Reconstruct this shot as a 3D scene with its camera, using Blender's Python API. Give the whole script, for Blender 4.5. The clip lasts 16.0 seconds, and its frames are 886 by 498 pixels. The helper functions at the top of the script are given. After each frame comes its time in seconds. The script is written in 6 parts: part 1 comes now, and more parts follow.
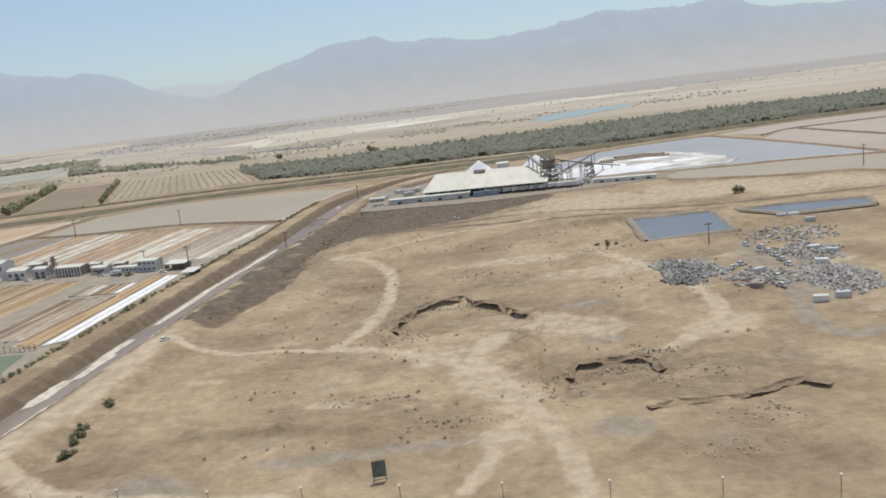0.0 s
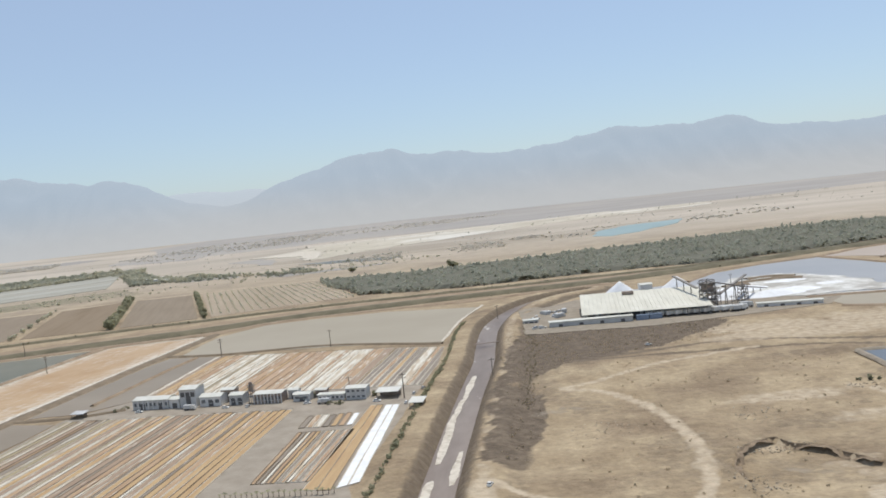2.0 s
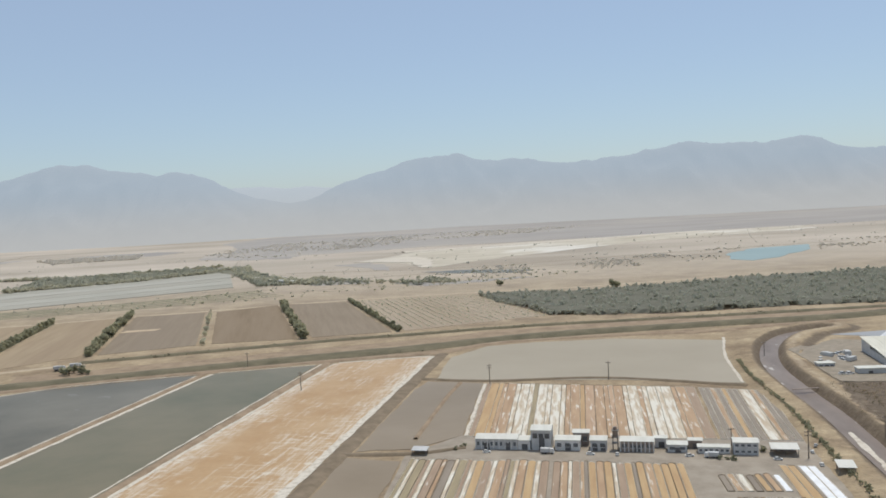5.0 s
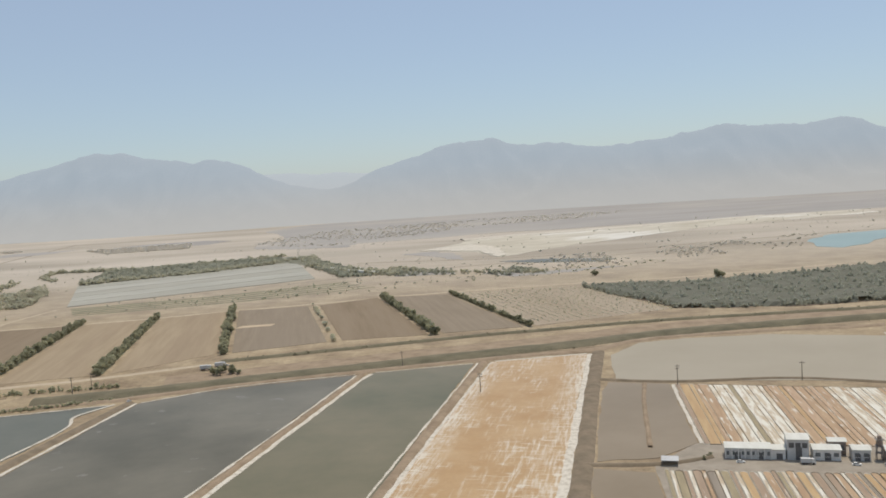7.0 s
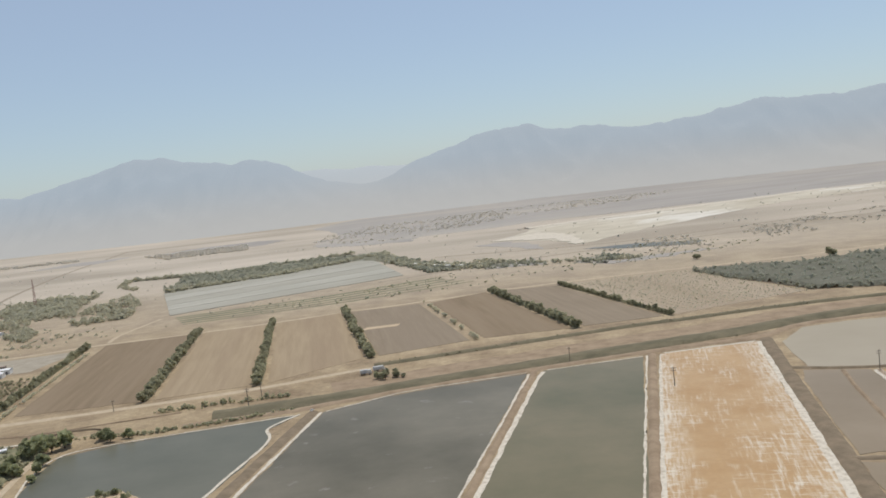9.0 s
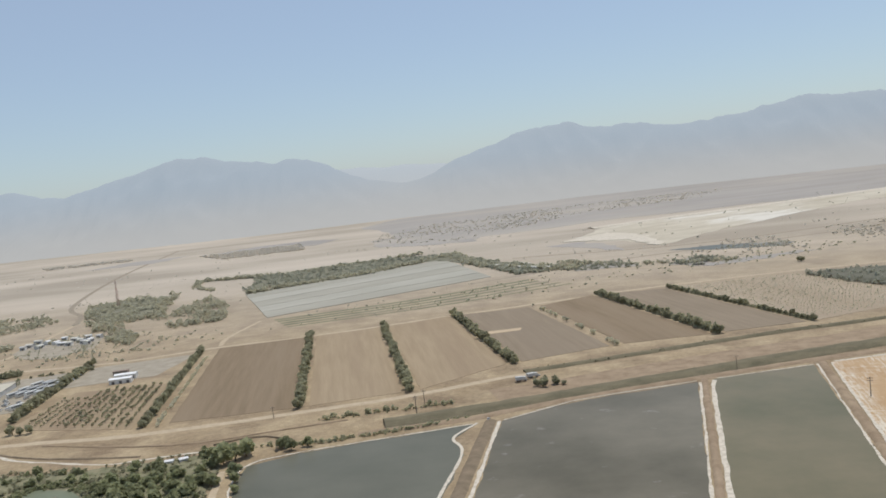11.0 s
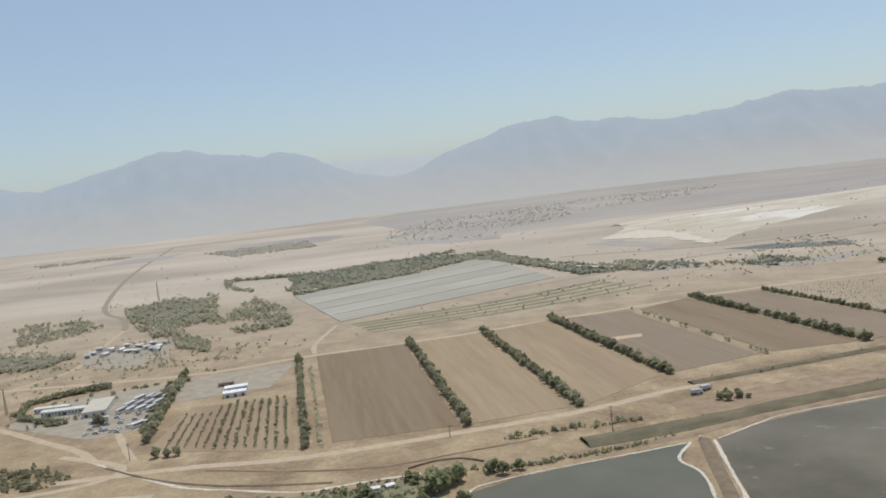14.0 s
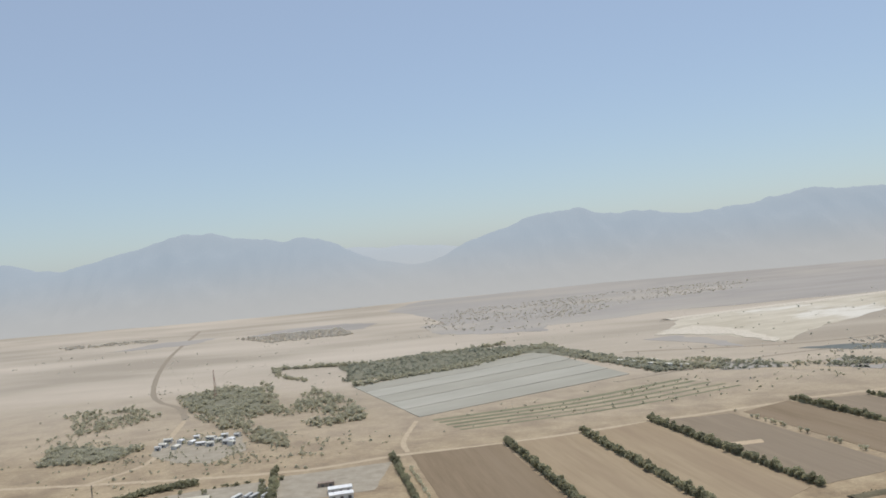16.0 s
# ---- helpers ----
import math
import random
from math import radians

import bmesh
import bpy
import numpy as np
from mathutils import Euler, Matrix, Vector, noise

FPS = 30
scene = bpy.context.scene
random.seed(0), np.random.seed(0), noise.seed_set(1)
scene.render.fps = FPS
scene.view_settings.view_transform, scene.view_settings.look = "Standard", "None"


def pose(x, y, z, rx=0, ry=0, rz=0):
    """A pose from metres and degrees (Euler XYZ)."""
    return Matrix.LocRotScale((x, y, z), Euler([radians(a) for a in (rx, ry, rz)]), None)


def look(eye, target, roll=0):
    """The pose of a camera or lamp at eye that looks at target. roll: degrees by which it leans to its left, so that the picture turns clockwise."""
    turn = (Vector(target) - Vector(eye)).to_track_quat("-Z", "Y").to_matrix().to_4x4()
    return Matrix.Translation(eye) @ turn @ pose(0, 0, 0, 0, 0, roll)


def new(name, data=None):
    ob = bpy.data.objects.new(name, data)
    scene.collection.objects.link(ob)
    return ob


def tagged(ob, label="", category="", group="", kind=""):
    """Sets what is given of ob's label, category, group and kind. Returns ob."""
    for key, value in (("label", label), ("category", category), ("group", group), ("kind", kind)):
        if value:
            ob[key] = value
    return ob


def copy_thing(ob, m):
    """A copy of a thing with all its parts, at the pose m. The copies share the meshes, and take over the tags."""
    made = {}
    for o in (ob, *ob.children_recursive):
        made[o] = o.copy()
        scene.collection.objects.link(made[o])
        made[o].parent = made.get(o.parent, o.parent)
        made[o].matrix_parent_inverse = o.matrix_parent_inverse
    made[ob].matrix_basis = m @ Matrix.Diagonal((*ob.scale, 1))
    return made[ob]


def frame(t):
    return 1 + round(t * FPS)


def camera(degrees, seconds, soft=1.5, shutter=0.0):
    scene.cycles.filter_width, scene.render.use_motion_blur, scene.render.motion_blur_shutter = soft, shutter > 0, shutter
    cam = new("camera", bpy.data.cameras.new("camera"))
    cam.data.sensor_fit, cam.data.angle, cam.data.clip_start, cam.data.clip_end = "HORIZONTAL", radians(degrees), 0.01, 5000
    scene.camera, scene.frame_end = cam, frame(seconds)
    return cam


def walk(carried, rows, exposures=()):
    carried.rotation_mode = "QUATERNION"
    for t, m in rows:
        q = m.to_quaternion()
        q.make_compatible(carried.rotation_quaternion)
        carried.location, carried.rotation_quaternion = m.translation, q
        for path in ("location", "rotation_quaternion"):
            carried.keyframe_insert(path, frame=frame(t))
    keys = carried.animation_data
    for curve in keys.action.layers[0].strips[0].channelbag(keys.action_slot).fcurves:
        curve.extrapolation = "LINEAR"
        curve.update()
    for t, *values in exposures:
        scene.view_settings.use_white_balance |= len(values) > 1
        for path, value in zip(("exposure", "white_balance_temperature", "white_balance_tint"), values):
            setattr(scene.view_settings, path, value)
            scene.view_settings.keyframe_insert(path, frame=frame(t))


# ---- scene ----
cam = camera(55.26, 16.0, soft=1.7)
PATH = [
    (0.0, (9.61, 1.90, 51.45), (6.68, 100.06, 32.60), -6.55),
    (0.5, (-8.64, 1.02, 55.11), (-10.58, 99.91, 40.39), -6.30),
    (1.0, (-27.28, 2.30, 58.57), (-28.75, 101.74, 48.12), -6.33),
    (1.5, (-46.18, 5.12, 61.83), (-47.32, 104.81, 54.01), -6.38),
    (2.0, (-65.23, 8.98, 64.91), (-66.07, 108.77, 58.52), -5.84),
    (2.5, (-84.33, 13.43, 67.83), (-85.25, 113.31, 63.01), -4.96),
    (3.0, (-103.40, 18.13, 70.61), (-104.99, 118.06, 67.21), -4.17),
    (3.5, (-122.40, 22.76, 73.26), (-124.74, 122.69, 70.16), -3.85),
    (4.0, (-141.27, 27.13, 75.81), (-144.15, 127.02, 72.19), -3.63),
    (4.5, (-159.99, 31.04, 78.28), (-163.66, 130.88, 73.81), -2.89),
    (5.0, (-178.55, 34.41, 80.69), (-182.69, 134.16, 75.01), -2.97),
    (5.5, (-196.93, 37.15, 83.07), (-201.36, 136.81, 76.17), -3.41),
    (6.0, (-215.14, 39.26, 85.44), (-219.80, 138.85, 77.77), -3.67),
    (6.5, (-233.19, 40.74, 87.82), (-238.17, 140.33, 80.21), -3.33),
    (7.0, (-251.12, 41.66, 90.22), (-257.01, 141.21, 82.72), -3.45),
    (7.5, (-268.92, 42.09, 92.67), (-276.38, 141.44, 84.06), -4.31),
    (8.0, (-286.65, 42.13, 95.18), (-295.25, 141.26, 85.17), -5.50),
    (8.5, (-304.33, 41.89, 97.77), (-312.98, 141.07, 88.37), -6.19),
    (9.0, (-321.98, 41.50, 100.43), (-330.32, 140.78, 91.74), -6.34),
    (9.5, (-339.66, 41.10, 103.19), (-347.99, 140.39, 94.74), -6.39),
    (10.0, (-357.37, 40.81, 106.03), (-366.23, 140.08, 97.77), -6.37),
    (10.5, (-375.16, 40.77, 108.96), (-384.85, 139.95, 100.66), -6.36),
    (11.0, (-393.04, 41.08, 111.96), (-403.64, 140.13, 103.23), -6.45),
    (11.5, (-411.03, 41.85, 115.03), (-422.42, 140.72, 105.31), -6.74),
    (12.0, (-429.14, 43.16, 118.14), (-440.84, 141.70, 105.83), -7.07),
    (12.5, (-447.37, 45.06, 121.27), (-458.61, 143.42, 107.19), -7.12),
    (13.0, (-465.71, 47.56, 124.39), (-475.66, 146.16, 111.01), -7.12),
    (13.5, (-484.14, 50.66, 127.44), (-492.13, 149.63, 115.52), -6.87),
    (14.0, (-502.62, 54.29, 130.40), (-508.18, 153.61, 120.17), -6.32),
    (14.5, (-521.10, 58.34, 133.20), (-525.08, 157.91, 124.86), -5.77),
    (15.0, (-539.51, 62.64, 135.77), (-542.99, 162.39, 129.59), -5.46),
    (15.5, (-557.78, 66.98, 138.04), (-561.63, 166.85, 134.74), -5.19),
    (16.0, (-575.81, 71.07, 139.94), (-580.33, 170.97, 139.98), -5.02),
]
walk(cam, [(t, look(eye, target, roll)) for t, eye, target, roll in PATH],
     exposures=[(0.0, 0.12, 6590, 10), (1.5, 0.17, 6510, 10), (2.2, 0.16, 6350, 10), (3.0, 0.07, 6180, 9), (4.0, 0.03, 6250, 9), (6.5, 0.0, 6750, 10), (8.5, 0.0, 6700, 10), (12.0, 0.0, 6530, 10), (16.0, 0.0, 6530, 10)])

# ---- world, sun, exposure ----
SUN_ELEV, SUN_AZ = 69.0, 28.0          # degrees; azimuth from +y towards +x
world = bpy.data.worlds.new("world")
scene.world = world
world.use_nodes = True
_wn = world.node_tree.nodes
_sky = _wn.new("ShaderNodeTexSky")
_sky.sky_type = "NISHITA"
_sky.sun_disc = False
_sky.sun_elevation, _sky.sun_rotation = radians(SUN_ELEV), radians(SUN_AZ)
_sky.air_density, _sky.dust_density, _sky.ozone_density = 1.0, 0.5, 2.2
_veil = _wn.new("ShaderNodeMix")             # thin high dust over the whole sky
_veil.data_type = "RGBA"
_veil.inputs[0].default_value = 0.46
_veil.inputs[7].default_value = (5.05, 5.62, 6.35, 1)
_cool = _wn.new("ShaderNodeMix")
_cool.data_type, _cool.blend_type = "RGBA", "MULTIPLY"
_cool.inputs[0].default_value = 1.0
_cool.inputs[7].default_value = (0.85, 1.0, 1.13, 1)
world.node_tree.links.new(_sky.outputs[0], _cool.inputs[6])
world.node_tree.links.new(_cool.outputs[2], _veil.inputs[6])
world.node_tree.links.new(_veil.outputs[2], _wn["Background"].inputs[0])
_wn["Background"].inputs[1].default_value = 0.098
_sun = new("sun", bpy.data.lights.new("sun", "SUN"))
_sun.data.energy, _sun.data.angle, _sun.data.color = 2.65, radians(2.5), (1.0, 0.955, 0.88)
_e, _a = radians(SUN_ELEV), radians(SUN_AZ)
_sun.matrix_world = look((math.sin(_a) * math.cos(_e) * 500, math.cos(_a) * math.cos(_e) * 500, math.sin(_e) * 500), (0, 0, 0))

# ---- helpers of this place ----
R = random.Random(7)


def part(name, bm, material, parent=None, label="", smooth=False):
    """Links a bmesh as one mesh object under a thing or a part."""
    me = bpy.data.meshes.new(name)
    bm.to_mesh(me)
    bm.free()
    me.materials.append(material)
    if smooth:
        for p in me.polygons:
            p.use_smooth = True
    ob = new(name, me)
    ob.parent = parent
    if label:
        ob["label"] = label
    return ob


def base(name, x, y, z=0.0, turn=0.0):
    ob = new(name)
    ob.matrix_basis = pose(x, y, z, 0, 0, turn)
    return ob


def box(bm, x0, x1, y0, y1, z0, z1, bevel=0.0):
    vs = [bm.verts.new((x, y, z)) for x in (x0, x1) for y in (y0, y1) for z in (z0, z1)]
    fs = [(0, 1, 3, 2), (4, 6, 7, 5), (0, 4, 5, 1), (2, 3, 7, 6), (0, 2, 6, 4), (1, 5, 7, 3)]
    faces = [bm.faces.new([vs[i] for i in f]) for f in fs]
    if bevel:
        edges = {e for f in faces for e in f.edges}
        bmesh.ops.bevel(bm, geom=list(edges), offset=bevel, segments=1, affect="EDGES")
    return bm


def rod(bm, a, b, r0, r1=None, n=6):
    """A tapered round bar from a to b."""
    a, b = Vector(a), Vector(b)
    r1 = r0 if r1 is None else r1
    q = (b - a).to_track_quat("Z", "Y")
    rings = []
    for c, r in ((a, r0), (b, r1)):
        rings.append([bm.verts.new(c + q @ Vector((r * math.cos(k * math.tau / n), r * math.sin(k * math.tau / n), 0))) for k in range(n)])
    for k in range(n):
        bm.faces.new((rings[0][k], rings[0][(k + 1) % n], rings[1][(k + 1) % n], rings[1][k]))
    bm.faces.new(rings[0][::-1])
    bm.faces.new(rings[1])
    return bm


def along(points, step):
    """Points every step metres on a smooth line through the given ones."""
    p = [Vector((a[0], a[1])) for a in points]
    p = [2 * p[0] - p[1]] + p + [2 * p[-1] - p[-2]]
    out = []
    for i in range(1, len(p) - 2):
        n = max(1, int((p[i + 1] - p[i]).length / step))
        for k in range(n):
            s = k / n
            out.append(0.5 * ((2 * p[i]) + (p[i + 1] - p[i - 1]) * s + (2 * p[i - 1] - 5 * p[i] + 4 * p[i + 1] - p[i + 2]) * s * s
                              + (3 * p[i] - p[i - 1] - 3 * p[i + 1] + p[i + 2]) * s ** 3))
    out.append(p[-2])
    return out


def wob(x, y, scale, seed=0.0):
    return noise.noise(Vector((x / scale, y / scale, seed)))


# ---- heights of the land ----
CANAL = along([(-90, 60), (-84, 110), (-78, 150), (-74, 190), (-69, 235), (-63, 285), (-57, 330), (-54, 370), (-48, 420), (-32, 468), (-12, 496), (8, 508)], 4)
_cx = np.array([p.x for p in CANAL])
_cy = np.array([p.y for p in CANAL])
def smooth01(a):
    a = min(1.0, max(0.0, a))
    return a * a * (3 - 2 * a)


PITS = [  # rim of each dug hollow, the y at which its floor runs out, depth
    ([(-9.5, 180), (-8.5, 187), (-6, 196), (-2, 202.5), (3, 206), (7, 206), (8.5, 201.5), (11, 199.5), (17, 192.5), (20.5, 185)], 164, 24, 1.5),
    ([(24.5, 142), (26, 147), (31, 150), (36, 148.3), (40.5, 147), (42, 141)], 133, 10, 1.1),
    ([(34, 126.3), (38, 127), (47, 125.4), (51.4, 126), (56, 129.2), (60.5, 130.5), (63, 127)], 120, 8, 0.8),
]
RIMS_AT = [np.array([(p.x + 1.1 * noise.noise(Vector((p.x / 4, p.y / 4, 3))) + 1.8 * noise.noise(Vector((p.x / 8, p.y / 8, 13))) + 0.5 * noise.noise(Vector((p.x / 1.3, p.y / 1.3, 5))),
                      p.y + 1.1 * noise.noise(Vector((p.x / 4, p.y / 4, 7))) + 1.8 * noise.noise(Vector((p.x / 8, p.y / 8, 17))) + 0.5 * noise.noise(Vector((p.x / 1.3, p.y / 1.3, 9)))) for p in along(r, 0.8)]) for r, *_ in PITS]


def pit_depth(x, y):
    """How deep the dug hollows are at a place."""
    cut = 0.0
    for rim, (_, low, run, deep) in zip(RIMS_AT, PITS):
        if not (rim[:, 0].min() - 1 < x < rim[:, 0].max() + 1 and low < y < rim[:, 1].max() + 1):
            continue
        d = np.hypot(rim[:, 0] - x, rim[:, 1] - y)
        i = int(d.argmin())
        a, b = rim[max(i - 1, 0)], rim[min(i + 1, len(rim) - 1)]
        side = (b[0] - a[0]) * (y - a[1]) - (b[1] - a[1]) * (x - a[0])      # minus: to the right, inside
        if side < 0:
            cut = max(cut, deep * smooth01((d[i] + 0.2) / 1.0) * smooth01((y - low) / run))
    return cut




def canal_side(x, y):
    """Distance from the canal's line, plus to the right of it."""
    d = np.hypot(_cx - x, _cy - y)
    i = int(d.argmin())
    j = min(i + 1, len(CANAL) - 1)
    k = max(j - 1, 0)
    t = CANAL[j] - CANAL[k]
    s = t.x * (y - CANAL[k].y) - t.y * (x - CANAL[k].x)
    return (-d[i] if s > 0 else d[i])


def land(x, y):
    z = 0.0
    if -125 < x < 40 and 55 < y < 520:
        d = canal_side(x, y)
        e = abs(d)
        if e < 26:
            top = 1.6 if d > 0 else 1.2
            road = 13.0
            if e < 3.2:
                z = -2.2
            elif e < 7.5:
                z = -2.2 + (2.2 + top) * smooth01((e - 3.2) / 4.3)
            elif e < road:
                z = top + 0.12 * wob(x, y, 5)
            elif e < road + 6:
                z = top * (1 - smooth01((e - road) / 6))
    lot = smooth01((canal_side(x, y) - 14) / 10) if -90 < x < 0 else (1.0 if x >= 0 else 0.0)
    lot *= smooth01((y - 100) / 8) * smooth01((330 - y) / 40) * smooth01((190 - x) / 30)
    if lot > 0:
        rough = 0.5 * wob(x, y, 34, 1) + 0.34 * wob(x, y, 13, 2) + 0.22 * wob(x, y, 5, 3) + 0.12 * wob(x, y, 2.2, 4)
        churn = max(0.0, wob(x, y, 40, 9)) * abs(wob(x, y, 3.6, 11)) * 1.3
        z += lot * (rough + churn) - lot * pit_depth(x, y)
        q = max(abs(x - 77) / 15.5, abs(y - 266) / 20.0)
        q2 = max(abs(x - 128) / 27, abs(y - 272) / 12)
        for k in (q, q2):
            if k < 1.4:
                z = z * smooth01((k - 1.1) / 0.3) + (0.75 * smooth01((1.4 - k) / 0.22) - 1.1 * smooth01((1.12 - k) / 0.1))
        # a gully and a low bank
        for ax, ay, bx, by, dep, wid in ((16.4, 166, 19, 155, 0.9, 1.2), (19, 155, 22.2, 136, 1.4, 1.2), (22.2, 136, 24.6, 142, 1.2, 1.1), (23, 136, 25, 127, 0.7, 1.0), (-39, 131.5, -23, 129, -1.3, 2.2), (-23, 129, -8, 127, -1.0, 2.0)):
            dx, dy = bx - ax, by - ay
            s = min(1, max(0, ((x - ax) * dx + (y - ay) * dy) / (dx * dx + dy * dy)))
            d = math.hypot(x - ax - s * dx, y - ay - s * dy) + 0.8 * wob(x, y, 4, 8)
            z -= dep * smooth01(1 - d / wid) * lot
    return z


# ---- materials ----
def material(name, low, high, scale=1.0, rough=0.9, bump=0.0, metal=0.0, detail=8.0, stretch=(1, 1, 1), turn=0.0,
             grain=0.0, jitter=0.0, third=None, third_scale=0.1, third_at=(0.5, 0.62), spec=0.3, bump_dist=0.1, contrast=(0.35, 0.65)):
    """A surface between two colours, by noise at two scales, with an optional third colour in blotches."""
    m = bpy.data.materials.new(name)
    m.use_nodes = True
    n, l = m.node_tree.nodes, m.node_tree.links
    bsdf = n["Principled BSDF"]
    bsdf.inputs["Roughness"].default_value = rough
    bsdf.inputs["Metallic"].default_value = metal
    bsdf.inputs["Specular IOR Level"].default_value = spec
    geo = n.new("ShaderNodeNewGeometry")
    rot = n.new("ShaderNodeMapping")
    rot.inputs["Rotation"].default_value = (0, 0, radians(turn))
    l.new(geo.outputs["Position"], rot.inputs["Vector"])
    mp = n.new("ShaderNodeMapping")
    mp.inputs["Scale"].default_value = stretch
    l.new(rot.outputs["Vector"], mp.inputs["Vector"])

    def tex(sc, det=detail, src=mp):
        t = n.new("ShaderNodeTexNoise")
        t.inputs["Scale"].default_value = sc
        t.inputs["Detail"].default_value = det
        t.inputs["Roughness"].default_value = 0.62
        l.new(src.outputs["Vector"], t.inputs["Vector"])
        return t

    a = tex(scale)
    ramp = n.new("ShaderNodeValToRGB")
    ramp.color_ramp.elements[0].position, ramp.color_ramp.elements[1].position = contrast
    ramp.color_ramp.elements[0].color = (*low, 1)
    ramp.color_ramp.elements[1].color = (*high, 1)
    l.new(a.outputs["Fac"], ramp.inputs["Fac"])
    col = ramp.outputs["Color"]
    if third:
        b = tex(third_scale, 6)
        r2 = n.new("ShaderNodeValToRGB")
        r2.color_ramp.elements[0].position, r2.color_ramp.elements[1].position = third_at
        l.new(b.outputs["Fac"], r2.inputs["Fac"])
        mix = n.new("ShaderNodeMix")
        mix.data_type = "RGBA"
        mix.inputs[7].default_value = (*third, 1)
        l.new(r2.outputs["Color"], mix.inputs[0])
        l.new(col, mix.inputs[6])
        col = mix.outputs[2]
    if grain or jitter:
        hsv = n.new("ShaderNodeHueSaturation")
        l.new(col, hsv.inputs["Color"])
        add = n.new("ShaderNodeMath")
        add.operation = "MULTIPLY_ADD"
        if jitter:
            info = n.new("ShaderNodeObjectInfo")
            l.new(info.outputs["Random"], add.inputs[0])
            add.inputs[1].default_value, add.inputs[2].default_value = jitter, 1 - jitter / 2
        else:
            g = tex(scale * 12, 3)
            l.new(g.outputs["Fac"], add.inputs[0])
            add.inputs[1].default_value, add.inputs[2].default_value = grain, 1 - grain / 2
        l.new(add.outputs[0], hsv.inputs["Value"])
        col = hsv.outputs["Color"]
    l.new(col, bsdf.inputs["Base Color"])
    if bump:
        bp = n.new("ShaderNodeBump")
        bp.inputs["Strength"].default_value, bp.inputs["Distance"].default_value = bump, bump_dist
        bt = tex(scale * 5, 5)
        l.new(bt.outputs["Fac"], bp.inputs["Height"])
        l.new(bp.outputs["Normal"], bsdf.inputs["Normal"])
    return m


def water(name, low, high, scale=0.01, rough=0.28, stretch=(1, 1, 1), turn=0.0):
    m = material(name, low, high, scale=scale, rough=rough, spec=0.04, bump=0.05, bump_dist=0.3, stretch=stretch, turn=turn)
    return m


ROWTURN = 13.2      # the fields lean this many degrees from north
SAND = material("sand", (0.31, 0.23, 0.137), (0.44, 0.342, 0.215), scale=0.045, bump=0.5, bump_dist=0.3, grain=0.55, third=(0.235, 0.17, 0.105), third_scale=0.03, third_at=(0.46, 0.66))
DIRT = material("bank_dirt", (0.25, 0.18, 0.115), (0.36, 0.27, 0.18), scale=0.12, bump=0.5, bump_dist=0.3, grain=0.3)
TRACK = material("track_dust", (0.425, 0.335, 0.228), (0.515, 0.418, 0.294), scale=0.2, bump=0.2, grain=0.2)
YARD = material("yard_gravel", (0.30, 0.262, 0.20), (0.395, 0.345, 0.27), scale=0.12, bump=0.3, grain=0.3)
GREYDIRT = material("grey_gravel", (0.25, 0.21, 0.155), (0.34, 0.285, 0.215), scale=0.3, bump=0.3, grain=0.3)
DUNE = material("pale_sand", (0.47, 0.36, 0.24), (0.56, 0.44, 0.30), scale=0.05, bump=0.2, grain=0.15, third=(0.40, 0.30, 0.2), third_scale=0.02)
CRUST = material("salt_crust", (0.42, 0.355, 0.265), (0.64, 0.58, 0.48), scale=0.5, bump=0.3, grain=0.2, contrast=(0.3, 0.55))
SPREAD = material("spread_salt", (0.55, 0.53, 0.47), (0.74, 0.72, 0.67), scale=0.2, bump=0.4, grain=0.15, third=(0.40, 0.37, 0.32), third_scale=0.07, third_at=(0.42, 0.58))
SALT = material("white_salt", (0.74, 0.73, 0.71), (0.86, 0.86, 0.85), scale=0.3, bump=0.4, grain=0.1)
MUD = material("dike_mud", (0.17, 0.13, 0.085), (0.255, 0.195, 0.13), scale=0.2, bump=0.4, grain=0.3)
ROADDUST = material("road_grey", (0.28, 0.235, 0.18), (0.37, 0.315, 0.245), scale=0.15, bump=0.1, grain=0.15)
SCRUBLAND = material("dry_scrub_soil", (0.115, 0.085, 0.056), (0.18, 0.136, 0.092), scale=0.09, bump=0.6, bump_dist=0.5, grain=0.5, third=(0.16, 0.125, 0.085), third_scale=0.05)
W_GREY = water("pond_water_grey", (0.25, 0.195, 0.13), (0.30, 0.238, 0.165), scale=0.02)
W_BROWN = material("pond_water_brown", (0.118, 0.107, 0.076), (0.20, 0.178, 0.132), scale=0.016, rough=0.28, spec=0.04, bump=0.05, bump_dist=0.3, third=(0.27, 0.25, 0.215), third_scale=0.11, third_at=(0.63, 0.76))
W_GREEN = water("pond_water_olive", (0.14, 0.132, 0.08), (0.225, 0.19, 0.122), scale=0.014)
W_BLUE = water("pond_water_blue", (0.120, 0.120, 0.09), (0.160, 0.156, 0.12), scale=0.02)
W_PALE = water("pond_water_pale", (0.36, 0.315, 0.24), (0.40, 0.352, 0.275), scale=0.01, rough=0.6)
# Mauve-grey base colour takes the place of reflected sky.
W_MAUVE = water("pond_water_mauve_sky", (0.33, 0.325, 0.32), (0.385, 0.37, 0.355), scale=0.012)
W_PINK = water("pond_water_pink", (0.40, 0.33, 0.27), (0.46, 0.39, 0.325), scale=0.01, rough=0.6)
# The blue is the sky's reflection, put into the base colour.
W_SKY = water("pond_water_painted_sky", (0.155, 0.172, 0.19), (0.175, 0.192, 0.21), scale=0.05, rough=0.2)
W_TEAL = water("pond_water_teal", (0.165, 0.185, 0.12), (0.205, 0.222, 0.15), scale=0.03)
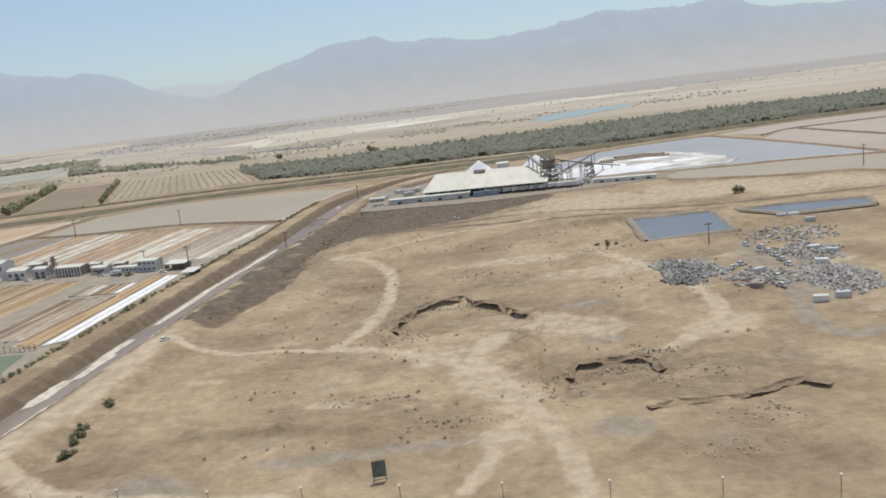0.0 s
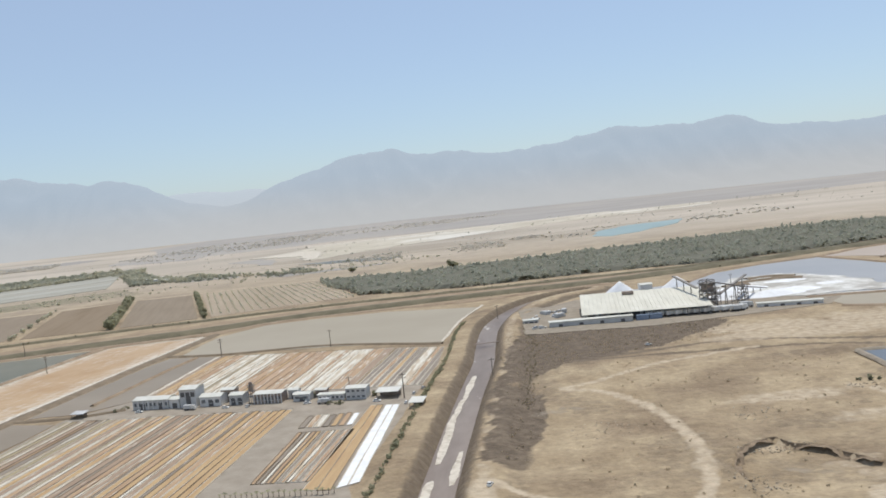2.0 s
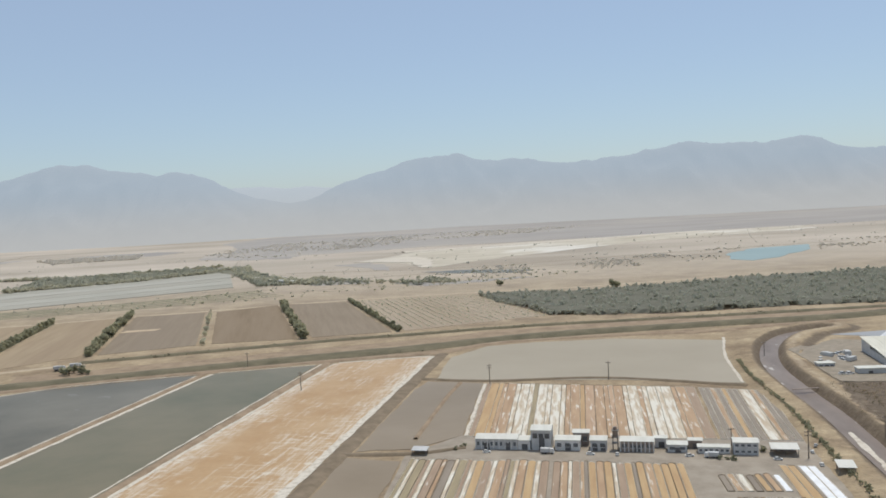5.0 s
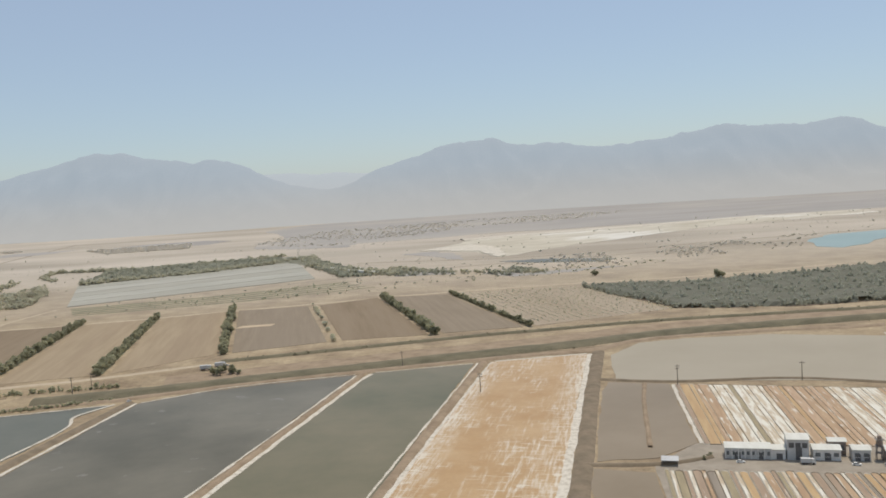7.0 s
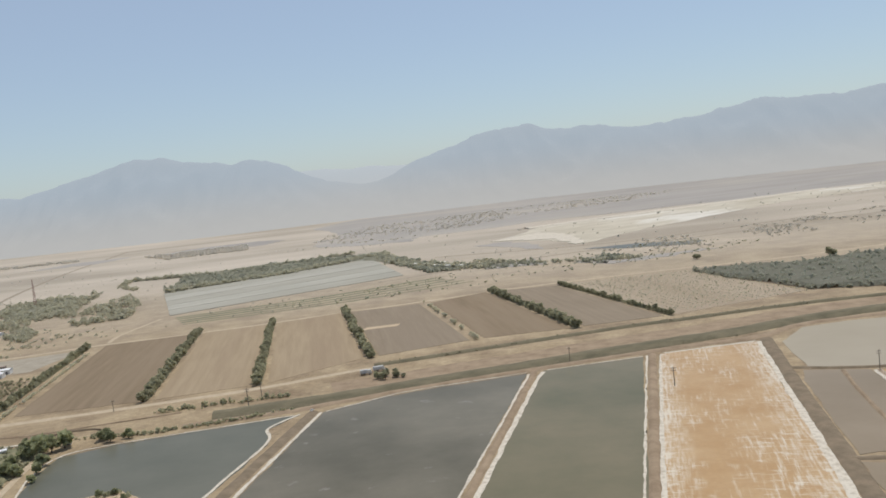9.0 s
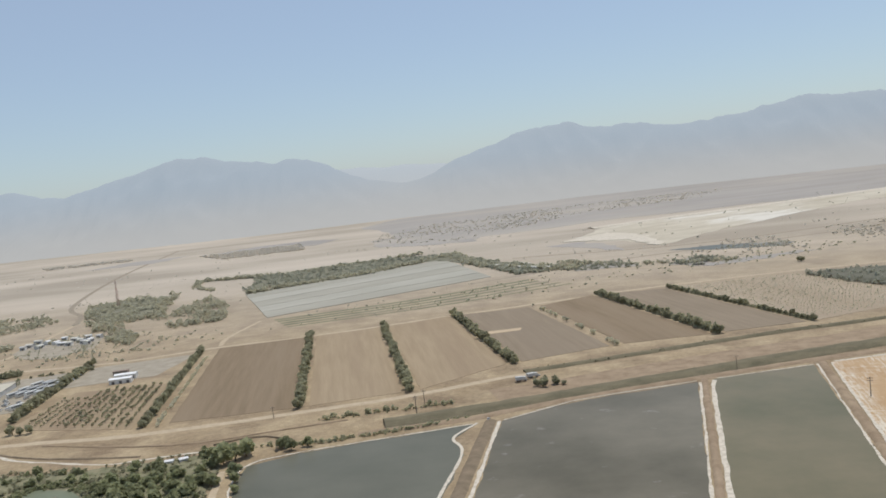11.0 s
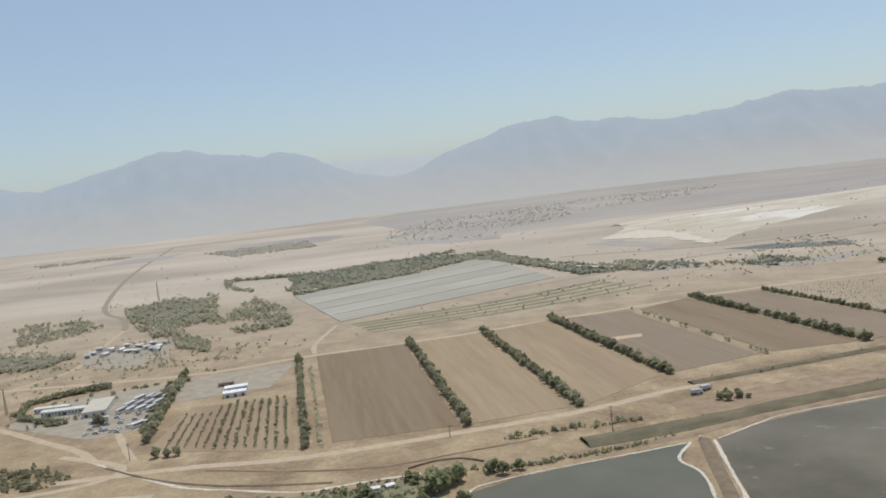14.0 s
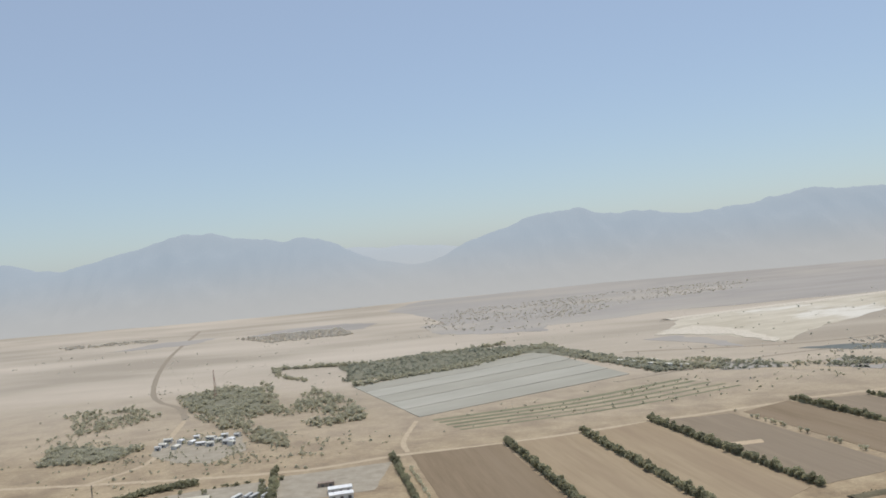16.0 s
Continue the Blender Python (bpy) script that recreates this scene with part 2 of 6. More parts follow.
W_CANAL = material("canal_water", (0.20, 0.158, 0.128), (0.29, 0.237, 0.195), scale=0.09, rough=0.35, spec=0.06, bump=0.05, bump_dist=0.3, stretch=(1, 0.3, 1), turn=7,
                   third=(0.60, 0.55, 0.48), third_scale=0.16, third_at=(0.62, 0.67))
W_LAKE = water("lake_water", (0.27, 0.355, 0.335), (0.32, 0.40, 0.375), scale=0.01, rough=0.3)
PANBROWN = material("brine_crust_orange", (0.41, 0.25, 0.11), (0.50, 0.345, 0.19), scale=0.06, rough=0.7, stretch=(1, 0.05, 1), turn=8.8, grain=0.25,
                    third=(0.66, 0.58, 0.48), third_scale=0.7, third_at=(0.53, 0.76))


def foliage(name, low, high, scale, jitter=0.4):
    """Leaves that let some of the sun through, mostly paled to paint in haze."""
    m = material(name, low, high, scale=scale, rough=0.9, jitter=jitter, spec=0.1)
    n, l = m.node_tree.nodes, m.node_tree.links
    bsdf, out = n["Principled BSDF"], n["Material Output"]
    tr = n.new("ShaderNodeBsdfTranslucent")
    l.new(bsdf.inputs["Base Color"].links[0].from_socket, tr.inputs["Color"])
    mix = n.new("ShaderNodeMixShader")
    mix.inputs[0].default_value = 0.5
    l.new(bsdf.outputs[0], mix.inputs[1])
    l.new(tr.outputs[0], mix.inputs[2])
    l.new(mix.outputs[0], out.inputs["Surface"])
    return m


LEAF = foliage("leaf_green", (0.32, 0.335, 0.185), (0.42, 0.42, 0.25), 0.9)
LEAF_DRY = foliage("leaf_olive", (0.33, 0.322, 0.205), (0.45, 0.425, 0.285), 0.9)
# Pale leaf colour with the haze of distance put into it.
LEAF_HAZED = foliage("leaf_hazed", (0.56, 0.535, 0.395), (0.66, 0.625, 0.475), 0.5)
REED = foliage("dry_reed", (0.26, 0.225, 0.145), (0.36, 0.31, 0.21), 0.3, 0.2)
BARK = material("bark", (0.10, 0.075, 0.05), (0.18, 0.14, 0.10), scale=3, bump=0.4)
ROOFWHITE = material("roof_sheet_pale", (0.60, 0.58, 0.50), (0.70, 0.68, 0.60), scale=0.25, rough=0.55, grain=0.1, stretch=(1, 0.2, 1))
ROOFCREAM = material("roof_sheet_cream", (0.60, 0.565, 0.455), (0.70, 0.665, 0.55), scale=0.25, rough=0.6, grain=0.15, stretch=(1, 0.2, 1))
WALLWHITE = material("wall_whitewash", (0.62, 0.60, 0.56), (0.76, 0.74, 0.70), scale=0.5, rough=0.85, grain=0.2)
WALLBLUE = material("wall_blue_grey", (0.47, 0.465, 0.445), (0.59, 0.58, 0.555), scale=0.4, rough=0.7, grain=0.2)
WALLBROWN = material("wall_rusty", (0.26, 0.20, 0.16), (0.38, 0.31, 0.25), scale=0.6, rough=0.8, grain=0.3)
BLUEPAINT = material("faded_blue_paint", (0.17, 0.22, 0.30), (0.24, 0.29, 0.37), scale=0.6, rough=0.5)
# Dark tone lifted from near black to imitate haze.
DARK = material("hazed_dark_opening", (0.11, 0.105, 0.10), (0.16, 0.15, 0.14), scale=1, rough=0.8)
STEEL = material("weathered_steel", (0.17, 0.155, 0.14), (0.28, 0.25, 0.215), scale=1.5, rough=0.6, metal=0.3)
POLEWOOD = material("pole_wood", (0.16, 0.13, 0.10), (0.24, 0.20, 0.16), scale=2, rough=0.85)
CARPAINT = material("car_paint", (0.60, 0.58, 0.53), (0.73, 0.705, 0.65), scale=0.3, rough=0.3, jitter=0.5, spec=0.5)
TYRE = material("tyre_rubber", (0.015, 0.015, 0.015), (0.03, 0.03, 0.03), scale=5, rough=0.9)
# Pane colour raised above black, again as painted haze.
GLASS = material("hazed_glass", (0.12, 0.13, 0.135), (0.16, 0.17, 0.175), scale=1, rough=0.2, spec=0.6)
SCRAPM = material("scrap_metal", (0.13, 0.12, 0.105), (0.37, 0.35, 0.31), scale=0.9, rough=0.75, metal=0.0, jitter=0.9, contrast=(0.3, 0.7))


def far_ground():
    """Sand near; far silt with washes and gravel fans, paled as painted haze."""
    m = SAND.copy()
    m.name = "valley_ground"
    n, l = m.node_tree.nodes, m.node_tree.links
    bsdf = n["Principled BSDF"]
    near = bsdf.inputs["Base Color"].links[0].from_socket
    geo = n.new("ShaderNodeNewGeometry")
    for key, source in (("scrub", SCRUBLAND), ("gravel", GREYDIRT), ("wear", TRACK)):
        at = n.new("ShaderNodeAttribute")
        at.attribute_name = key
        two = [e.color for e in source.node_tree.nodes["Color Ramp"].color_ramp.elements]
        tn = n.new("ShaderNodeTexNoise")
        tn.inputs["Scale"].default_value, tn.inputs["Detail"].default_value = (0.35, 9)
        l.new(geo.outputs["Position"], tn.inputs["Vector"])
        ramp = n.new("ShaderNodeValToRGB")
        for k in (0, 1):
            ramp.color_ramp.elements[k].position, ramp.color_ramp.elements[k].color = (0.38, 0.62)[k], two[k]
        l.new(tn.outputs["Fac"], ramp.inputs["Fac"])
        # ragged edge: the mask counts for more where the grain is high
        ed = n.new("ShaderNodeMath")
        ed.operation = "MULTIPLY_ADD"
        l.new(tn.outputs["Fac"], ed.inputs[0])
        ed.inputs[1].default_value, ed.inputs[2].default_value = 1.6, -0.8
        ad = n.new("ShaderNodeMath")
        ad.operation = "ADD"
        l.new(at.outputs["Fac"], ad.inputs[0])
        l.new(ed.outputs[0], ad.inputs[1])
        mr = n.new("ShaderNodeMapRange")
        mr.inputs["From Min"].default_value, mr.inputs["From Max"].default_value = 0.25, 0.8
        l.new(ad.outputs[0], mr.inputs["Value"])
        ml = n.new("ShaderNodeMath")
        ml.operation = "MULTIPLY"
        l.new(mr.outputs["Result"], ml.inputs[0])
        l.new(at.outputs["Fac"], ml.inputs[1])
        sq = n.new("ShaderNodeMath")
        sq.operation = "POWER"
        l.new(ml.outputs[0], sq.inputs[0])
        sq.inputs[1].default_value = 0.6
        mx = n.new("ShaderNodeMix")
        mx.data_type = "RGBA"
        l.new(sq.outputs[0], mx.inputs[0])
        l.new(near, mx.inputs[6])
        l.new(ramp.outputs["Color"], mx.inputs[7])
        near = mx.outputs[2]
    mott = n.new("ShaderNodeTexNoise")
    mott.inputs["Scale"].default_value, mott.inputs["Detail"].default_value, mott.inputs["Roughness"].default_value = 0.32, 9, 0.7
    l.new(geo.outputs["Position"], mott.inputs["Vector"])
    span = n.new("ShaderNodeMapRange")
    span.inputs["From Min"].default_value, span.inputs["From Max"].default_value = 0.3, 0.7
    span.inputs["To Min"].default_value, span.inputs["To Max"].default_value = 0.80, 1.17
    l.new(mott.outputs["Fac"], span.inputs["Value"])
    tone = n.new("ShaderNodeHueSaturation")
    l.new(span.outputs["Result"], tone.inputs["Value"])
    l.new(near, tone.inputs["Color"])
    near = tone.outputs["Color"]
    clod = n.new("ShaderNodeTexNoise")
    clod.inputs["Scale"].default_value, clod.inputs["Detail"].default_value = 0.9, 6
    l.new(geo.outputs["Position"], clod.inputs["Vector"])
    rough = n.new("ShaderNodeBump")
    rough.inputs["Strength"].default_value, rough.inputs["Distance"].default_value = 0.75, 0.45
    l.new(clod.outputs["Fac"], rough.inputs["Height"])
    l.new(bsdf.inputs["Normal"].links[0].from_socket, rough.inputs["Normal"])
    l.new(rough.outputs["Normal"], bsdf.inputs["Normal"])
    # Haze in the colour: the sand blends to a paler tone with y.
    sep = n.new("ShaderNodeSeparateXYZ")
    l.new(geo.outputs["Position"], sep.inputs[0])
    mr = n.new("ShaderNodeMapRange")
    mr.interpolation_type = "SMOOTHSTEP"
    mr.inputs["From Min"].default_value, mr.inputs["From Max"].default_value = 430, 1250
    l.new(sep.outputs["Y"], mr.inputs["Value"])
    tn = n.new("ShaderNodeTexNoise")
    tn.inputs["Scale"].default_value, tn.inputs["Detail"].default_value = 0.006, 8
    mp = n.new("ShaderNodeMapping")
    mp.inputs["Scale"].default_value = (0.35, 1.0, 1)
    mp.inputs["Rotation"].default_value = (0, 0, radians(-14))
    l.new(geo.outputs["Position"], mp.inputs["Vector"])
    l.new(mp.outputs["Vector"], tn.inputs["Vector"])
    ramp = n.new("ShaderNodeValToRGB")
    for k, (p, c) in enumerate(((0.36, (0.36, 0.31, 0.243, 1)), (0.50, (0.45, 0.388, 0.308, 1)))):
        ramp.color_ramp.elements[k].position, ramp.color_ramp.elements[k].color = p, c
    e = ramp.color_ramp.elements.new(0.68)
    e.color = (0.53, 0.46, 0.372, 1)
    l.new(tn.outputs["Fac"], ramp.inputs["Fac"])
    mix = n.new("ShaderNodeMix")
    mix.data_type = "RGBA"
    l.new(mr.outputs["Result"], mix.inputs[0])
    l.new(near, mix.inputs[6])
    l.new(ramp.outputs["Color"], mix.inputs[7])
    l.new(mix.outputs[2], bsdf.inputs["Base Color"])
    return m


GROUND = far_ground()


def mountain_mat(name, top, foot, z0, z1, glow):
    """Backdrop of distant mountains; haze is painted in as a height-graded glow."""
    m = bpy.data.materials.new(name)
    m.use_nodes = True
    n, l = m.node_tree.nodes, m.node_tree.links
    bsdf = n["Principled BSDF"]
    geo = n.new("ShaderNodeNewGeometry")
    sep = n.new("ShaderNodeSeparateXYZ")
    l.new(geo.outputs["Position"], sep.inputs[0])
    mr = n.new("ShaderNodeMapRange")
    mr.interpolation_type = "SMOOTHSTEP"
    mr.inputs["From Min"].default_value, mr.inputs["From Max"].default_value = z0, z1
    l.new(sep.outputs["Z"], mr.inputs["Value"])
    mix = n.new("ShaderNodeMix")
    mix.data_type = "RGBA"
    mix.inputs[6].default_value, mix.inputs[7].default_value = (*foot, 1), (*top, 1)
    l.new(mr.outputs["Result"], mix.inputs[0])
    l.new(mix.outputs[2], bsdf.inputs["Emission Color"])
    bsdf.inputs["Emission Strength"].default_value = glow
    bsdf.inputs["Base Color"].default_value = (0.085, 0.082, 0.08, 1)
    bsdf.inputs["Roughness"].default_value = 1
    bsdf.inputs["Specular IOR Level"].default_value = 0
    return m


RANGE_A = mountain_mat("range_haze_near", (0.315, 0.382, 0.450), (0.385, 0.392, 0.39), 0, 190, 1.0)
RANGE_B = mountain_mat("range_haze_back", (0.40, 0.455, 0.505), (0.43, 0.45, 0.46), 0, 190, 1.0)

# ---- ground: one sheet to the horizon ----
def axis(dense0, dense1, step, lo, hi):
    v = list(np.arange(dense0, dense1 + 0.01, step))
    for sign, edge, end in ((1, v[-1], hi), (-1, v[0], lo)):
        s, p = step, edge
        while (p < end) if sign > 0 else (p > end):
            s *= 1.22
            p += sign * min(s, 600)
            v.append(p)
    return sorted(v)


def sheet(name, xs, ys, height, mat):
    verts = [(x, y, height(x, y)) for y in ys for x in xs]
    w = len(xs)
    faces = [(j * w + i, j * w + i + 1, (j + 1) * w + i + 1, (j + 1) * w + i) for j in range(len(ys) - 1) for i in range(w - 1)]
    me = bpy.data.meshes.new(name)
    me.from_pydata(verts, [], faces)
    me.materials.append(mat)
    for p in me.polygons:
        p.use_smooth = True
    return new(name, me)


_xs = axis(-104, 110, 1.3, -7000, 7000)
_ys = sorted(set(axis(98, 215, 0.9, -2500, 217)) | set(np.arange(217, 520, 2.2)) | set(v for v in axis(520, 524, 2, 520, 7000) if v > 520))
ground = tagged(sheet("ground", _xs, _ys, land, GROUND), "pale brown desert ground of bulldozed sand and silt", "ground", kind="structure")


def wear_masks(ob):
    """Where the ground is driven pale, overgrown with scrub or covered with grey gravel."""
    co = np.empty(len(ob.data.vertices) * 3)
    ob.data.vertices.foreach_get("co", co)
    X, Y = co[0::3], co[1::3]
    wx = np.array([wob(x, y, 6, 31) if abs(x) < 250 and 60 < y < 560 else 0.0 for x, y in zip(X, Y)])
    wy = np.array([wob(x, y, 15, 37) if abs(x) < 250 and 60 < y < 560 else 0.0 for x, y in zip(X, Y)])

    def near_line(pts, width, soft=0.6):
        d = np.full(len(X), 1e9)
        line = along(pts, 6)
        for a, b in zip(line, line[1:]):
            t = b - a
            s = np.clip(((X - a.x) * t.x + (Y - a.y) * t.y) / max(t.length_squared, 1e-6), 0, 1)
            d = np.minimum(d, np.hypot(X - a.x - s * t.x, Y - a.y - s * t.y))
        return np.clip((width * (1 + 0.35 * wx) - d) / (soft * width) + 0.5, 0, 1)

    def blob(cx, cy, rx, ry, turn=0.0):
        c, s = math.cos(radians(turn)), math.sin(radians(turn))
        u, v = ((X - cx) * c + (Y - cy) * s) / rx, (-(X - cx) * s + (Y - cy) * c) / ry
        return np.clip((1.15 - np.hypot(u, v) + 0.35 * wx + 0.4 * wy) / 0.5, 0, 1)

    wear = np.zeros(len(X))
    for pts, w in (([(-34, 272), (-24, 265), (-16.8, 252), (-13, 238), (-11.6, 210), (-14, 189), (-18, 177), (-20.7, 172), (-7.2, 166), (4.3, 156), (11.6, 150), (15.5, 135), (18.2, 124.5), (20.7, 111), (21, 98)], 1.8),
                   ([(15, 126), (10, 114), (6, 103)], 1.4), ([(-21, 171), (-45, 178), (-60, 190)], 1.3), ([(14, 170), (9, 158), (6, 150)], 3.0), ([(-60, 189), (-70, 170), (-76, 155)], 1.6),
                   ([(-34, 274), (-20, 282), (10, 300), (40, 308)], 1.5), ([(-63, 190), (-66, 150), (-70, 128), (-66, 110), (-58, 100)], 3.2), ([(-70, 128), (-50, 112), (-20, 106)], 2.0), ([(45, 150), (60, 170), (58, 205), (48, 240)], 2.0)):
        wear = np.maximum(wear, near_line(pts, w))
    for b in ((28, 172, 14, 9, -20), (2, 160, 9, 9, 0), (12, 140, 7, 10, 20), (45, 215, 16, 8, 0), (12, 118, 6, 5, 0), (58, 160, 10, 7, 30), (92, 325, 62, 13, 0), (64, 340, 34, 17, -6), (110, 338, 44, 20, -12), (150, 322, 30, 20, -10), (140, 318, 30, 16, 0), (45, 330, 22, 7, 10), (25, 240, 20, 7, 5)):
        wear = np.maximum(wear, 0.75 * blob(*b))
    cd = np.array([canal_side(x, y) if -125 < x < 40 and 55 < y < 520 else 99.0 for x, y in zip(X, Y)])
    wear = np.maximum(wear, np.clip((2.6 - np.abs(cd - 10.4 - 0.5 * wx)) / 1.4, 0, 1) * 0.5)
    scrub = np.clip((4.5 - np.abs(cd - 18 - 1.5 * wy)) / 3, 0, 1) * np.where(Y > 200, 0.9, 0.4)
    scrub = np.maximum(scrub, np.clip((3.2 - np.abs(np.abs(cd) - 5.6)) / 1.6, 0, 1) * 0.85)
    for b in ((2, 352, 40, 26, -8), (34, 362, 24, 16, 0), (-30, 330, 12, 44, 12), (-40, 280, 9, 28, 10), (10, 372, 44, 8, 0), (2, 185, 10, 8, 0), (40, 132, 12, 7, 0), (38, 142, 14, 8, 20), (-14, 200, 12, 20, 0), (58, 140, 12, 6, 0),
              (-5, 135, 10, 5, 0), (-30, 250, 8, 12, 0), (20, 150, 7, 10, 0), (20, 215, 12, 6, 0), (70, 290, 40, 6, 0), (60, 255, 12, 5, 0), (70, 225, 16, 8, 0)):
        scrub = np.maximum(scrub, 0.45 * blob(*b))
    brush = [(-36, 377), (-7, 379), (15, 379), (46, 371), (48, 362), (12, 326), (3, 324), (-15, 315), (-32, 306), (-45, 289), (-51, 281), (-41, 262), (-42, 242), (-48, 220), (-58, 200), (-63, 205), (-57, 260), (-50, 320), (-45, 352)]
    px, py = X + 3.5 * wx + 3 * wy, Y + 5 * wx + 5 * wy
    hit = np.zeros(len(X), bool)
    for (ax, ay), (bx, by) in zip(brush, brush[1:] + brush[:1]):
        hit ^= ((ay > py) != (by > py)) & (px < (bx - ax) * (py - ay) / (by - ay + 1e-9) + ax)
    scrub = np.where(hit, 1.0, scrub)
    wear = np.where(hit, wear * 0.35, wear)
    scrub = np.maximum(scrub, 0.95 * near_line([(-24, 313), (-4, 311.5), (16, 310), (36, 307), (63, 301), (81, 290)], 1.6))
    for b in ((6, 186, 13, 9, -15), (17, 172, 5, 12, 20), (-8, 186, 3, 9, 0), (28, 133, 6, 5, 0)):
        scrub = np.maximum(scrub, 0.45 * blob(*b))
    gravel = np.zeros(len(X))
    rb = random.Random(12)
    for k in range(60):
        x, y = rb.uniform(-45, 110), rb.uniform(108, 300)
        if canal_side(x, y) > 16:
            b = blob(x, y, rb.uniform(2.5, 8), rb.uniform(1.5, 4), rb.uniform(-25, 25))
            if k % 5 < 3:
                scrub = np.maximum(scrub, 0.4 * b)
            elif k % 5 == 3:
                wear = np.maximum(wear, 0.6 * b)
            else:
                gravel = np.maximum(gravel, 0.45 * b)
    scrub = np.maximum(scrub, 0.85 * near_line([(-35, 312), (0, 318), (40, 322), (90, 300), (160, 298)], 2.0))
    for b in ((36, 186, 9, 4, 10), (30, 118, 7, 5, -30), (88, 195, 14, 26, 10), (-40, 112, 10, 5, 0), (66, 205, 9, 15, 0), (-8, 118, 25, 2.5, 3), (34, 160, 6, 3, 0)):
        gravel = np.maximum(gravel, 0.8 * blob(*b))
    gravel = np.maximum(gravel, near_line([(85, 232), (81, 198), (77, 174), (73, 157), (76, 148), (90, 152)], 2.2) * 0.9)
    for key, v in (("wear", wear), ("scrub", scrub), ("gravel", gravel)):
        at = ob.data.attributes.new(key, "FLOAT", "POINT")
        at.data.foreach_set("value", v.astype(np.float32))


wear_masks(ground)


# ---- far ranges ----
SKYLINE = [(-3400, 150), (-2400, 190), (-2199, 207), (-2106, 214), (-2040, 192), (-1915, 176), (-1831, 195), (-1739, 214), (-1637, 234), (-1550, 257), (-1497, 263), (-1425, 257), (-1335, 231),
           (-1265, 223), (-1203, 212), (-1137, 226), (-1065, 203), (-985, 160), (-908, 122), (-790, 100), (-720, 112), (-669, 138), (-619, 162), (-555, 182), (-480, 197), (-414, 226), (-365, 230),
           (-300, 242), (-225, 246), (-157, 225), (-118, 222), (-80, 213), (-45, 221), (10, 214), (70, 199), (135, 190), (175, 195), (210, 206), (240, 200), (304, 209), (360, 205), (415, 225),
           (480, 233), (580, 246), (650, 235), (718, 233), (811, 226), (880, 237), (960, 243), (1000, 236), (1065, 202), (1150, 188), (1235, 192), (1340, 182), (1500, 188), (1800, 230), (2200, 240), (3400, 200)]
FAR_SKYLINE = [(-2400, 130), (-1400, 170), (-1231, 182), (-1106, 186), (-1000, 170), (-918, 178), (-850, 175), (-756, 163), (-640, 150), (-450, 140), (600, 120)]


def crest_at(x):
    """The range draws away from the plain towards the east."""
    return 2740 + 260 * min(1.0, max(0.0, (x + 1130) / 907))


def ridge(line, crest_y, depth):
    px, ph = [p[0] for p in line], [p[1] for p in line]

    def h(x, y):
        s = 0.62 + (y - crest_y(x)) / depth
        top = float(np.interp(x, px, ph)) * 0.6 + float(np.interp(x - 12, px, ph)) * 0.2 + float(np.interp(x + 12, px, ph)) * 0.2
        v = Vector((x / 150, y / 260, 3.1))
        rid = 1 - abs(noise.noise(v)) - 0.5 * abs(noise.noise(v * 2.3)) - 0.25 * abs(noise.noise(v * 5.1))
        up = smooth01(s / 0.62) ** 1.25 if s < 0.62 else smooth01((1.25 - s) / 0.63)
        fine = 1.005 + 0.014 * noise.noise(Vector((x / 31, y / 90, 9))) + 0.018 * noise.noise(Vector((x / 14, y / 40, 5)))
        crest = smooth01((s - 0.28) / 0.34)
        return -4 + (top + 4) * fine * up * ((0.45 + 0.55 * rid) * (1 - crest) + crest * (0.97 + 0.05 * (rid - 0.4)))
    return h


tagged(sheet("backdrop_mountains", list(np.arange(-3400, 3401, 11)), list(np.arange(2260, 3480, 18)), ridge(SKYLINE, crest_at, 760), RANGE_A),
       "blue-grey mountain range behind the valley with painted haze", "mountains", kind="structure")
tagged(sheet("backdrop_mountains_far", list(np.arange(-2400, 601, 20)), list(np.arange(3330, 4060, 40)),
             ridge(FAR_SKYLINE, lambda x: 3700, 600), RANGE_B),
       "pale far mountain ridge with painted haze", "mountains", kind="structure")


# ---- flat lots, ribbons and banks ----
def lot(name, pts, z, mat, label, category, kind="structure", edge=0.0, group="", step=6.0, seed=0.0, drape=False):
    """A low slab with a worn outline."""
    out = []
    n = len(pts)
    for i in range(n):
        a, b = Vector(pts[i]), Vector(pts[(i + 1) % n])
        k = max(1, int((b - a).length / step)) if edge else 1
        t = (b - a).normalized()
        for j in range(k):
            p = a.lerp(b, j / k)
            o = edge * (wob(p.x, p.y, 14, seed) + 0.7 * wob(p.x, p.y, 5, seed + 3)) if edge and 0 < j else 0
            out.append((p.x - t.y * o, p.y + t.x * o))
    bm = bmesh.new()
    up = [bm.verts.new((x, y, (land(x, y) if drape else 0) + z)) for x, y in out]
    dn = [bm.verts.new((x, y, (land(x, y) if drape else 0) + z - 0.5)) for x, y in out]
    f = bm.faces.new(up)
    if f.calc_area() and f.normal.z < 0:
        f.normal_flip()
    for i in range(len(up)):
        j = (i + 1) % len(up)
        bm.faces.new((up[i], dn[i], dn[j], up[j]))
    bmesh.ops.triangulate(bm, faces=[f])
    bmesh.ops.recalc_face_normals(bm, faces=bm.faces)
    ob = part(name, bm, mat)
    return tagged(ob, label, category, group, kind)


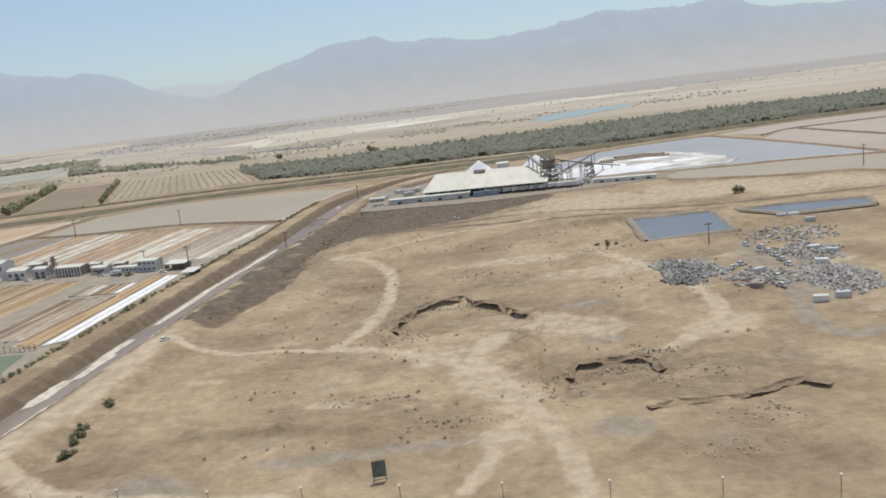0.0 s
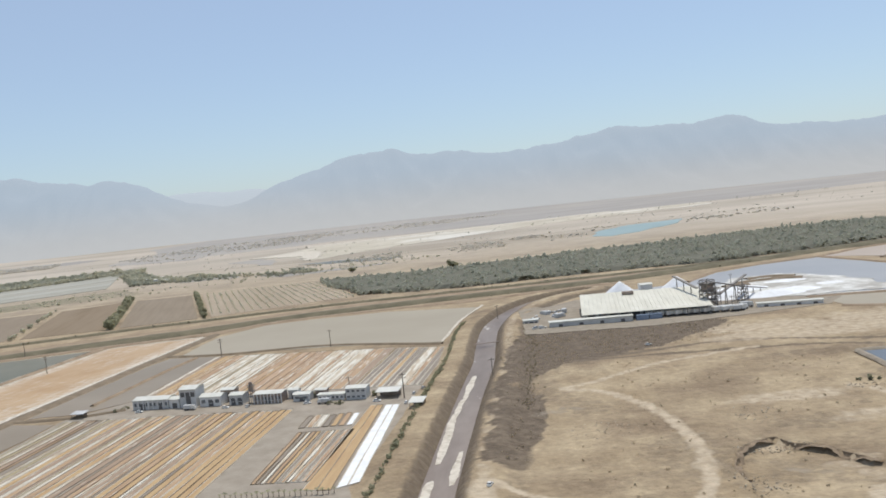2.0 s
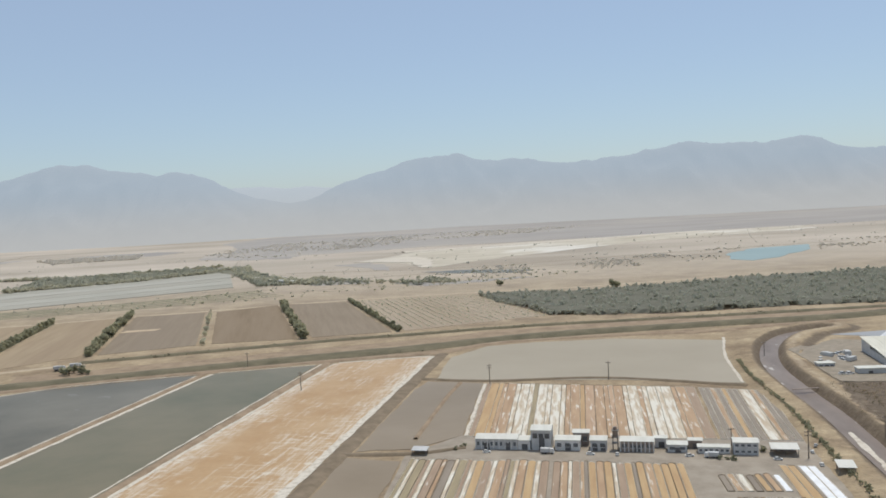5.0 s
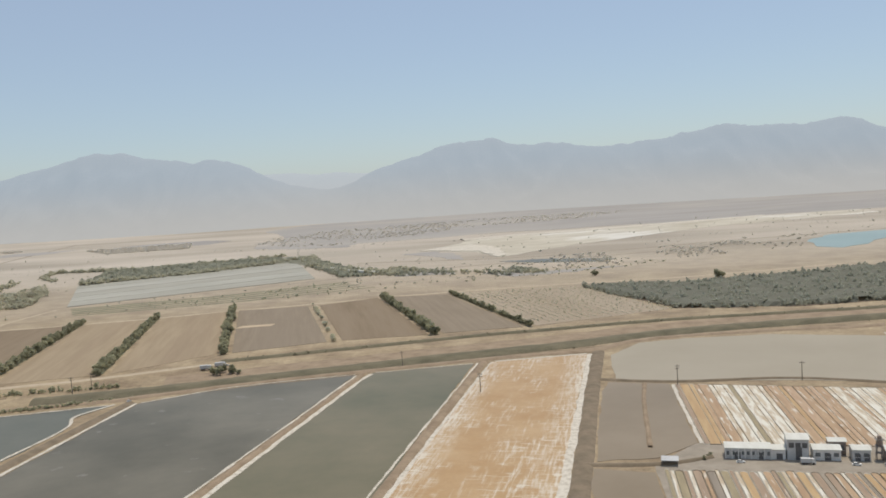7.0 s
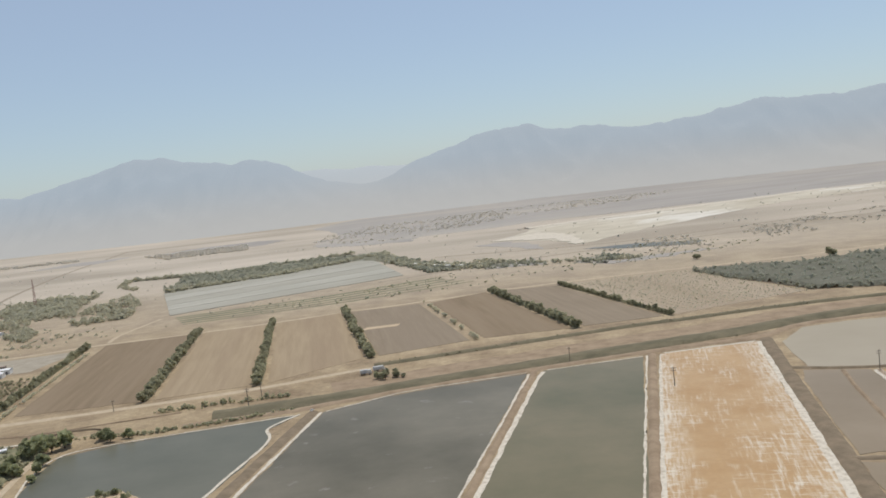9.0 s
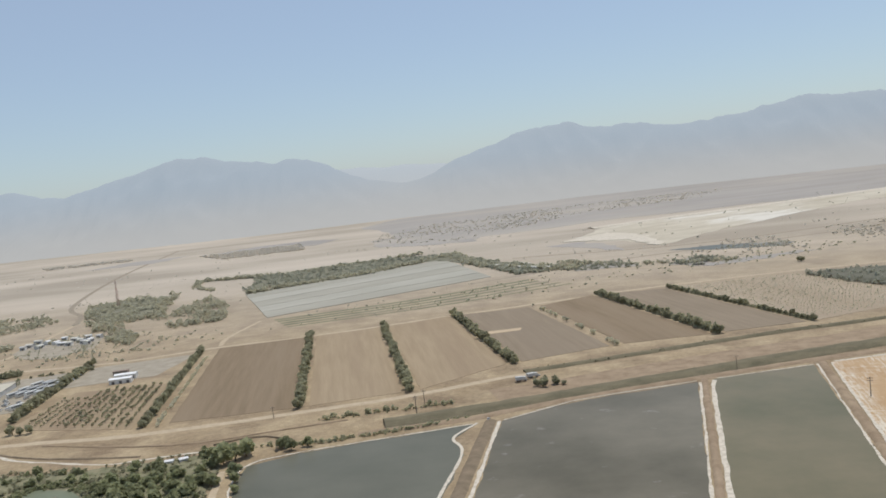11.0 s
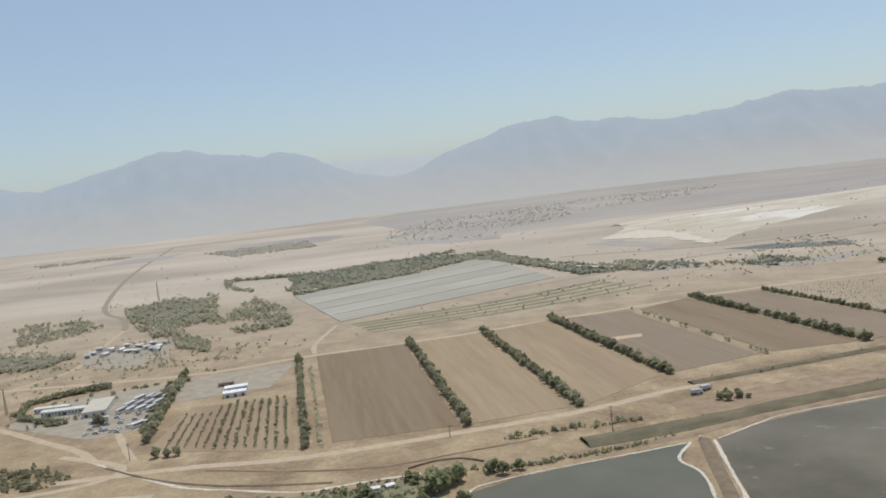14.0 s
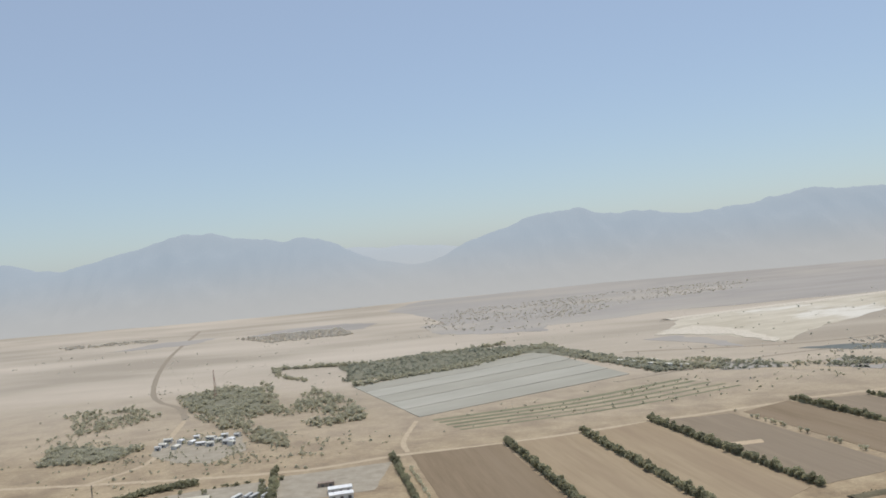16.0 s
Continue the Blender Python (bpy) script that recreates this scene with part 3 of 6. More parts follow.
def ribbon(name, pts, width, z, mat, label, category, kind="structure", height=0.0, edge=0.3, step=4.0, parent=None, seed=0.0, drape=True, end=None):
    """A strip of ground, or a bank with sloping sides, along a line."""
    line = along(pts, step)
    bm = bmesh.new()
    prev = None
    prof = ((-1, 0), (-0.55, 0.85), (0, 1), (0.55, 0.85), (1, 0)) if height else ((-1, 0), (0, 0.02), (1, 0))
    for i, p in enumerate(line):
        t = (line[min(i + 1, len(line) - 1)] - line[max(i - 1, 0)]).normalized()
        row = []
        for u, v in prof:
            w = (width + ((end or width) - width) * i / max(1, len(line) - 1)) / 2 * u + edge * (wob(p.x, p.y, 11, seed + u) + 0.6 * wob(p.x, p.y, 3.5, seed + 2 * u))
            x, y = p.x + t.y * w, p.y - t.x * w
            row.append(bm.verts.new((x, y, (land(x, y) if drape else 0) + z + height * v * (1 + 0.15 * wob(x, y, 7, seed)))))
        if prev:
            for k in range(len(row) - 1):
                bm.faces.new((prev[k], prev[k + 1], row[k + 1], row[k]))
        prev = row
    bmesh.ops.recalc_face_normals(bm, faces=bm.faces)
    ob = part(name, bm, mat, parent, smooth=True)
    if sum(f.normal.z for f in ob.data.polygons) < 0:
        ob.data.flip_normals()
    return tagged(ob, label, category, "", kind) if parent is None else ob

# ---- canal, dikes and roads ----
ribbon("canal_water_surface", [(p.x, p.y) for p in CANAL[::4]], 8.4, -1.25, W_CANAL, "shallow grey water in an earth canal with salt scum", "canal water", edge=0.1, drape=False)
for _k in range(14):
    _a, _n = 2 + 4 * _k + R.randrange(3), R.randrange(5, 12)
    _o, _w = R.choice((-2.6, -2.9, -2.2, 2.8, -1.4)), R.uniform(0.8, 1.6) * (1.5 if _k < 6 else 1.0)
    _run = [CANAL[i] for i in range(_a, min(_a + _n, len(CANAL) - 1))]
    _half = [0.15 + _w * math.sin(math.pi * (i + 0.5) / len(_run)) ** 0.6 * (1 + 0.5 * wob(_k * 3.1, i * 2.3, 1.5, 3)) for i in range(len(_run))]
    lot("salt_scum", [(p.x + _o - h, p.y) for p, h in zip(_run, _half)] + [(p.x + _o + h * 0.9, p.y + 0.8) for p, h in zip(reversed(_run), reversed(_half))],
        -1.22 + 0.004 * _k, CRUST, "white salt scum lying along the canal water", "salt crust", edge=0.45, step=0.9, seed=_k * 1.7)


def canal_offset(d, i0=0, i1=None, step=5):
    out = []
    for i in range(i0, i1 or len(CANAL), step):
        t = (CANAL[min(i + 1, len(CANAL) - 1)] - CANAL[max(i - 1, 0)]).normalized()
        out.append((CANAL[i].x + t.y * d, CANAL[i].y - t.x * d))
    return out



BANKSOIL = material("overgrown_bank", (0.125, 0.11, 0.068), (0.20, 0.17, 0.108), scale=0.15, rough=0.95, bump=0.6, bump_dist=0.4, grain=0.5, stretch=(0.5, 1, 1), turn=-16)
POND_ROAD = [(-640, 392), (-545, 408), (-480, 408), (-430, 417), (-417, 423), (-363, 443), (-315, 456), (-256, 471), (-203, 481), (-180, 498), (-150, 507), (-87, 511), (-54, 509), (-20, 519), (30, 528)]
ribbon("pond_road", POND_ROAD[2:], 6.5, 0.05, DIRT, "packed dirt road on the dike beside the ponds", "dirt road", height=0.7, edge=0.5)
BAND = [(-470, 420), (-416, 434), (-361, 451), (-281, 477), (-213, 496), (-150, 519), (-54, 533), (27, 540), (90, 558), (150, 579), (210, 599), (300, 619), (450, 643), (700, 690)]
ribbon("embankment", BAND, 15, 0.02, BANKSOIL, "long earth embankment overgrown with dry reeds", "embankment", height=1.9, edge=0.8)
DITCH = [(-405, 497), (-330, 519), (-255, 540), (-222, 546), (-147, 560), (-45, 566), (27, 571), (110, 580), (180, 594), (260, 624), (380, 645)]
ribbon("ditch_bank", DITCH, 7, 0.03, BANKSOIL, "low overgrown bank along a ditch", "embankment", height=1.0, edge=0.7)
ribbon("band_sand", [(x - 4, y + 20) for x, y in BAND[1:9]], 22, 0.03, DIRT, "bare brown strip between two earth banks", "ground strip", edge=1.6)
ribbon("field_road", [(-720, 430), (-660, 436), (-600, 436), (-523, 452), (-465, 467), (-420, 487), (-400, 492)], 6, 0.05, TRACK, "pale dirt road along the fields", "dirt road", edge=0.8)
ribbon("north_road", [(-1000, 655), (-865, 640), (-721, 634), (-644, 657), (-570, 669), (-479, 696), (-364, 730), (-300, 748), (-190, 764), (-90, 770), (60, 806)], 6, 0.06, TRACK, "pale dirt road north of the fields", "dirt road", edge=0.8)
ribbon("far_road", [(-869, 860), (-900, 930), (-975, 1050), (-1103, 1440), (-1240, 2000)], 6.5, 0.07, GREYDIRT, "straight grey track running out over the plain", "dirt road", edge=1.0, step=15)
ribbon("wash_crust", [(-715, 459), (-680, 432), (-650, 411), (-624, 402), (-594, 393), (-574, 396), (-542, 402)], 1.7, 0.06, CRUST, "thin salt-white stream bed in the sand", "stream bed", edge=0.9, step=2)
ribbon("wash_road", [(-800, 398), (-730, 400), (-690, 402), (-660, 401)], 9, 0.06, TRACK, "pale sandy track along the bird park", "dirt road", edge=1.0)

# ---- ponds ----
POND = [
    ("pond", [(-201, 411), (-195, 466), (-176, 494), (-150, 500), (-105, 500), (-52, 481), (-63, 438), (-72, 381), (-125, 398)], W_PALE, "pale grey evaporation pond with a crusted rim"),
    ("pond", [(-314, 450), (-264, 460), (-292, 275), (-311, 150), (-366, 150), (-343, 286)], W_GREEN, "olive-grey evaporation pond"),
    ("pond", [(-415, 410), (-392, 425), (-375, 433), (-322, 447), (-349, 286), (-372, 150), (-438, 150), (-424, 300)], W_BROWN, "brownish-grey evaporation pond with white salt edges"),
    ("pond", [(-426, 409), (-435, 390), (-429, 369), (-436, 304), (-448, 150), (-485, 150), (-500, 300), (-509, 320), (-519, 352), (-521, 375), (-502, 387)], W_BLUE, "dark blue-grey pond with a ragged shore"),
    ("pond", [(-209, 394), (-204, 410), (-179, 402), (-187, 321), (-203, 307), (-222, 306)], W_GREY, "grey settling pond beside the salt works"),
    ("pond", [(-224, 300), (-206, 294), (-217, 190), (-222, 150), (-243, 150)], W_GREY, "grey settling pond below the works road"),
    ("pond", [(-123, 197), (-98, 194), (-96, 177), (-101, 168), (-124, 173), (-130, 180)], W_TEAL, "small green pond with palms along its bank"),
    ("pond", [(65, 284), (92, 283), (88, 250), (63, 247)], W_SKY, "small square blue-grey pond in the sand"),
    ("pond", [(101, 281), (118, 282), (141, 278), (137, 267), (112, 266)], W_SKY, "narrow blue-grey pond in the sand"),
    ("pond", [(4, 484), (70, 494), (96, 528), (130, 545), (170, 555), (184, 492), (194, 436), (200, 388), (162, 398), (105, 405), (62, 446)], W_MAUVE, "wide grey-blue pond behind the salt factory"),
    ("pond", [(101, 400), (137, 393), (162, 391), (200, 380), (262, 370), (240, 318), (180, 330), (166, 344), (145, 349), (125, 358), (103, 371)], W_PALE, "pale brown brine pond"),
    ("pond", [(176, 558), (214, 582), (252, 594), (312, 601), (450, 618), (440, 580), (285, 556), (240, 549), (202, 527)], W_PINK, "pinkish brine pond"),
    ("pond", [(188, 502), (202, 522), (221, 541), (235, 455), (244, 386), (206, 386), (198, 438)], W_PINK, "pinkish brine pond"),
    ("pond", [(227, 545), (285, 551), (430, 574), (420, 380), (250, 386), (241, 455)], W_PINK, "pinkish brine pond"),
    ("pond", [(-621, 330), (-617, 352), (-609, 366), (-592, 362), (-576, 346), (-562, 318), (-590, 310)], W_TEAL, "green pond among trees"),
]
for _i, (_n, _p, _m, _l) in enumerate(POND):
    lot(_n, _p, 0.14, _m, _l, "pond", edge=1.0 if _i not in (7, 8) else 0.4, seed=_i)
lot("lake", [(98, 975), (120, 1060), (172, 1125), (250, 1150), (222, 1070), (152, 975), (114, 948)], 0.2, W_LAKE, "far turquoise lake on the pale plain", "lake", edge=8, step=20)

def brine_material():
    """Orange brine bed under a broken skin of white salt that has dried in a cross grain."""
    m = material("brine_bed_orange", (0.43, 0.262, 0.115), (0.50, 0.335, 0.175), scale=0.045, rough=0.4, grain=0.2, spec=0.14, detail=6)
    n, l = m.node_tree.nodes, m.node_tree.links
    bsdf = n["Principled BSDF"]
    col = bsdf.inputs["Base Color"].links[0].from_socket
    geo = n.new("ShaderNodeNewGeometry")
    rot = n.new("ShaderNodeMapping")
    rot.inputs["Rotation"].default_value = (0, 0, radians(9.0))
    l.new(geo.outputs["Position"], rot.inputs["Vector"])

    def skin(stretch, scale, lo, hi, detail=7):
        mp = n.new("ShaderNodeMapping")
        mp.inputs["Scale"].default_value = stretch
        l.new(rot.outputs["Vector"], mp.inputs["Vector"])
        t = n.new("ShaderNodeTexNoise")
        t.inputs["Scale"].default_value, t.inputs["Detail"].default_value, t.inputs["Roughness"].default_value = scale, detail, 0.65
        l.new(mp.outputs["Vector"], t.inputs["Vector"])
        r = n.new("ShaderNodeMapRange")
        r.inputs["From Min"].default_value, r.inputs["From Max"].default_value = lo, hi
        l.new(t.outputs["Fac"], r.inputs["Value"])
        return r.outputs["Result"]

    def calc(op, a, b):
        k = n.new("ShaderNodeMath")
        k.operation, k.use_clamp = op, True
        l.new(a, k.inputs[0])
        l.new(b, k.inputs[1])
        return k.outputs[0]

    both = calc("ADD", skin((1, 0.09, 1), 0.75, 0.50, 0.68), skin((0.22, 1, 1), 0.5, 0.54, 0.70))
    white = calc("MULTIPLY", both, skin((1, 0.5, 1), 0.06, 0.44, 0.60, 3))
    across = n.new("ShaderNodeSeparateXYZ")
    l.new(rot.outputs["Vector"], across.inputs[0])
    sides = []
    for lo, hi in ((-315, -325), (-289, -278)):
        r = n.new("ShaderNodeMapRange")
        r.inputs["From Min"].default_value, r.inputs["From Max"].default_value = lo, hi
        l.new(across.outputs["X"], r.inputs["Value"])
        sides.append(r.outputs["Result"])
    broken = calc("ADD", skin((1, 0.1, 1), 0.8, 0.44, 0.66), skin((0.3, 1, 1), 0.5, 0.52, 0.68))
    white = calc("ADD", white, calc("MULTIPLY", calc("ADD", *sides), broken))
    mix = n.new("ShaderNodeMix")
    mix.data_type = "RGBA"
    mix.inputs[7].default_value = (0.66, 0.58, 0.455, 1)
    l.new(white, mix.inputs[0])
    l.new(col, mix.inputs[6])
    l.new(mix.outputs[2], bsdf.inputs["Base Color"])
    return m


BRINE = brine_material()
# dikes between the ponds, each with white salt rims
DIKES = [
    ([(-259, 464), (-290, 276), (-310, 150)], 4.0, DIRT),
    ([(-318, 452), (-346, 286), (-369, 150)], 3.2, DIRT),
    ([(-420, 412), (-430, 304), (-443, 150)], 5.5, MUD),
    ([(-200, 476), (-214, 388), (-232, 268), (-252, 150)], 6.4, MUD),
    ([(-207, 415), (-176, 405), (-125, 401), (-73, 376)], 3.0, MUD),
    ([(-226, 303), (-203, 301), (-186, 306)], 2.6, MUD),
    ([(-189.5, 404), (-195.5, 371), (-203, 318)], 2.0, DIRT),
    ([(98, 402), (137, 396), (162, 394), (203, 384), (264, 372)], 3.0, DIRT),
    ([(100, 371), (125, 356), (145, 347), (166, 342), (182, 327), (240, 315)], 3.4, DIRT),
    ([(70, 498), (96, 532), (132, 549), (172, 558), (212, 585), (251, 598), (312, 604), (450, 621)], 3.0, DIRT),
    ([(172, 558), (186, 497), (196, 437), (203, 386)], 2.6, DIRT),
    ([(195, 522), (222, 545), (285, 553), (430, 577)], 2.4, MUD),
    ([(224, 544), (238, 455), (247, 386)], 2.4, MUD),
]
for _i, (_p, _w, _m) in enumerate(DIKES):
    ribbon("dike", _p, _w, 0.0, _m, "low earth dike between ponds", "dike", height=0.75, edge=0.3, seed=_i)
RIMS = [
    ([(-262, 462), (-293, 276), (-312, 150)], 0.9), ([(-314, 448), (-320, 420), (-343, 286), (-367, 150)], 2.0), ([(-321, 446), (-349, 286), (-373, 150)], 1.0),
    ([(-416, 410), (-425, 304), (-438, 150)], 1.5), ([(-414, 411), (-392, 426), (-375, 435), (-322, 449)], 1.0), ([(-426, 410), (-435, 391), (-430, 369), (-437, 304), (-449, 150)], 1.3),
    ([(-428, 409), (-502, 388), (-521, 376), (-520, 352), (-510, 322), (-500, 300)], 1.0), ([(-312, 451), (-264, 461)], 1.0),
    ([(-50, 489), (-64, 436), (-73, 382)], 1.3), ([(-205, 471), (-237, 268), (-257, 150)], (2.0, 4.0)), ([(-255, 462), (-261, 430), (-287, 278), (-307, 150)], (1.0, 2.4)),
    ([(-253, 464), (-206, 472)], 2.0), ([(-178.3, 400), (-186, 320)], 1.3), ([(105, 407), (137, 400), (162, 399), (200, 389)], 2.0),
]
for _i, (_p, _w) in enumerate(RIMS):
    _w, _end = _w if isinstance(_w, tuple) else (_w, None)
    ribbon("salt_rim", _p, _w, 0.20, CRUST, "white salt crust along a pond's edge", "salt crust", end=_end, edge=0.35 + min(_w, 2.5) * 0.16, step=1.8, seed=20 + _i, drape=False)
lot("brine_pan", [(-255, 463), (-206, 471), (-238, 268), (-257, 150), (-308, 150), (-287, 278)], 0.15, BRINE, "long orange-brown brine pan streaked with white salt", "salt pan", edge=0.8)

# ---- fields, leaning as the tree rows do ----
TREE_ROWS = [((-726, 629), (-695, 482)), ((-650, 654), (-602, 450)), ((-570, 670), (-522, 462)), ((-515, 681), (-465, 476)), ((-462, 704), (-411, 520)),
             ((-398, 710), (-350, 543)), ((-346, 741), (-289, 551)), ((-288, 738), (-231, 562))]


def soil(name, low, high, **kw):
    return material(name, low, high, scale=0.25, stretch=(1, 0.06, 1), turn=-ROWTURN, rough=0.95, bump=0.5, bump_dist=0.3, third_scale=0.02, **kw)


SOIL_DARK = soil("ploughed_brown", (0.205, 0.15, 0.093), (0.25, 0.187, 0.12), third=(0.26, 0.197, 0.13))
SOIL_TAN = soil("stubble_tan", (0.31, 0.235, 0.15), (0.37, 0.285, 0.185), third=(0.29, 0.215, 0.14))
SOIL_GREY = soil("ploughed_grey", (0.235, 0.185, 0.128), (0.28, 0.222, 0.158), third=(0.25, 0.197, 0.14))
SOIL_DOT = soil("orchard_soil", (0.36, 0.29, 0.21), (0.41, 0.33, 0.24), third=(0.34, 0.27, 0.19))


def field(i, mat, label, in0=5.0, in1=4.0, cut=2.0):
    (a, b), (c, d) = TREE_ROWS[i], TREE_ROWS[i + 1]
    a, b, c, d = (Vector(v) for v in (a, b, c, d))
    u, v = (b - a).normalized(), (d - c).normalized()
    r = Vector((-u.y, u.x)) if Vector((-u.y, u.x)).x > 0 else Vector((u.y, -u.x))
    pts = [a + r * in0 + u * cut, c - r * in1 + v * cut, d - r * in1 - v * 1.0, b + r * in0 - u * 1.0]
    lot("field", [(p.x, p.y) for p in pts], 0.10 + 0.01 * i, mat, label, "field", edge=0.5, seed=i)


field(1, SOIL_DARK, "ploughed dark brown field between tree rows", in0=13)
field(2, SOIL_TAN, "tan stubble field between tree rows")
field(3, SOIL_TAN, "tan stubble field between tree rows")
field(4, SOIL_GREY, "grey-brown ploughed field with a bare patch")
field(5, SOIL_DARK, "ploughed brown field between tree rows")
field(6, SOIL_GREY, "grey-brown ploughed field between tree rows")
lot("bare_patch", [(-432, 612), (-430, 622), (-407, 625), (-408, 616)], 0.2, DUNE, "bare pale patch in the ploughed field", "ground patch", edge=0.6, step=3)
lot("field", [(-284, 742), (-184, 748), (-136, 602), (-227, 564)], 0.1, SOIL_DOT, "dry orchard field dotted with small shrubs", "field", edge=1)
lot("field", [(-712, 560), (-652, 575), (-648, 640), (-720, 622)], 0.1, YARD, "grey gravel yard", "yard", edge=1)
lot("field", [(-692, 545), (-632, 548), (-607, 448), (-672, 462), (-689, 475)], 0.11, SOIL_TAN, "tan soil under rows of fruit trees", "field", edge=0.8)

# low banks round the two dug ponds of the lot
for _i, _p in enumerate(([(65, 285.5), (92.5, 284.5), (89.5, 249), (62, 245.8), (63, 262), (65, 285.5)], [(99.5, 282), (118, 283.5), (142.5, 279), (138, 265.8), (111, 264.8), (99.5, 282)])):
    for _a, _b in zip(_p, _p[1:]):
        ribbon("pond_bank", [_a, _b], 2.6, 0.0, GREYDIRT, "low grey bank of a dug pond", "earth bank", height=0.75, edge=0.35, step=2.5, seed=80 + _i, drape=False)

# ---- sandy lot and factory ground ----
lot("factory_yard", [(-36, 376), (-34, 440), (0, 470), (60, 440), (112, 396), (100, 380), (55, 372), (20, 368)], 0.16, GREYDIRT, "grey yard around the salt factory", "yard", edge=1.5, drape=True)
lot("salt_field", [(64, 446), (74, 464), (97, 494), (122, 494), (140, 462), (147, 421), (136, 405), (110, 408), (88, 414)], 0.35, SPREAD, "white salt spread out in the shallow pond", "salt", edge=5, step=4)
ribbon("perimeter_road", [(-90, 103), (-28, 98), (30, 87), (120, 70)], 9, 0.12, ROADDUST, "dusty grey perimeter road", "road", edge=0.2)
lot("works_yard", [(-188, 321), (-79, 300), (-74, 330), (-66, 368), (-62, 366), (-72, 300), (-84, 262), (-94, 200), (-90, 168), (-131, 170), (-132, 196), (-214, 184), (-205, 300)], 0.05, ROADDUST, "grey dusty yard of the salt works", "yard", edge=0.5)


# ---- salt pans ----
def pan_material(name, low, high, white=0.0):
    return material(name, low, high, scale=0.5, stretch=(1, 0.1, 1), turn=6.5, rough=0.6, grain=0.2, spec=0.4,
                    third=(0.69, 0.645, 0.54) if white else None, third_scale=0.7, third_at=(0.62 - white, 0.72 - white))


PAN_TAN = pan_material("pan_tan", (0.36, 0.225, 0.12), (0.46, 0.31, 0.175), 0.05)
PAN_ORANGE = pan_material("pan_orange", (0.41, 0.255, 0.115), (0.50, 0.34, 0.165))
PAN_PINK = pan_material("pan_pink", (0.39, 0.245, 0.14), (0.48, 0.33, 0.20), 0.06)
PAN_WHITE = pan_material("pan_white", (0.46, 0.35, 0.225), (0.56, 0.465, 0.33), 0.17)
PAN_GREY = pan_material("pan_grey", (0.225, 0.18, 0.13), (0.285, 0.232, 0.17))
PAN_OLIVE = pan_material("pan_olive", (0.27, 0.215, 0.12), (0.36, 0.285, 0.16))
PAN_BROWN = pan_material("pan_brown", (0.30, 0.205, 0.128), (0.37, 0.262, 0.17), 0.02)
PANS = {"b": (PAN_BROWN, "brown"), "t": (PAN_TAN, "tan"), "o": (PAN_ORANGE, "orange"), "p": (PAN_PINK, "pinkish"), "w": (PAN_WHITE, "whitish"), "g": (PAN_GREY, "grey"), "v": (PAN_OLIVE, "olive"), "s": (SALT, "white")}


def salt_pan(a0, a1, b0, b1, mat, colour, rim, group, rounded=False, rim_mat=None):
    """One bed between two corners of the far edge (a0, a1) and of the near edge (b0, b1), with a low rim."""
    a0, a1, b0, b1 = (Vector(v) for v in (a0, a1, b0, b1))
    thing = base("salt_pan", *((a0 + a1 + b0 + b1) / 4), 0)
    o = (a0 + a1 + b0 + b1) / 4
    pts = []
    if rounded:
        for k in range(7):
            s = k / 6
            bulge = math.sin(s * math.pi) * (a1 - a0).length * 0.45
            pts.append(a0.lerp(a1, s) + (a0 - b0).normalized() * (bulge - (a1 - a0).length * 0.45))
    else:
        pts += [a0, a1]
    n = 7
    pts += [a1.lerp(b1, k / n) + (Vector((wob(a1.x, k, 0.7), 0)) * 0.12 if 0 < k < n else Vector((0, 0))) for k in range(1 if not rounded else 0, n + 1)]
    pts += [b0.lerp(a0, k / n) + (Vector((wob(a0.x, k, 0.7), 0)) * 0.12 if 0 < k < n else Vector((0, 0))) for k in range(0, n)]
    bm = bmesh.new()
    up = [bm.verts.new((p.x - o.x, p.y - o.y, 0.16)) for p in pts]
    f = bm.faces.new(up)
    f.normal_update()
    if f.normal.z < 0:
        f.normal_flip()
    part("brine_bed", bm, mat, thing)
    bm = bmesh.new()
    ins, out, top = [], [], []
    for p in pts:
        q = p - o
        ins.append(bm.verts.new((q.x, q.y, 0.12)))
        top.append(bm.verts.new((q.x * (1 + 0.3 * rim / max(3, abs(q.x) + 3)) + (rim * 0.5 if q.x > 0 else -rim * 0.5), q.y * 1.004, 0.30)))
        out.append(bm.verts.new((q.x + (rim if q.x > 0 else -rim), q.y * 1.008, 0.06)))
    for k in range(len(pts)):
        j = (k + 1) % len(pts)
        bm.faces.new((ins[k], top[k], top[j], ins[j]))
        bm.faces.new((top[k], out[k], out[j], top[j]))
    bmesh.ops.recalc_face_normals(bm, faces=bm.faces)
    part("rim", bm, rim_mat or MUD, thing, "crusted low rim")
    return tagged(thing, f"long narrow {colour} salt pan with a low crusted rim", "salt pan", group)


def pan_row(a0, a1, b0, b1, code, rim, group, rounded=False, gap=0.12, white=0.42):
    widths = [2 if c.isupper() else 1 for c in code]
    total, at = sum(widths), 0
    a0, a1, b0, b1 = (Vector(v) for v in (a0, a1, b0, b1))
    for k, c in enumerate(code):
        w = widths[k]
        s, e = (at + gap * w) / total, (at + w - gap * w) / total
        at += w
        if c in "-_":
            continue
        mat, colour = PANS[c.lower()]
        dy = R.uniform(-1.0, 0.6) if rounded else 0
        up = Vector((0, dy))
        salt_pan(a0.lerp(a1, s) + up, a0.lerp(a1, e) + up, b0.lerp(b1, s), b0.lerp(b1, e), mat, colour, rim, group, rounded, CRUST if R.random() < white else (PAN_GREY if R.random() < 0.5 else MUD))


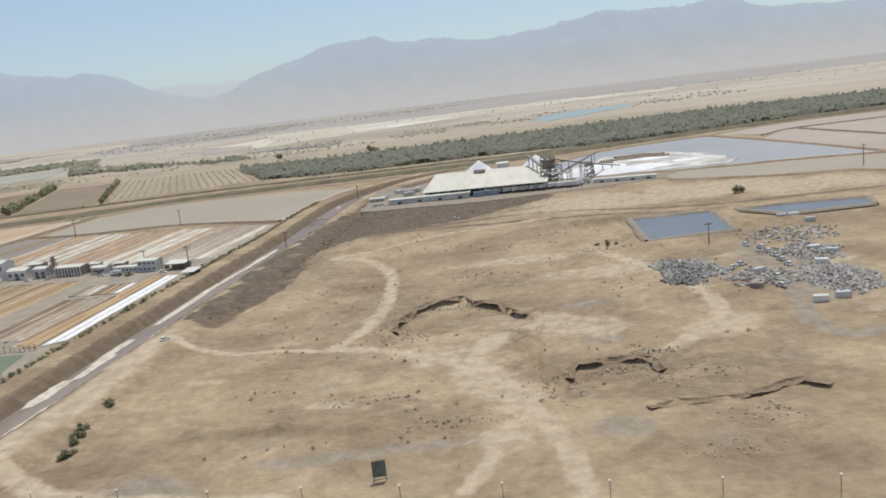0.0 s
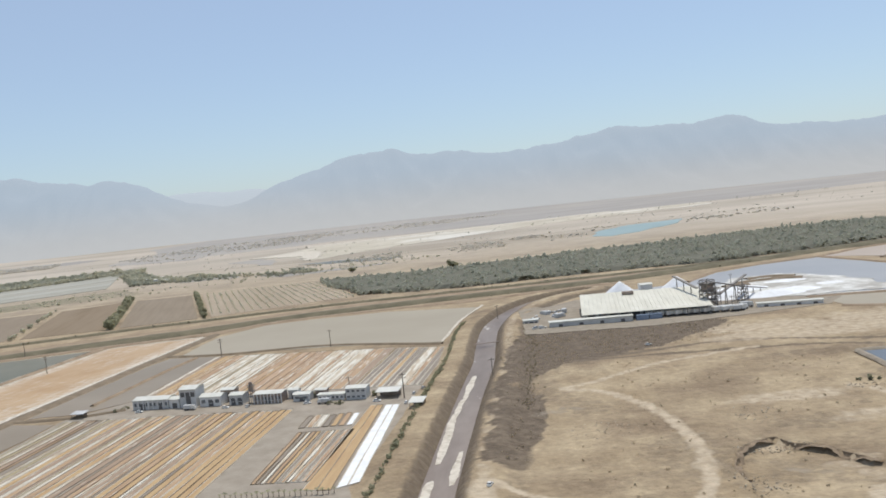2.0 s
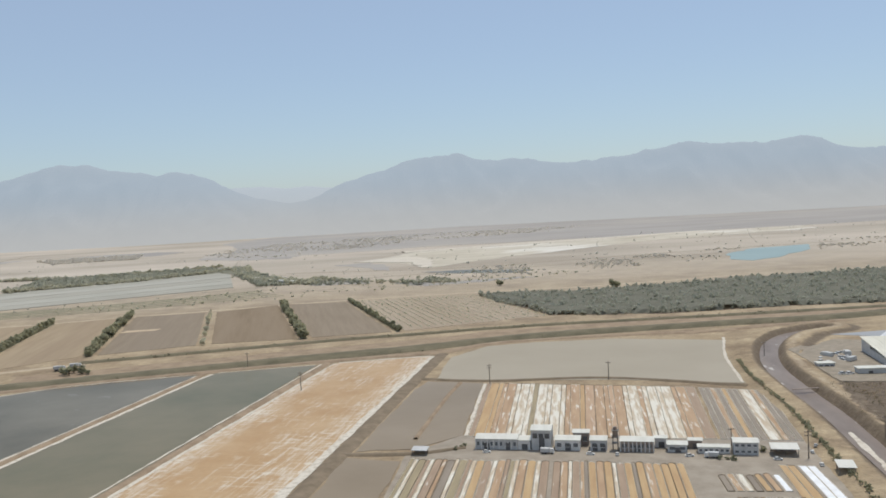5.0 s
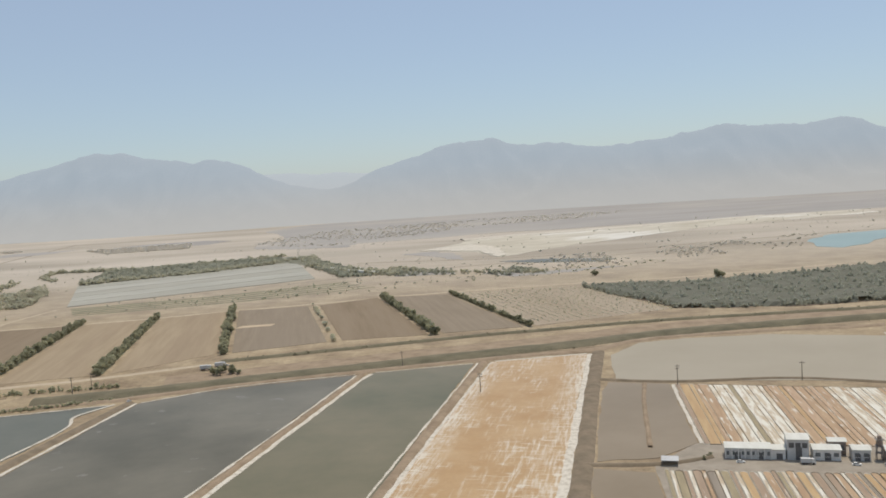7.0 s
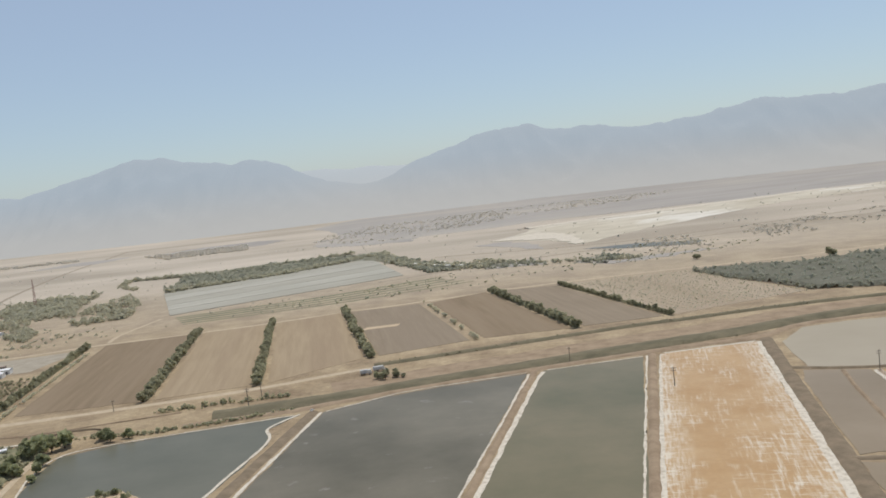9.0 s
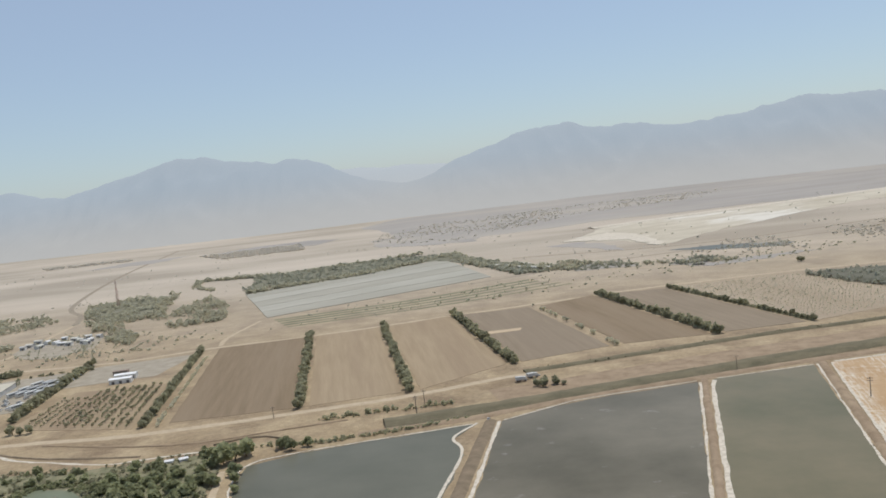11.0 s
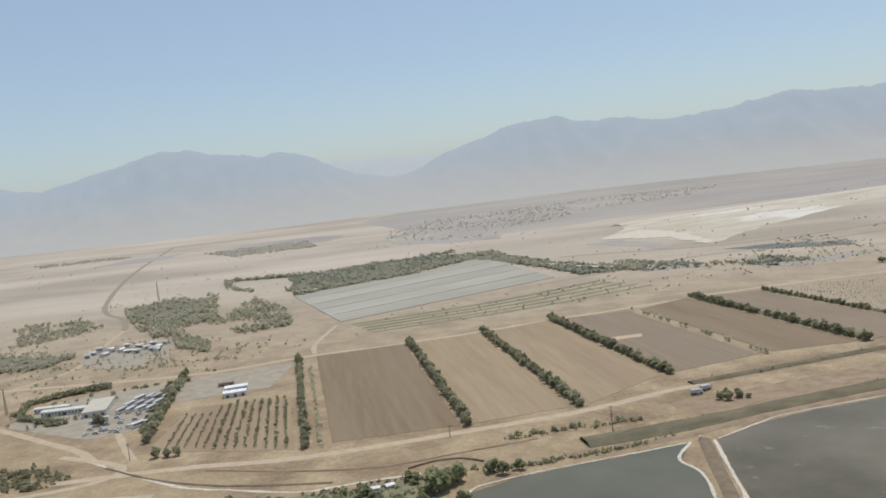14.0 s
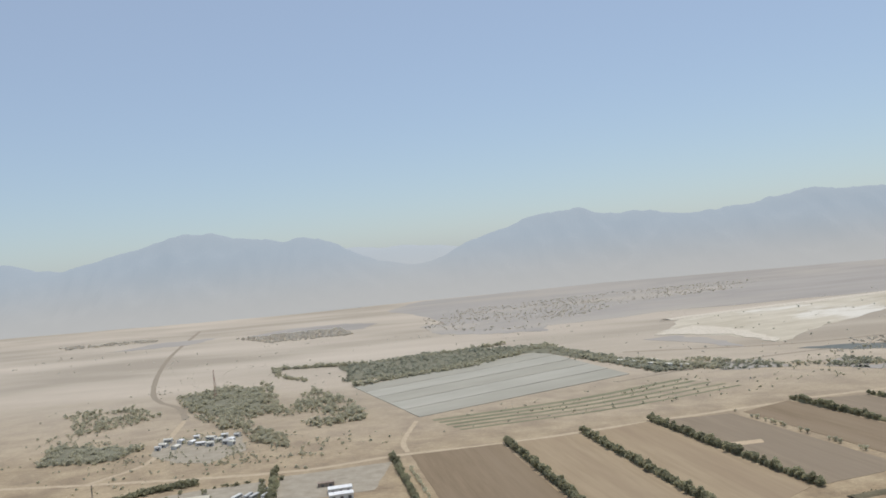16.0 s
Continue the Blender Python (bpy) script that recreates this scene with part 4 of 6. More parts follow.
pan_row((-177.5, 401), (-94, 377), (-185, 319), (-105, 304.5), "bOotTwWwvWwWwtToPTtpTwWtwWwWtTB", 0.25, "salt pans above the works", gap=0.03)
pan_row((-93, 376), (-69, 366), (-104, 304.3), (-79.5, 299), "ggtgoggWtgg", 0.32, "salt pans above the works", gap=0.1, white=1.0)
pan_row((-203, 296), (-160, 289), (-214, 190), (-172, 188), "vwVbwBtGwVbwOBwTbvwTOwB", 0.18, "salt pans below the works", True, 0.07)
pan_row((-159, 288.8), (-121.5, 281), (-171, 188), (-131, 200), "BTwBtgOTOwBOgOTOOOO", 0.18, "salt pans below the works", True, 0.07)
pan_row((-115, 252), (-98, 250), (-119, 209), (-104, 207), "tgwtogtwtgpt", 0.2, "salt pans below the works", False, 0.14)
pan_row((-115, 271), (-98, 269), (-116, 257), (-99, 255), "gtwgots", 0.3, "salt pans below the works", True, 0.2)
pan_row((-95.8, 276.5), (-91.6, 275.4), (-105, 201), (-98, 199.5), "oo", 0.2, "salt pans below the works", False, 0.02)
pan_row((-90.8, 275.3), (-86.2, 274.2), (-97, 200), (-91.6, 203), "ss", 0.3, "salt pans below the works", False, 0.04)

# low earth lines and side tracks between the wash and the fields
for _i, (_p, _w, _m, _h) in enumerate((
        ([(-700, 446), (-668, 424), (-640, 411), (-612, 404), (-580, 400)], 1.6, MUD, 0.5),
        ([(-645, 430), (-600, 418), (-560, 414), (-520, 424), (-490, 432)], 1.4, DIRT, 0.5),
        ([(-548, 408), (-538, 414), (-525, 415), (-515, 409)], 1.2, MUD, 0.8),
        ([(-735, 470), (-700, 452), (-690, 440), (-700, 425), (-740, 412)], 4.5, TRACK, 0),
        ([(-720, 505), (-700, 470), (-690, 455)], 4.0, TRACK, 0),
        ([(-830, 545), (-800, 530), (-760, 500), (-730, 478), (-712, 458)], 5.0, TRACK, 0),
        ([(-860, 640), (-838, 690), (-850, 760), (-869, 860)], 5.0, TRACK, 0),
        ([(-640, 664), (-646, 700), (-642, 770)], 4.0, TRACK, 0),
        ([(-352, 905), (-250, 860), (-140, 830)], 4.0, TRACK, 0),
        ([(-460, 880), (-300, 960), (-100, 1010), (150, 1090)], 5.0, GREYDIRT, 0),
        ([(-420, 1080), (-200, 1040), (60, 1120), (300, 1180)], 6.0, GREYDIRT, 0))):
    ribbon("earth_line" if _h else "side_track", _p, _w, 0.06 + 0.003 * _i, _m, "low bank of pushed-up earth" if _h else "faint dirt side track over the plain", "earth bank" if _h else "dirt road", height=_h, edge=0.5, step=4, seed=60 + _i)
lot("compound_yard", [(-806, 540), (-800, 590), (-768, 604), (-728, 614), (-706, 508), (-735, 498), (-775, 520)], 0.09, YARD, "grey trampled yard of the compound", "yard", edge=1.5)
lot("settlement_yard", [(-846, 716), (-858, 772), (-790, 772), (-768, 712), (-786, 676), (-812, 684)], 0.09, YARD, "grey yard of the desert settlement", "yard", edge=2.0)


# ---- plants ----
def leaf_cloud(rng, rx, rz, zc, n, size, lobes=5, lean=0.0):
    """Leaf sprays in an uneven crown of several lobes: vertices and quads."""
    cs = []
    for k in range(lobes):
        a = rng.uniform(0, math.tau)
        d = rng.uniform(0.15, 0.62) * rx
        cs.append((math.cos(a) * d, math.sin(a) * d, zc + rng.uniform(-0.5, 0.55) * rz, rng.uniform(0.42, 0.7)))
    verts, faces = [], []
    for i in range(n):
        cx, cy, cz, s = rng.choice(cs)
        u = Vector((rng.gauss(0, 1), rng.gauss(0, 1), rng.gauss(0, 1))).normalized() * rng.uniform(0.45, 1.06)
        c = Vector((cx + u.x * rx * s, cy + u.y * rx * s, max(0.12 * rz, cz + u.z * rz * s)))
        q = Euler((rng.uniform(-0.9, 0.9), rng.uniform(-0.9, 0.9), rng.uniform(0, 6.28))).to_matrix()
        w, h = size * rng.uniform(0.6, 1.3), size * rng.uniform(0.5, 1.0)
        b = len(verts)
        for dx, dy, dz in ((-w, -h * 0.4, 0), (0, -h, -0.3 * w), (w, 0.2 * h, 0), (0.1 * w, h, 0.35 * w)):
            verts.append(c + q @ Vector((dx, dy, dz)))
        faces.append((b, b + 1, b + 2, b + 3))
    return verts, faces


def plain_mesh(name, verts, faces, mat):
    me = bpy.data.meshes.new(name)
    me.from_pydata([tuple(v) for v in verts], [], faces)
    me.materials.append(mat)
    return me


def make_tree(name, seed, height, radius, mat, label, category, leaves=150, trunk=0.28, flat=0.75):
    rng = random.Random(seed)
    thing = new(name)
    bm = bmesh.new()
    th = height * trunk
    rod(bm, (0, 0, -0.3), (rng.uniform(-.1, .1), rng.uniform(-.1, .1), th), 0.05 * height, 0.032 * height)
    for k in range(4):
        a = k * 1.6 + rng.uniform(-.4, .4)
        rod(bm, (0, 0, th * 0.9), (math.cos(a) * radius * 0.55, math.sin(a) * radius * 0.55, height * rng.uniform(0.55, 0.8)), 0.022 * height, 0.006 * height, 4)
    part("trunk", bm, BARK, thing)
    rz = (height - th * 0.7) / 2
    v, f = leaf_cloud(rng, radius, rz, th * 0.7 + rz, leaves, radius * 0.30)
    crown = new("crown", plain_mesh("crown", v, f, mat))
    crown.parent = thing
    return tagged(thing, label, category)


def plant_at(protos, x, y, s, group, rng, z=None):
    ob = copy_thing(rng.choice(protos), pose(x, y, land(x, y) if z is None else z, 0, 0, rng.uniform(0, 360)) @ Matrix.Scale(s, 4))
    ob["group"] = group
    return ob


def prototypes(n, *args, **kw):
    out = []
    for k in range(n):
        a = list(args)
        a[1] += k
        out.append(make_tree(*a, **kw))
    return out


def retire(protos):
    """Take away the pattern trees once they have been copied."""
    for p in protos:
        for o in (*p.children_recursive, p):
            bpy.data.objects.remove(o)


def scatter(name, spots, mat, label, category, size=(0.8, 1.6), leaves=26, seed=1, flat=0.8, kinds=5, smoothz=True):
    """Very many shrubs or far trees as one uncountable mass. spots: x, y, scale."""
    rng = random.Random(seed)
    protos = []
    for k in range(kinds):
        v, f = leaf_cloud(rng, 1.0, flat, flat * 0.85, leaves, 0.40, 4)
        protos.append((np.array([tuple(p) for p in v]), np.array(f)))
    vs, fs, at = [], [], 0
    for x, y, s in spots:
        v, f = rng.choice(protos)
        a, k = rng.uniform(0, 6.28), s * rng.uniform(*size)
        c, sn = math.cos(a), math.sin(a)
        h = k * rng.uniform(0.8, 1.2)
        z0 = land(x, y) if smoothz else 0.0
        vs.append(np.c_[x + k * (v[:, 0] * c - v[:, 1] * sn), y + k * (v[:, 0] * sn + v[:, 1] * c), z0 + h * v[:, 2]])
        fs.append(f + at)
        at += len(v)
    me = bpy.data.meshes.new(name)
    me.from_pydata(np.concatenate(vs).tolist(), [], np.concatenate(fs).tolist())
    me.materials.append(mat)
    return tagged(new(name, me), label, category, kind="stuff")


def inside(x, y, poly):
    c = False
    for i in range(len(poly)):
        (x0, y0), (x1, y1) = poly[i], poly[i - 1]
        if (y0 > y) != (y1 > y) and x < (x1 - x0) * (y - y0) / (y1 - y0) + x0:
            c = not c
    return c


BARE = [[(88, 970), (112, 1075), (170, 1142), (262, 1165), (232, 1065), (156, 960), (114, 934)], [(-645, 770), (-735, 985), (-505, 1165), (-425, 905)], [(-360, 1222), (-280, 1310), (-230, 1180), (-245, 1050), (-280, 1160)]]


def spots_in(poly, n, rng, scale=(0.8, 1.4), clump=0.0, cl_scale=40):
    xs, ys = [p[0] for p in poly], [p[1] for p in poly]
    out = []
    tries = 0
    while len(out) < n and tries < n * 40:
        tries += 1
        x, y = rng.uniform(min(xs), max(xs)), rng.uniform(min(ys), max(ys))
        if inside(x, y, poly) and not any(inside(x, y, q) for q in BARE) and (not clump or wob(x, y, cl_scale, 2) > rng.uniform(-0.5, 0.3) + clump - 0.5):
            out.append((x, y, rng.uniform(*scale)))
    return out


def spots_on(line, n, width, rng, scale=(0.8, 1.4)):
    pts = along(line, 3)
    out = []
    for k in range(n):
        i = rng.randrange(len(pts) - 1)
        p = pts[i].lerp(pts[i + 1], rng.random())
        t = (pts[i + 1] - pts[i]).normalized()
        o = rng.gauss(0, 0.5) * width / 2
        out.append((p.x + t.y * o, p.y - t.x * o, rng.uniform(*scale)))
    return out


# windbreak rows
WIND = prototypes(5, "windbreak_tree", 100, 5.9, 3.1, LEAF_DRY, "dark olive windbreak tree in a dense field row", "tree", leaves=270, trunk=0.14)
THIN = prototypes(3, "windbreak_tree", 130, 3.4, 1.7, LEAF_HAZED, "low dusty tree in a gappy field row", "tree", leaves=110, trunk=0.2)
rng = random.Random(5)
for i, ((ax, ay), (bx, by)) in enumerate(TREE_ROWS):
    a, b = Vector((ax, ay)), Vector((bx, by))
    n = int((b - a).length / (5.6 if i != 5 else 5.4))
    for k in range(n + 1):
        s = k / n
        if i == 5 and wob(k * 1.7, 3, 4, 1) < -0.12:
            continue
        if i == 6 and 0.46 < s < 0.50 or i == 4 and 0.52 < s < 0.55 or i == 7 and 0.62 < s < 0.68:
            continue
        p = a.lerp(b, s) + Vector((rng.uniform(-.6, .6), rng.uniform(-.8, .8)))
        small = 0.75 if i == 7 else (0.85 if i == 1 else 1.0)
        plant_at(THIN if i == 5 else WIND, p.x, p.y, small * rng.uniform(0.7, 1.1), f"trees of windbreak row {'abcdefgh'[i]}", rng, 0.0)
ORCH = prototypes(3, "fruit_tree", 160, 2.6, 1.25, LEAF_DRY, "small dark green fruit tree in an orchard row", "fruit tree", leaves=80, trunk=0.25)
for c in range(13):
    u = c / 12
    top, bot = Vector((-690, 540)).lerp(Vector((-634, 545)), u), Vector((-679, 470)).lerp(Vector((-612, 452)), u)
    for k in range(20):
        if c < 4 and k < 4 or rng.random() < 0.06:
            continue
        p = top.lerp(bot, k / 19)
        plant_at(ORCH, p.x + rng.uniform(-.4, .4), p.y + rng.uniform(-.6, .6), rng.uniform(0.6, 1.15) * (0.8 if c < 5 else 1.05), "trees of the small orchard", rng, 0.1)
retire(ORCH)
# second thin line beside the first windbreak, and low trees by the yard
scatter("low_hedge", spots_on([(-637, 630), (-615, 540), (-594, 447)], 150, 2.0, rng, (0.5, 0.9)), LEAF_HAZED, "low haze-paled hedge beside the ploughed field", "hedge", seed=44)
for x, y, s in ((-678, 456, 0.9), (-673, 455, 0.75), (-668, 457, 0.8), (-739, 524, 1.2), (-743, 530, 0.9), (-394, 462, 0.8), (-398, 465, 0.7), (-389, 466, 0.75), (-395, 469, 0.7), (-385, 464, 0.5)):
    plant_at(WIND, x, y, s, "lone trees by the dirt roads", rng)

def canopy_mass(name, poly, step, z0, z1, mat, label, category):
    """A bumpy closed canopy that fills the gaps below the leaf sprays."""
    xs, ys = [p[0] for p in poly], [p[1] for p in poly]
    nx, ny = int((max(xs) - min(xs)) / step) + 2, int((max(ys) - min(ys)) / step) + 2
    idx, verts, faces = {}, [], []
    for j in range(ny):
        for i in range(nx):
            x = min(xs) + step * (i + 0.6 * wob(i * 3.1, j * 3.1, 2, 5))
            y = min(ys) + step * (j + 0.6 * wob(i * 3.1, j * 3.1, 2, 9))
            if inside(x, y, poly):
                edge = not all(inside(x + a * step, y + b * step, poly) for a, b in ((1, 0), (-1, 0), (0, 1), (0, -1)))
                n = 0.5 + 0.5 * wob(x, y, step * 2.2, 3) + 0.35 * wob(x, y, step * 1.1, 4)
                idx[i, j] = len(verts)
                verts.append((x, y, -0.1 if edge else z0 + (z1 - z0) * n))
    for (i, j), a in idx.items():
        q = [idx.get((i + 1, j)), idx.get((i + 1, j + 1)), idx.get((i, j + 1))]
        if None not in q:
            faces.append((a, *q))
    me = plain_mesh(name, verts, faces, mat)
    return tagged(new(name, me), label, category, kind="stuff")


for i, ((ax, ay), (bx, by)) in enumerate(TREE_ROWS):
    if i != 5:
        a, b = Vector((ax, ay)), Vector((bx, by))
        t, w = (b - a).normalized(), (2.3 if i != 7 else 1.6)
        o = Vector((-t.y, t.x)) * w
        canopy_mass("windbreak_hedge", [tuple(a + o), tuple(b + o), tuple(b - o), tuple(a - o)], 0.95, 0.9, 3.3 if i != 7 else 2.3, LEAF_DRY, "closed olive foliage at the foot of a windbreak row", "hedge")
PARKMASS = material("undergrowth_leaf", (0.175, 0.175, 0.10), (0.265, 0.24, 0.15), scale=0.25, rough=0.95, grain=0.5, detail=10)
# bird park with dense trees round a green pond
PARK = prototypes(4, "park_tree", 200, 6.5, 3.6, LEAF, "leafy green tree in the bird park", "tree", leaves=240, trunk=0.15)
PARK_POLY = [(-576, 330), (-580, 372), (-560, 388), (-541, 397), (-533, 376), (-522, 330), (-517, 305), (-560, 305)]
for x, y, s in spots_in(PARK_POLY, 100, rng, (0.45, 0.95)):
    plant_at(PARK, x, y, s, "trees of the bird park", rng)
for x, y, s in ((-533, 380, 1.3), (-529, 384, 1.2), (-536, 388, 1.1), (-526, 389, 1.2), (-523, 366, 0.9), (-520, 356, 0.7), (-516, 345, 0.6), (-511, 396, 0.9), (-507, 393, 0.8), (-500, 396, 0.7),
                (-611, 345, 0.8), (-607, 349, 0.75), (-604, 346, 0.6), (-484, 320, 0.3), (-478, 324, 0.42), (-472, 324, 0.4), (-467, 320, 0.36), (-461, 316, 0.22)):
    plant_at(PARK, x, y, s, "trees of the bird park", rng)
for x, y, s in spots_in([(-760, 330), (-750, 384), (-690, 388), (-640, 388), (-600, 385), (-582, 390), (-578, 366), (-610, 370), (-622, 350), (-640, 320)], 120, rng, (0.3, 0.7)):
    plant_at(PARK, x, y, s, "trees of the bird park", rng)
retire(PARK)
lot("park_ground", [(-760, 296), (-750, 386), (-690, 389), (-640, 388), (-600, 386), (-560, 394), (-541, 397), (-533, 374), (-516, 300)], 0.07, material("park_green_soil", (0.185, 0.182, 0.108), (0.29, 0.25, 0.165), scale=0.15, rough=0.95, grain=0.4), "green overgrown ground of the bird park", "ground", edge=2.5, step=5)
scatter("park_shrubs", spots_in([(-760, 300), (-750, 388), (-690, 391), (-640, 390), (-600, 388), (-560, 396), (-541, 399), (-533, 376), (-518, 305), (-556, 304), (-575, 342), (-592, 366), (-612, 370), (-626, 350), (-630, 300)], 3000, rng, (0.4, 1.1)),
        LEAF_DRY, "dense green shrubs and reeds filling the bird park", "shrubs", seed=3)
for _n, _poly in (("park_undergrowth", [(-574, 344), (-580, 372), (-562, 389), (-542, 397), (-534, 374), (-519, 303), (-560, 303)]), ("park_undergrowth", [(-640, 384), (-604, 384), (-582, 390), (-578, 368), (-594, 368), (-612, 372), (-628, 352), (-640, 330), (-700, 330), (-700, 380)])):
    canopy_mass(_n, _poly, 2.2, 0.2, 1.9, PARKMASS, "green-brown undergrowth of the bird park", "undergrowth")
scatter("reed_fringe", spots_on([(-621, 340), (-612, 366), (-592, 366), (-574, 348), (-566, 330)], 420, 7, rng, (0.5, 0.9)), LEAF, "bright green reeds round the park pond", "reeds", seed=4)
lot("park_path", [(-532, 371), (-529, 371), (-514, 308), (-518, 308)], 0.12, TRACK, "straight sandy path through the bird park", "path", edge=0.3)
lot("island", [(-613, 343), (-608, 352), (-600, 352), (-594, 355), (-598, 347), (-606, 342)], 0.35, DUNE, "sandy islet in the park pond", "islet", edge=0.8, step=2)
lot("island", [(-490, 316), (-482, 324), (-472, 328), (-460, 318), (-456, 313), (-470, 310)], 0.35, DUNE, "scrubby islet at the edge of the pond", "islet", edge=0.8, step=2)
scatter("islet_shrubs", spots_in([(-490, 316), (-482, 324), (-472, 328), (-462, 318), (-470, 311)], 60, rng, (0.5, 1.0)), LEAF_DRY, "low shrubs on the pond islet", "shrubs", seed=5)

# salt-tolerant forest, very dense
# Leaf colour raised to the paleness haze gives the distant forest.
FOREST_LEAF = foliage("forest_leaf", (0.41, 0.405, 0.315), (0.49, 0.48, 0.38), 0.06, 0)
FOREST_POLY = [(-180, 738), (-150, 742), (-93, 727), (-60, 738), (0, 752), (60, 776), (120, 780), (180, 798), (240, 806), (300, 815), (380, 806), (460, 815), (640, 850), (640, 705), (450, 665), (333, 648), (266, 638), (216, 614),
               (178, 604), (125, 591), (88, 592), (50, 596), (0, 594), (-43, 588), (-100, 594), (-132, 604), (-148, 650), (-165, 684)]
scatter("forest", spots_in(FOREST_POLY, 9500, rng, (1.0, 1.9)), FOREST_LEAF, "dense dark grey-green tamarisk forest on the plain", "forest", leaves=22, seed=6, flat=0.95)
# Darker copy of the leaf colour, set to the sprays' shaded brightness.
FOREST_MASS_SHADED = foliage("forest_mass_shaded", (0.29, 0.285, 0.22), (0.35, 0.34, 0.27), 0.06, 0)
canopy_mass("forest_canopy", FOREST_POLY, 4.0, 1.6, 3.6, FOREST_MASS_SHADED, "closed grey-green canopy of the tamarisk forest", "forest")
# Dark scrub soil laid as a sheet, standing in for tree shade.
lot("forest_floor", FOREST_POLY, 0.09, SCRUBLAND, "dark soil under the forest, with its shade painted in", "ground", edge=6, step=15)
for x, y, s in ((-160, 813, 1.1), (-66, 752, 1.25), (-62, 754, 1.1)):
    plant_at(WIND, x, y, s, "tall trees at the forest edge", rng)
retire(WIND + THIN)

# reeds and scrub along the banks
BANKREED = foliage("bank_reed", (0.19, 0.18, 0.115), (0.29, 0.26, 0.175), 0.12, 0)
scatter("embankment_reeds", spots_on(BAND, 6500, 11, rng, (0.3, 0.62)), BANKREED, "dry brown-green reeds along the embankment", "reeds", seed=7, leaves=18)
scatter("ditch_reeds", spots_on(DITCH[:7], 2600, 5, rng, (0.3, 0.6)), BANKREED, "dark reeds along the ditch", "reeds", seed=8, leaves=18)
scatter("shore_shrubs", spots_on([(-540, 402), (-500, 400), (-470, 406), (-430, 418)], 170, 4, rng, (0.5, 1.0)) + spots_on([(-506, 436), (-475, 441), (-440, 446)], 70, 6, rng, (0.6, 1.2))
        + spots_on([(-430, 424), (-400, 440), (-370, 449)], 60, 6, rng, (0.5, 0.9)), LEAF_DRY, "olive shrubs along the pond shore", "shrubs", seed=9)
TUFT = foliage("dry_tuft", (0.44, 0.355, 0.245), (0.54, 0.45, 0.32), 0.3, 0)
scatter("canal_shrubs", spots_on(canal_offset(18.5, 36, 98), 150, 9, rng, (0.12, 0.34)), TUFT, "dark shrubs below the canal bank", "shrubs", seed=10)
scatter("bank_hedge", spots_on(canal_offset(-14.5, 18, 92), 520, 1.6, rng, (0.3, 0.6)), LEAF_DRY, "thin green hedge on the works side of the canal", "hedge", seed=11)
scatter("near_shrubs", spots_on([(-60.2, 142), (-60, 136), (-58.5, 129.5), (-57.5, 127)], 26, 2.2, rng, (0.35, 0.75)) + [(51, 249, 0.8), (53.5, 249, 0.7), (48, 250, 0.6), (112, 317, 2.0), (114, 318, 1.7), (-60, 151, 0.7)],
        LEAF_DRY, "lone dark bushes on the sandy lot", "bushes", seed=12, leaves=60)
scatter("lot_tufts", spots_in([(-52, 200), (-40, 300), (30, 318), (110, 300), (108, 240), (60, 100), (-50, 108)], 330, rng, (0.06, 0.17), 0.6, 14), TUFT, "tiny dry tufts and clods all over the lot", "tufts", seed=33, leaves=10, flat=0.6)
scatter("lot_scrub", spots_in([(-40, 200), (-30, 300), (30, 310), (100, 250), (60, 150), (20, 120), (-40, 120)], 420, rng, (0.12, 0.4), 0.75, 18)
        + spots_in([(-40, 300), (-36, 382), (10, 366), (58, 376), (38, 332), (-20, 318)], 1300, rng, (0.1, 0.3), 0.5, 12), TUFT, "sparse dry scrub on the lot", "scrub", seed=13, leaves=16, flat=0.5)
scatter("dry_brush", spots_in([(-40, 381), (26, 376), (40, 360), (6, 324), (-20, 318), (-46, 288), (-52, 320), (-46, 360)], 500, rng, (0.1, 0.28), 0.6, 12) + spots_on(canal_offset(19, 48, 92), 260, 6, rng, (0.12, 0.36)),
        REED, "low brown brush on the waste ground by the canal", "brush", seed=51, leaves=18, flat=0.6)
# scrub of the plain behind the fields
for k, (n, lo, hi, poly) in enumerate(((330, 0.5, 1.3, [(-1050, 900), (-640, 700), (-330, 800), (-60, 880), (-60, 1080), (-330, 1000), (-640, 1010), (-760, 1240), (-1050, 1300)]),
                                      (380, 0.8, 1.9, [(-1400, 1300), (-600, 1290), (-380, 1000), (120, 1080), (640, 1260), (900, 1700), (300, 1750), (-500, 1450), (-1400, 1650)]))):
    # Painted haze: the farther of the two areas gets the paler leaves.
    scatter("valley_scrub", spots_in(poly, n, rng, (lo, hi), 0.72, 70), foliage("scrub_hazed" + "ab"[k], ((0.42, 0.40, 0.32), (0.56, 0.53, 0.46))[k], ((0.52, 0.49, 0.40), (0.64, 0.60, 0.52))[k], 0.05, 0),
            "sparse grey scrub scattered over the valley floor", "scrub", seed=40 + k, leaves=14, flat=0.4)
scatter("plain_scrub", spots_in([(-1000, 690), (-900, 830), (-700, 760), (-640, 720), (-420, 770), (-150, 850), (-60, 900), (-140, 1000), (-360, 900), (-560, 770), (-700, 640), (-860, 610), (-1000, 600)], 620, rng, (0.4, 1.3), 0.65, 50),
        LEAF_HAZED, "scattered haze-paled grey-green shrubs on the plain", "scrub", seed=14, flat=0.55)
NET_EDGE = [(-728, 985), (-700, 1010), (-612, 1065), (-530, 1160), (-505, 1180)]
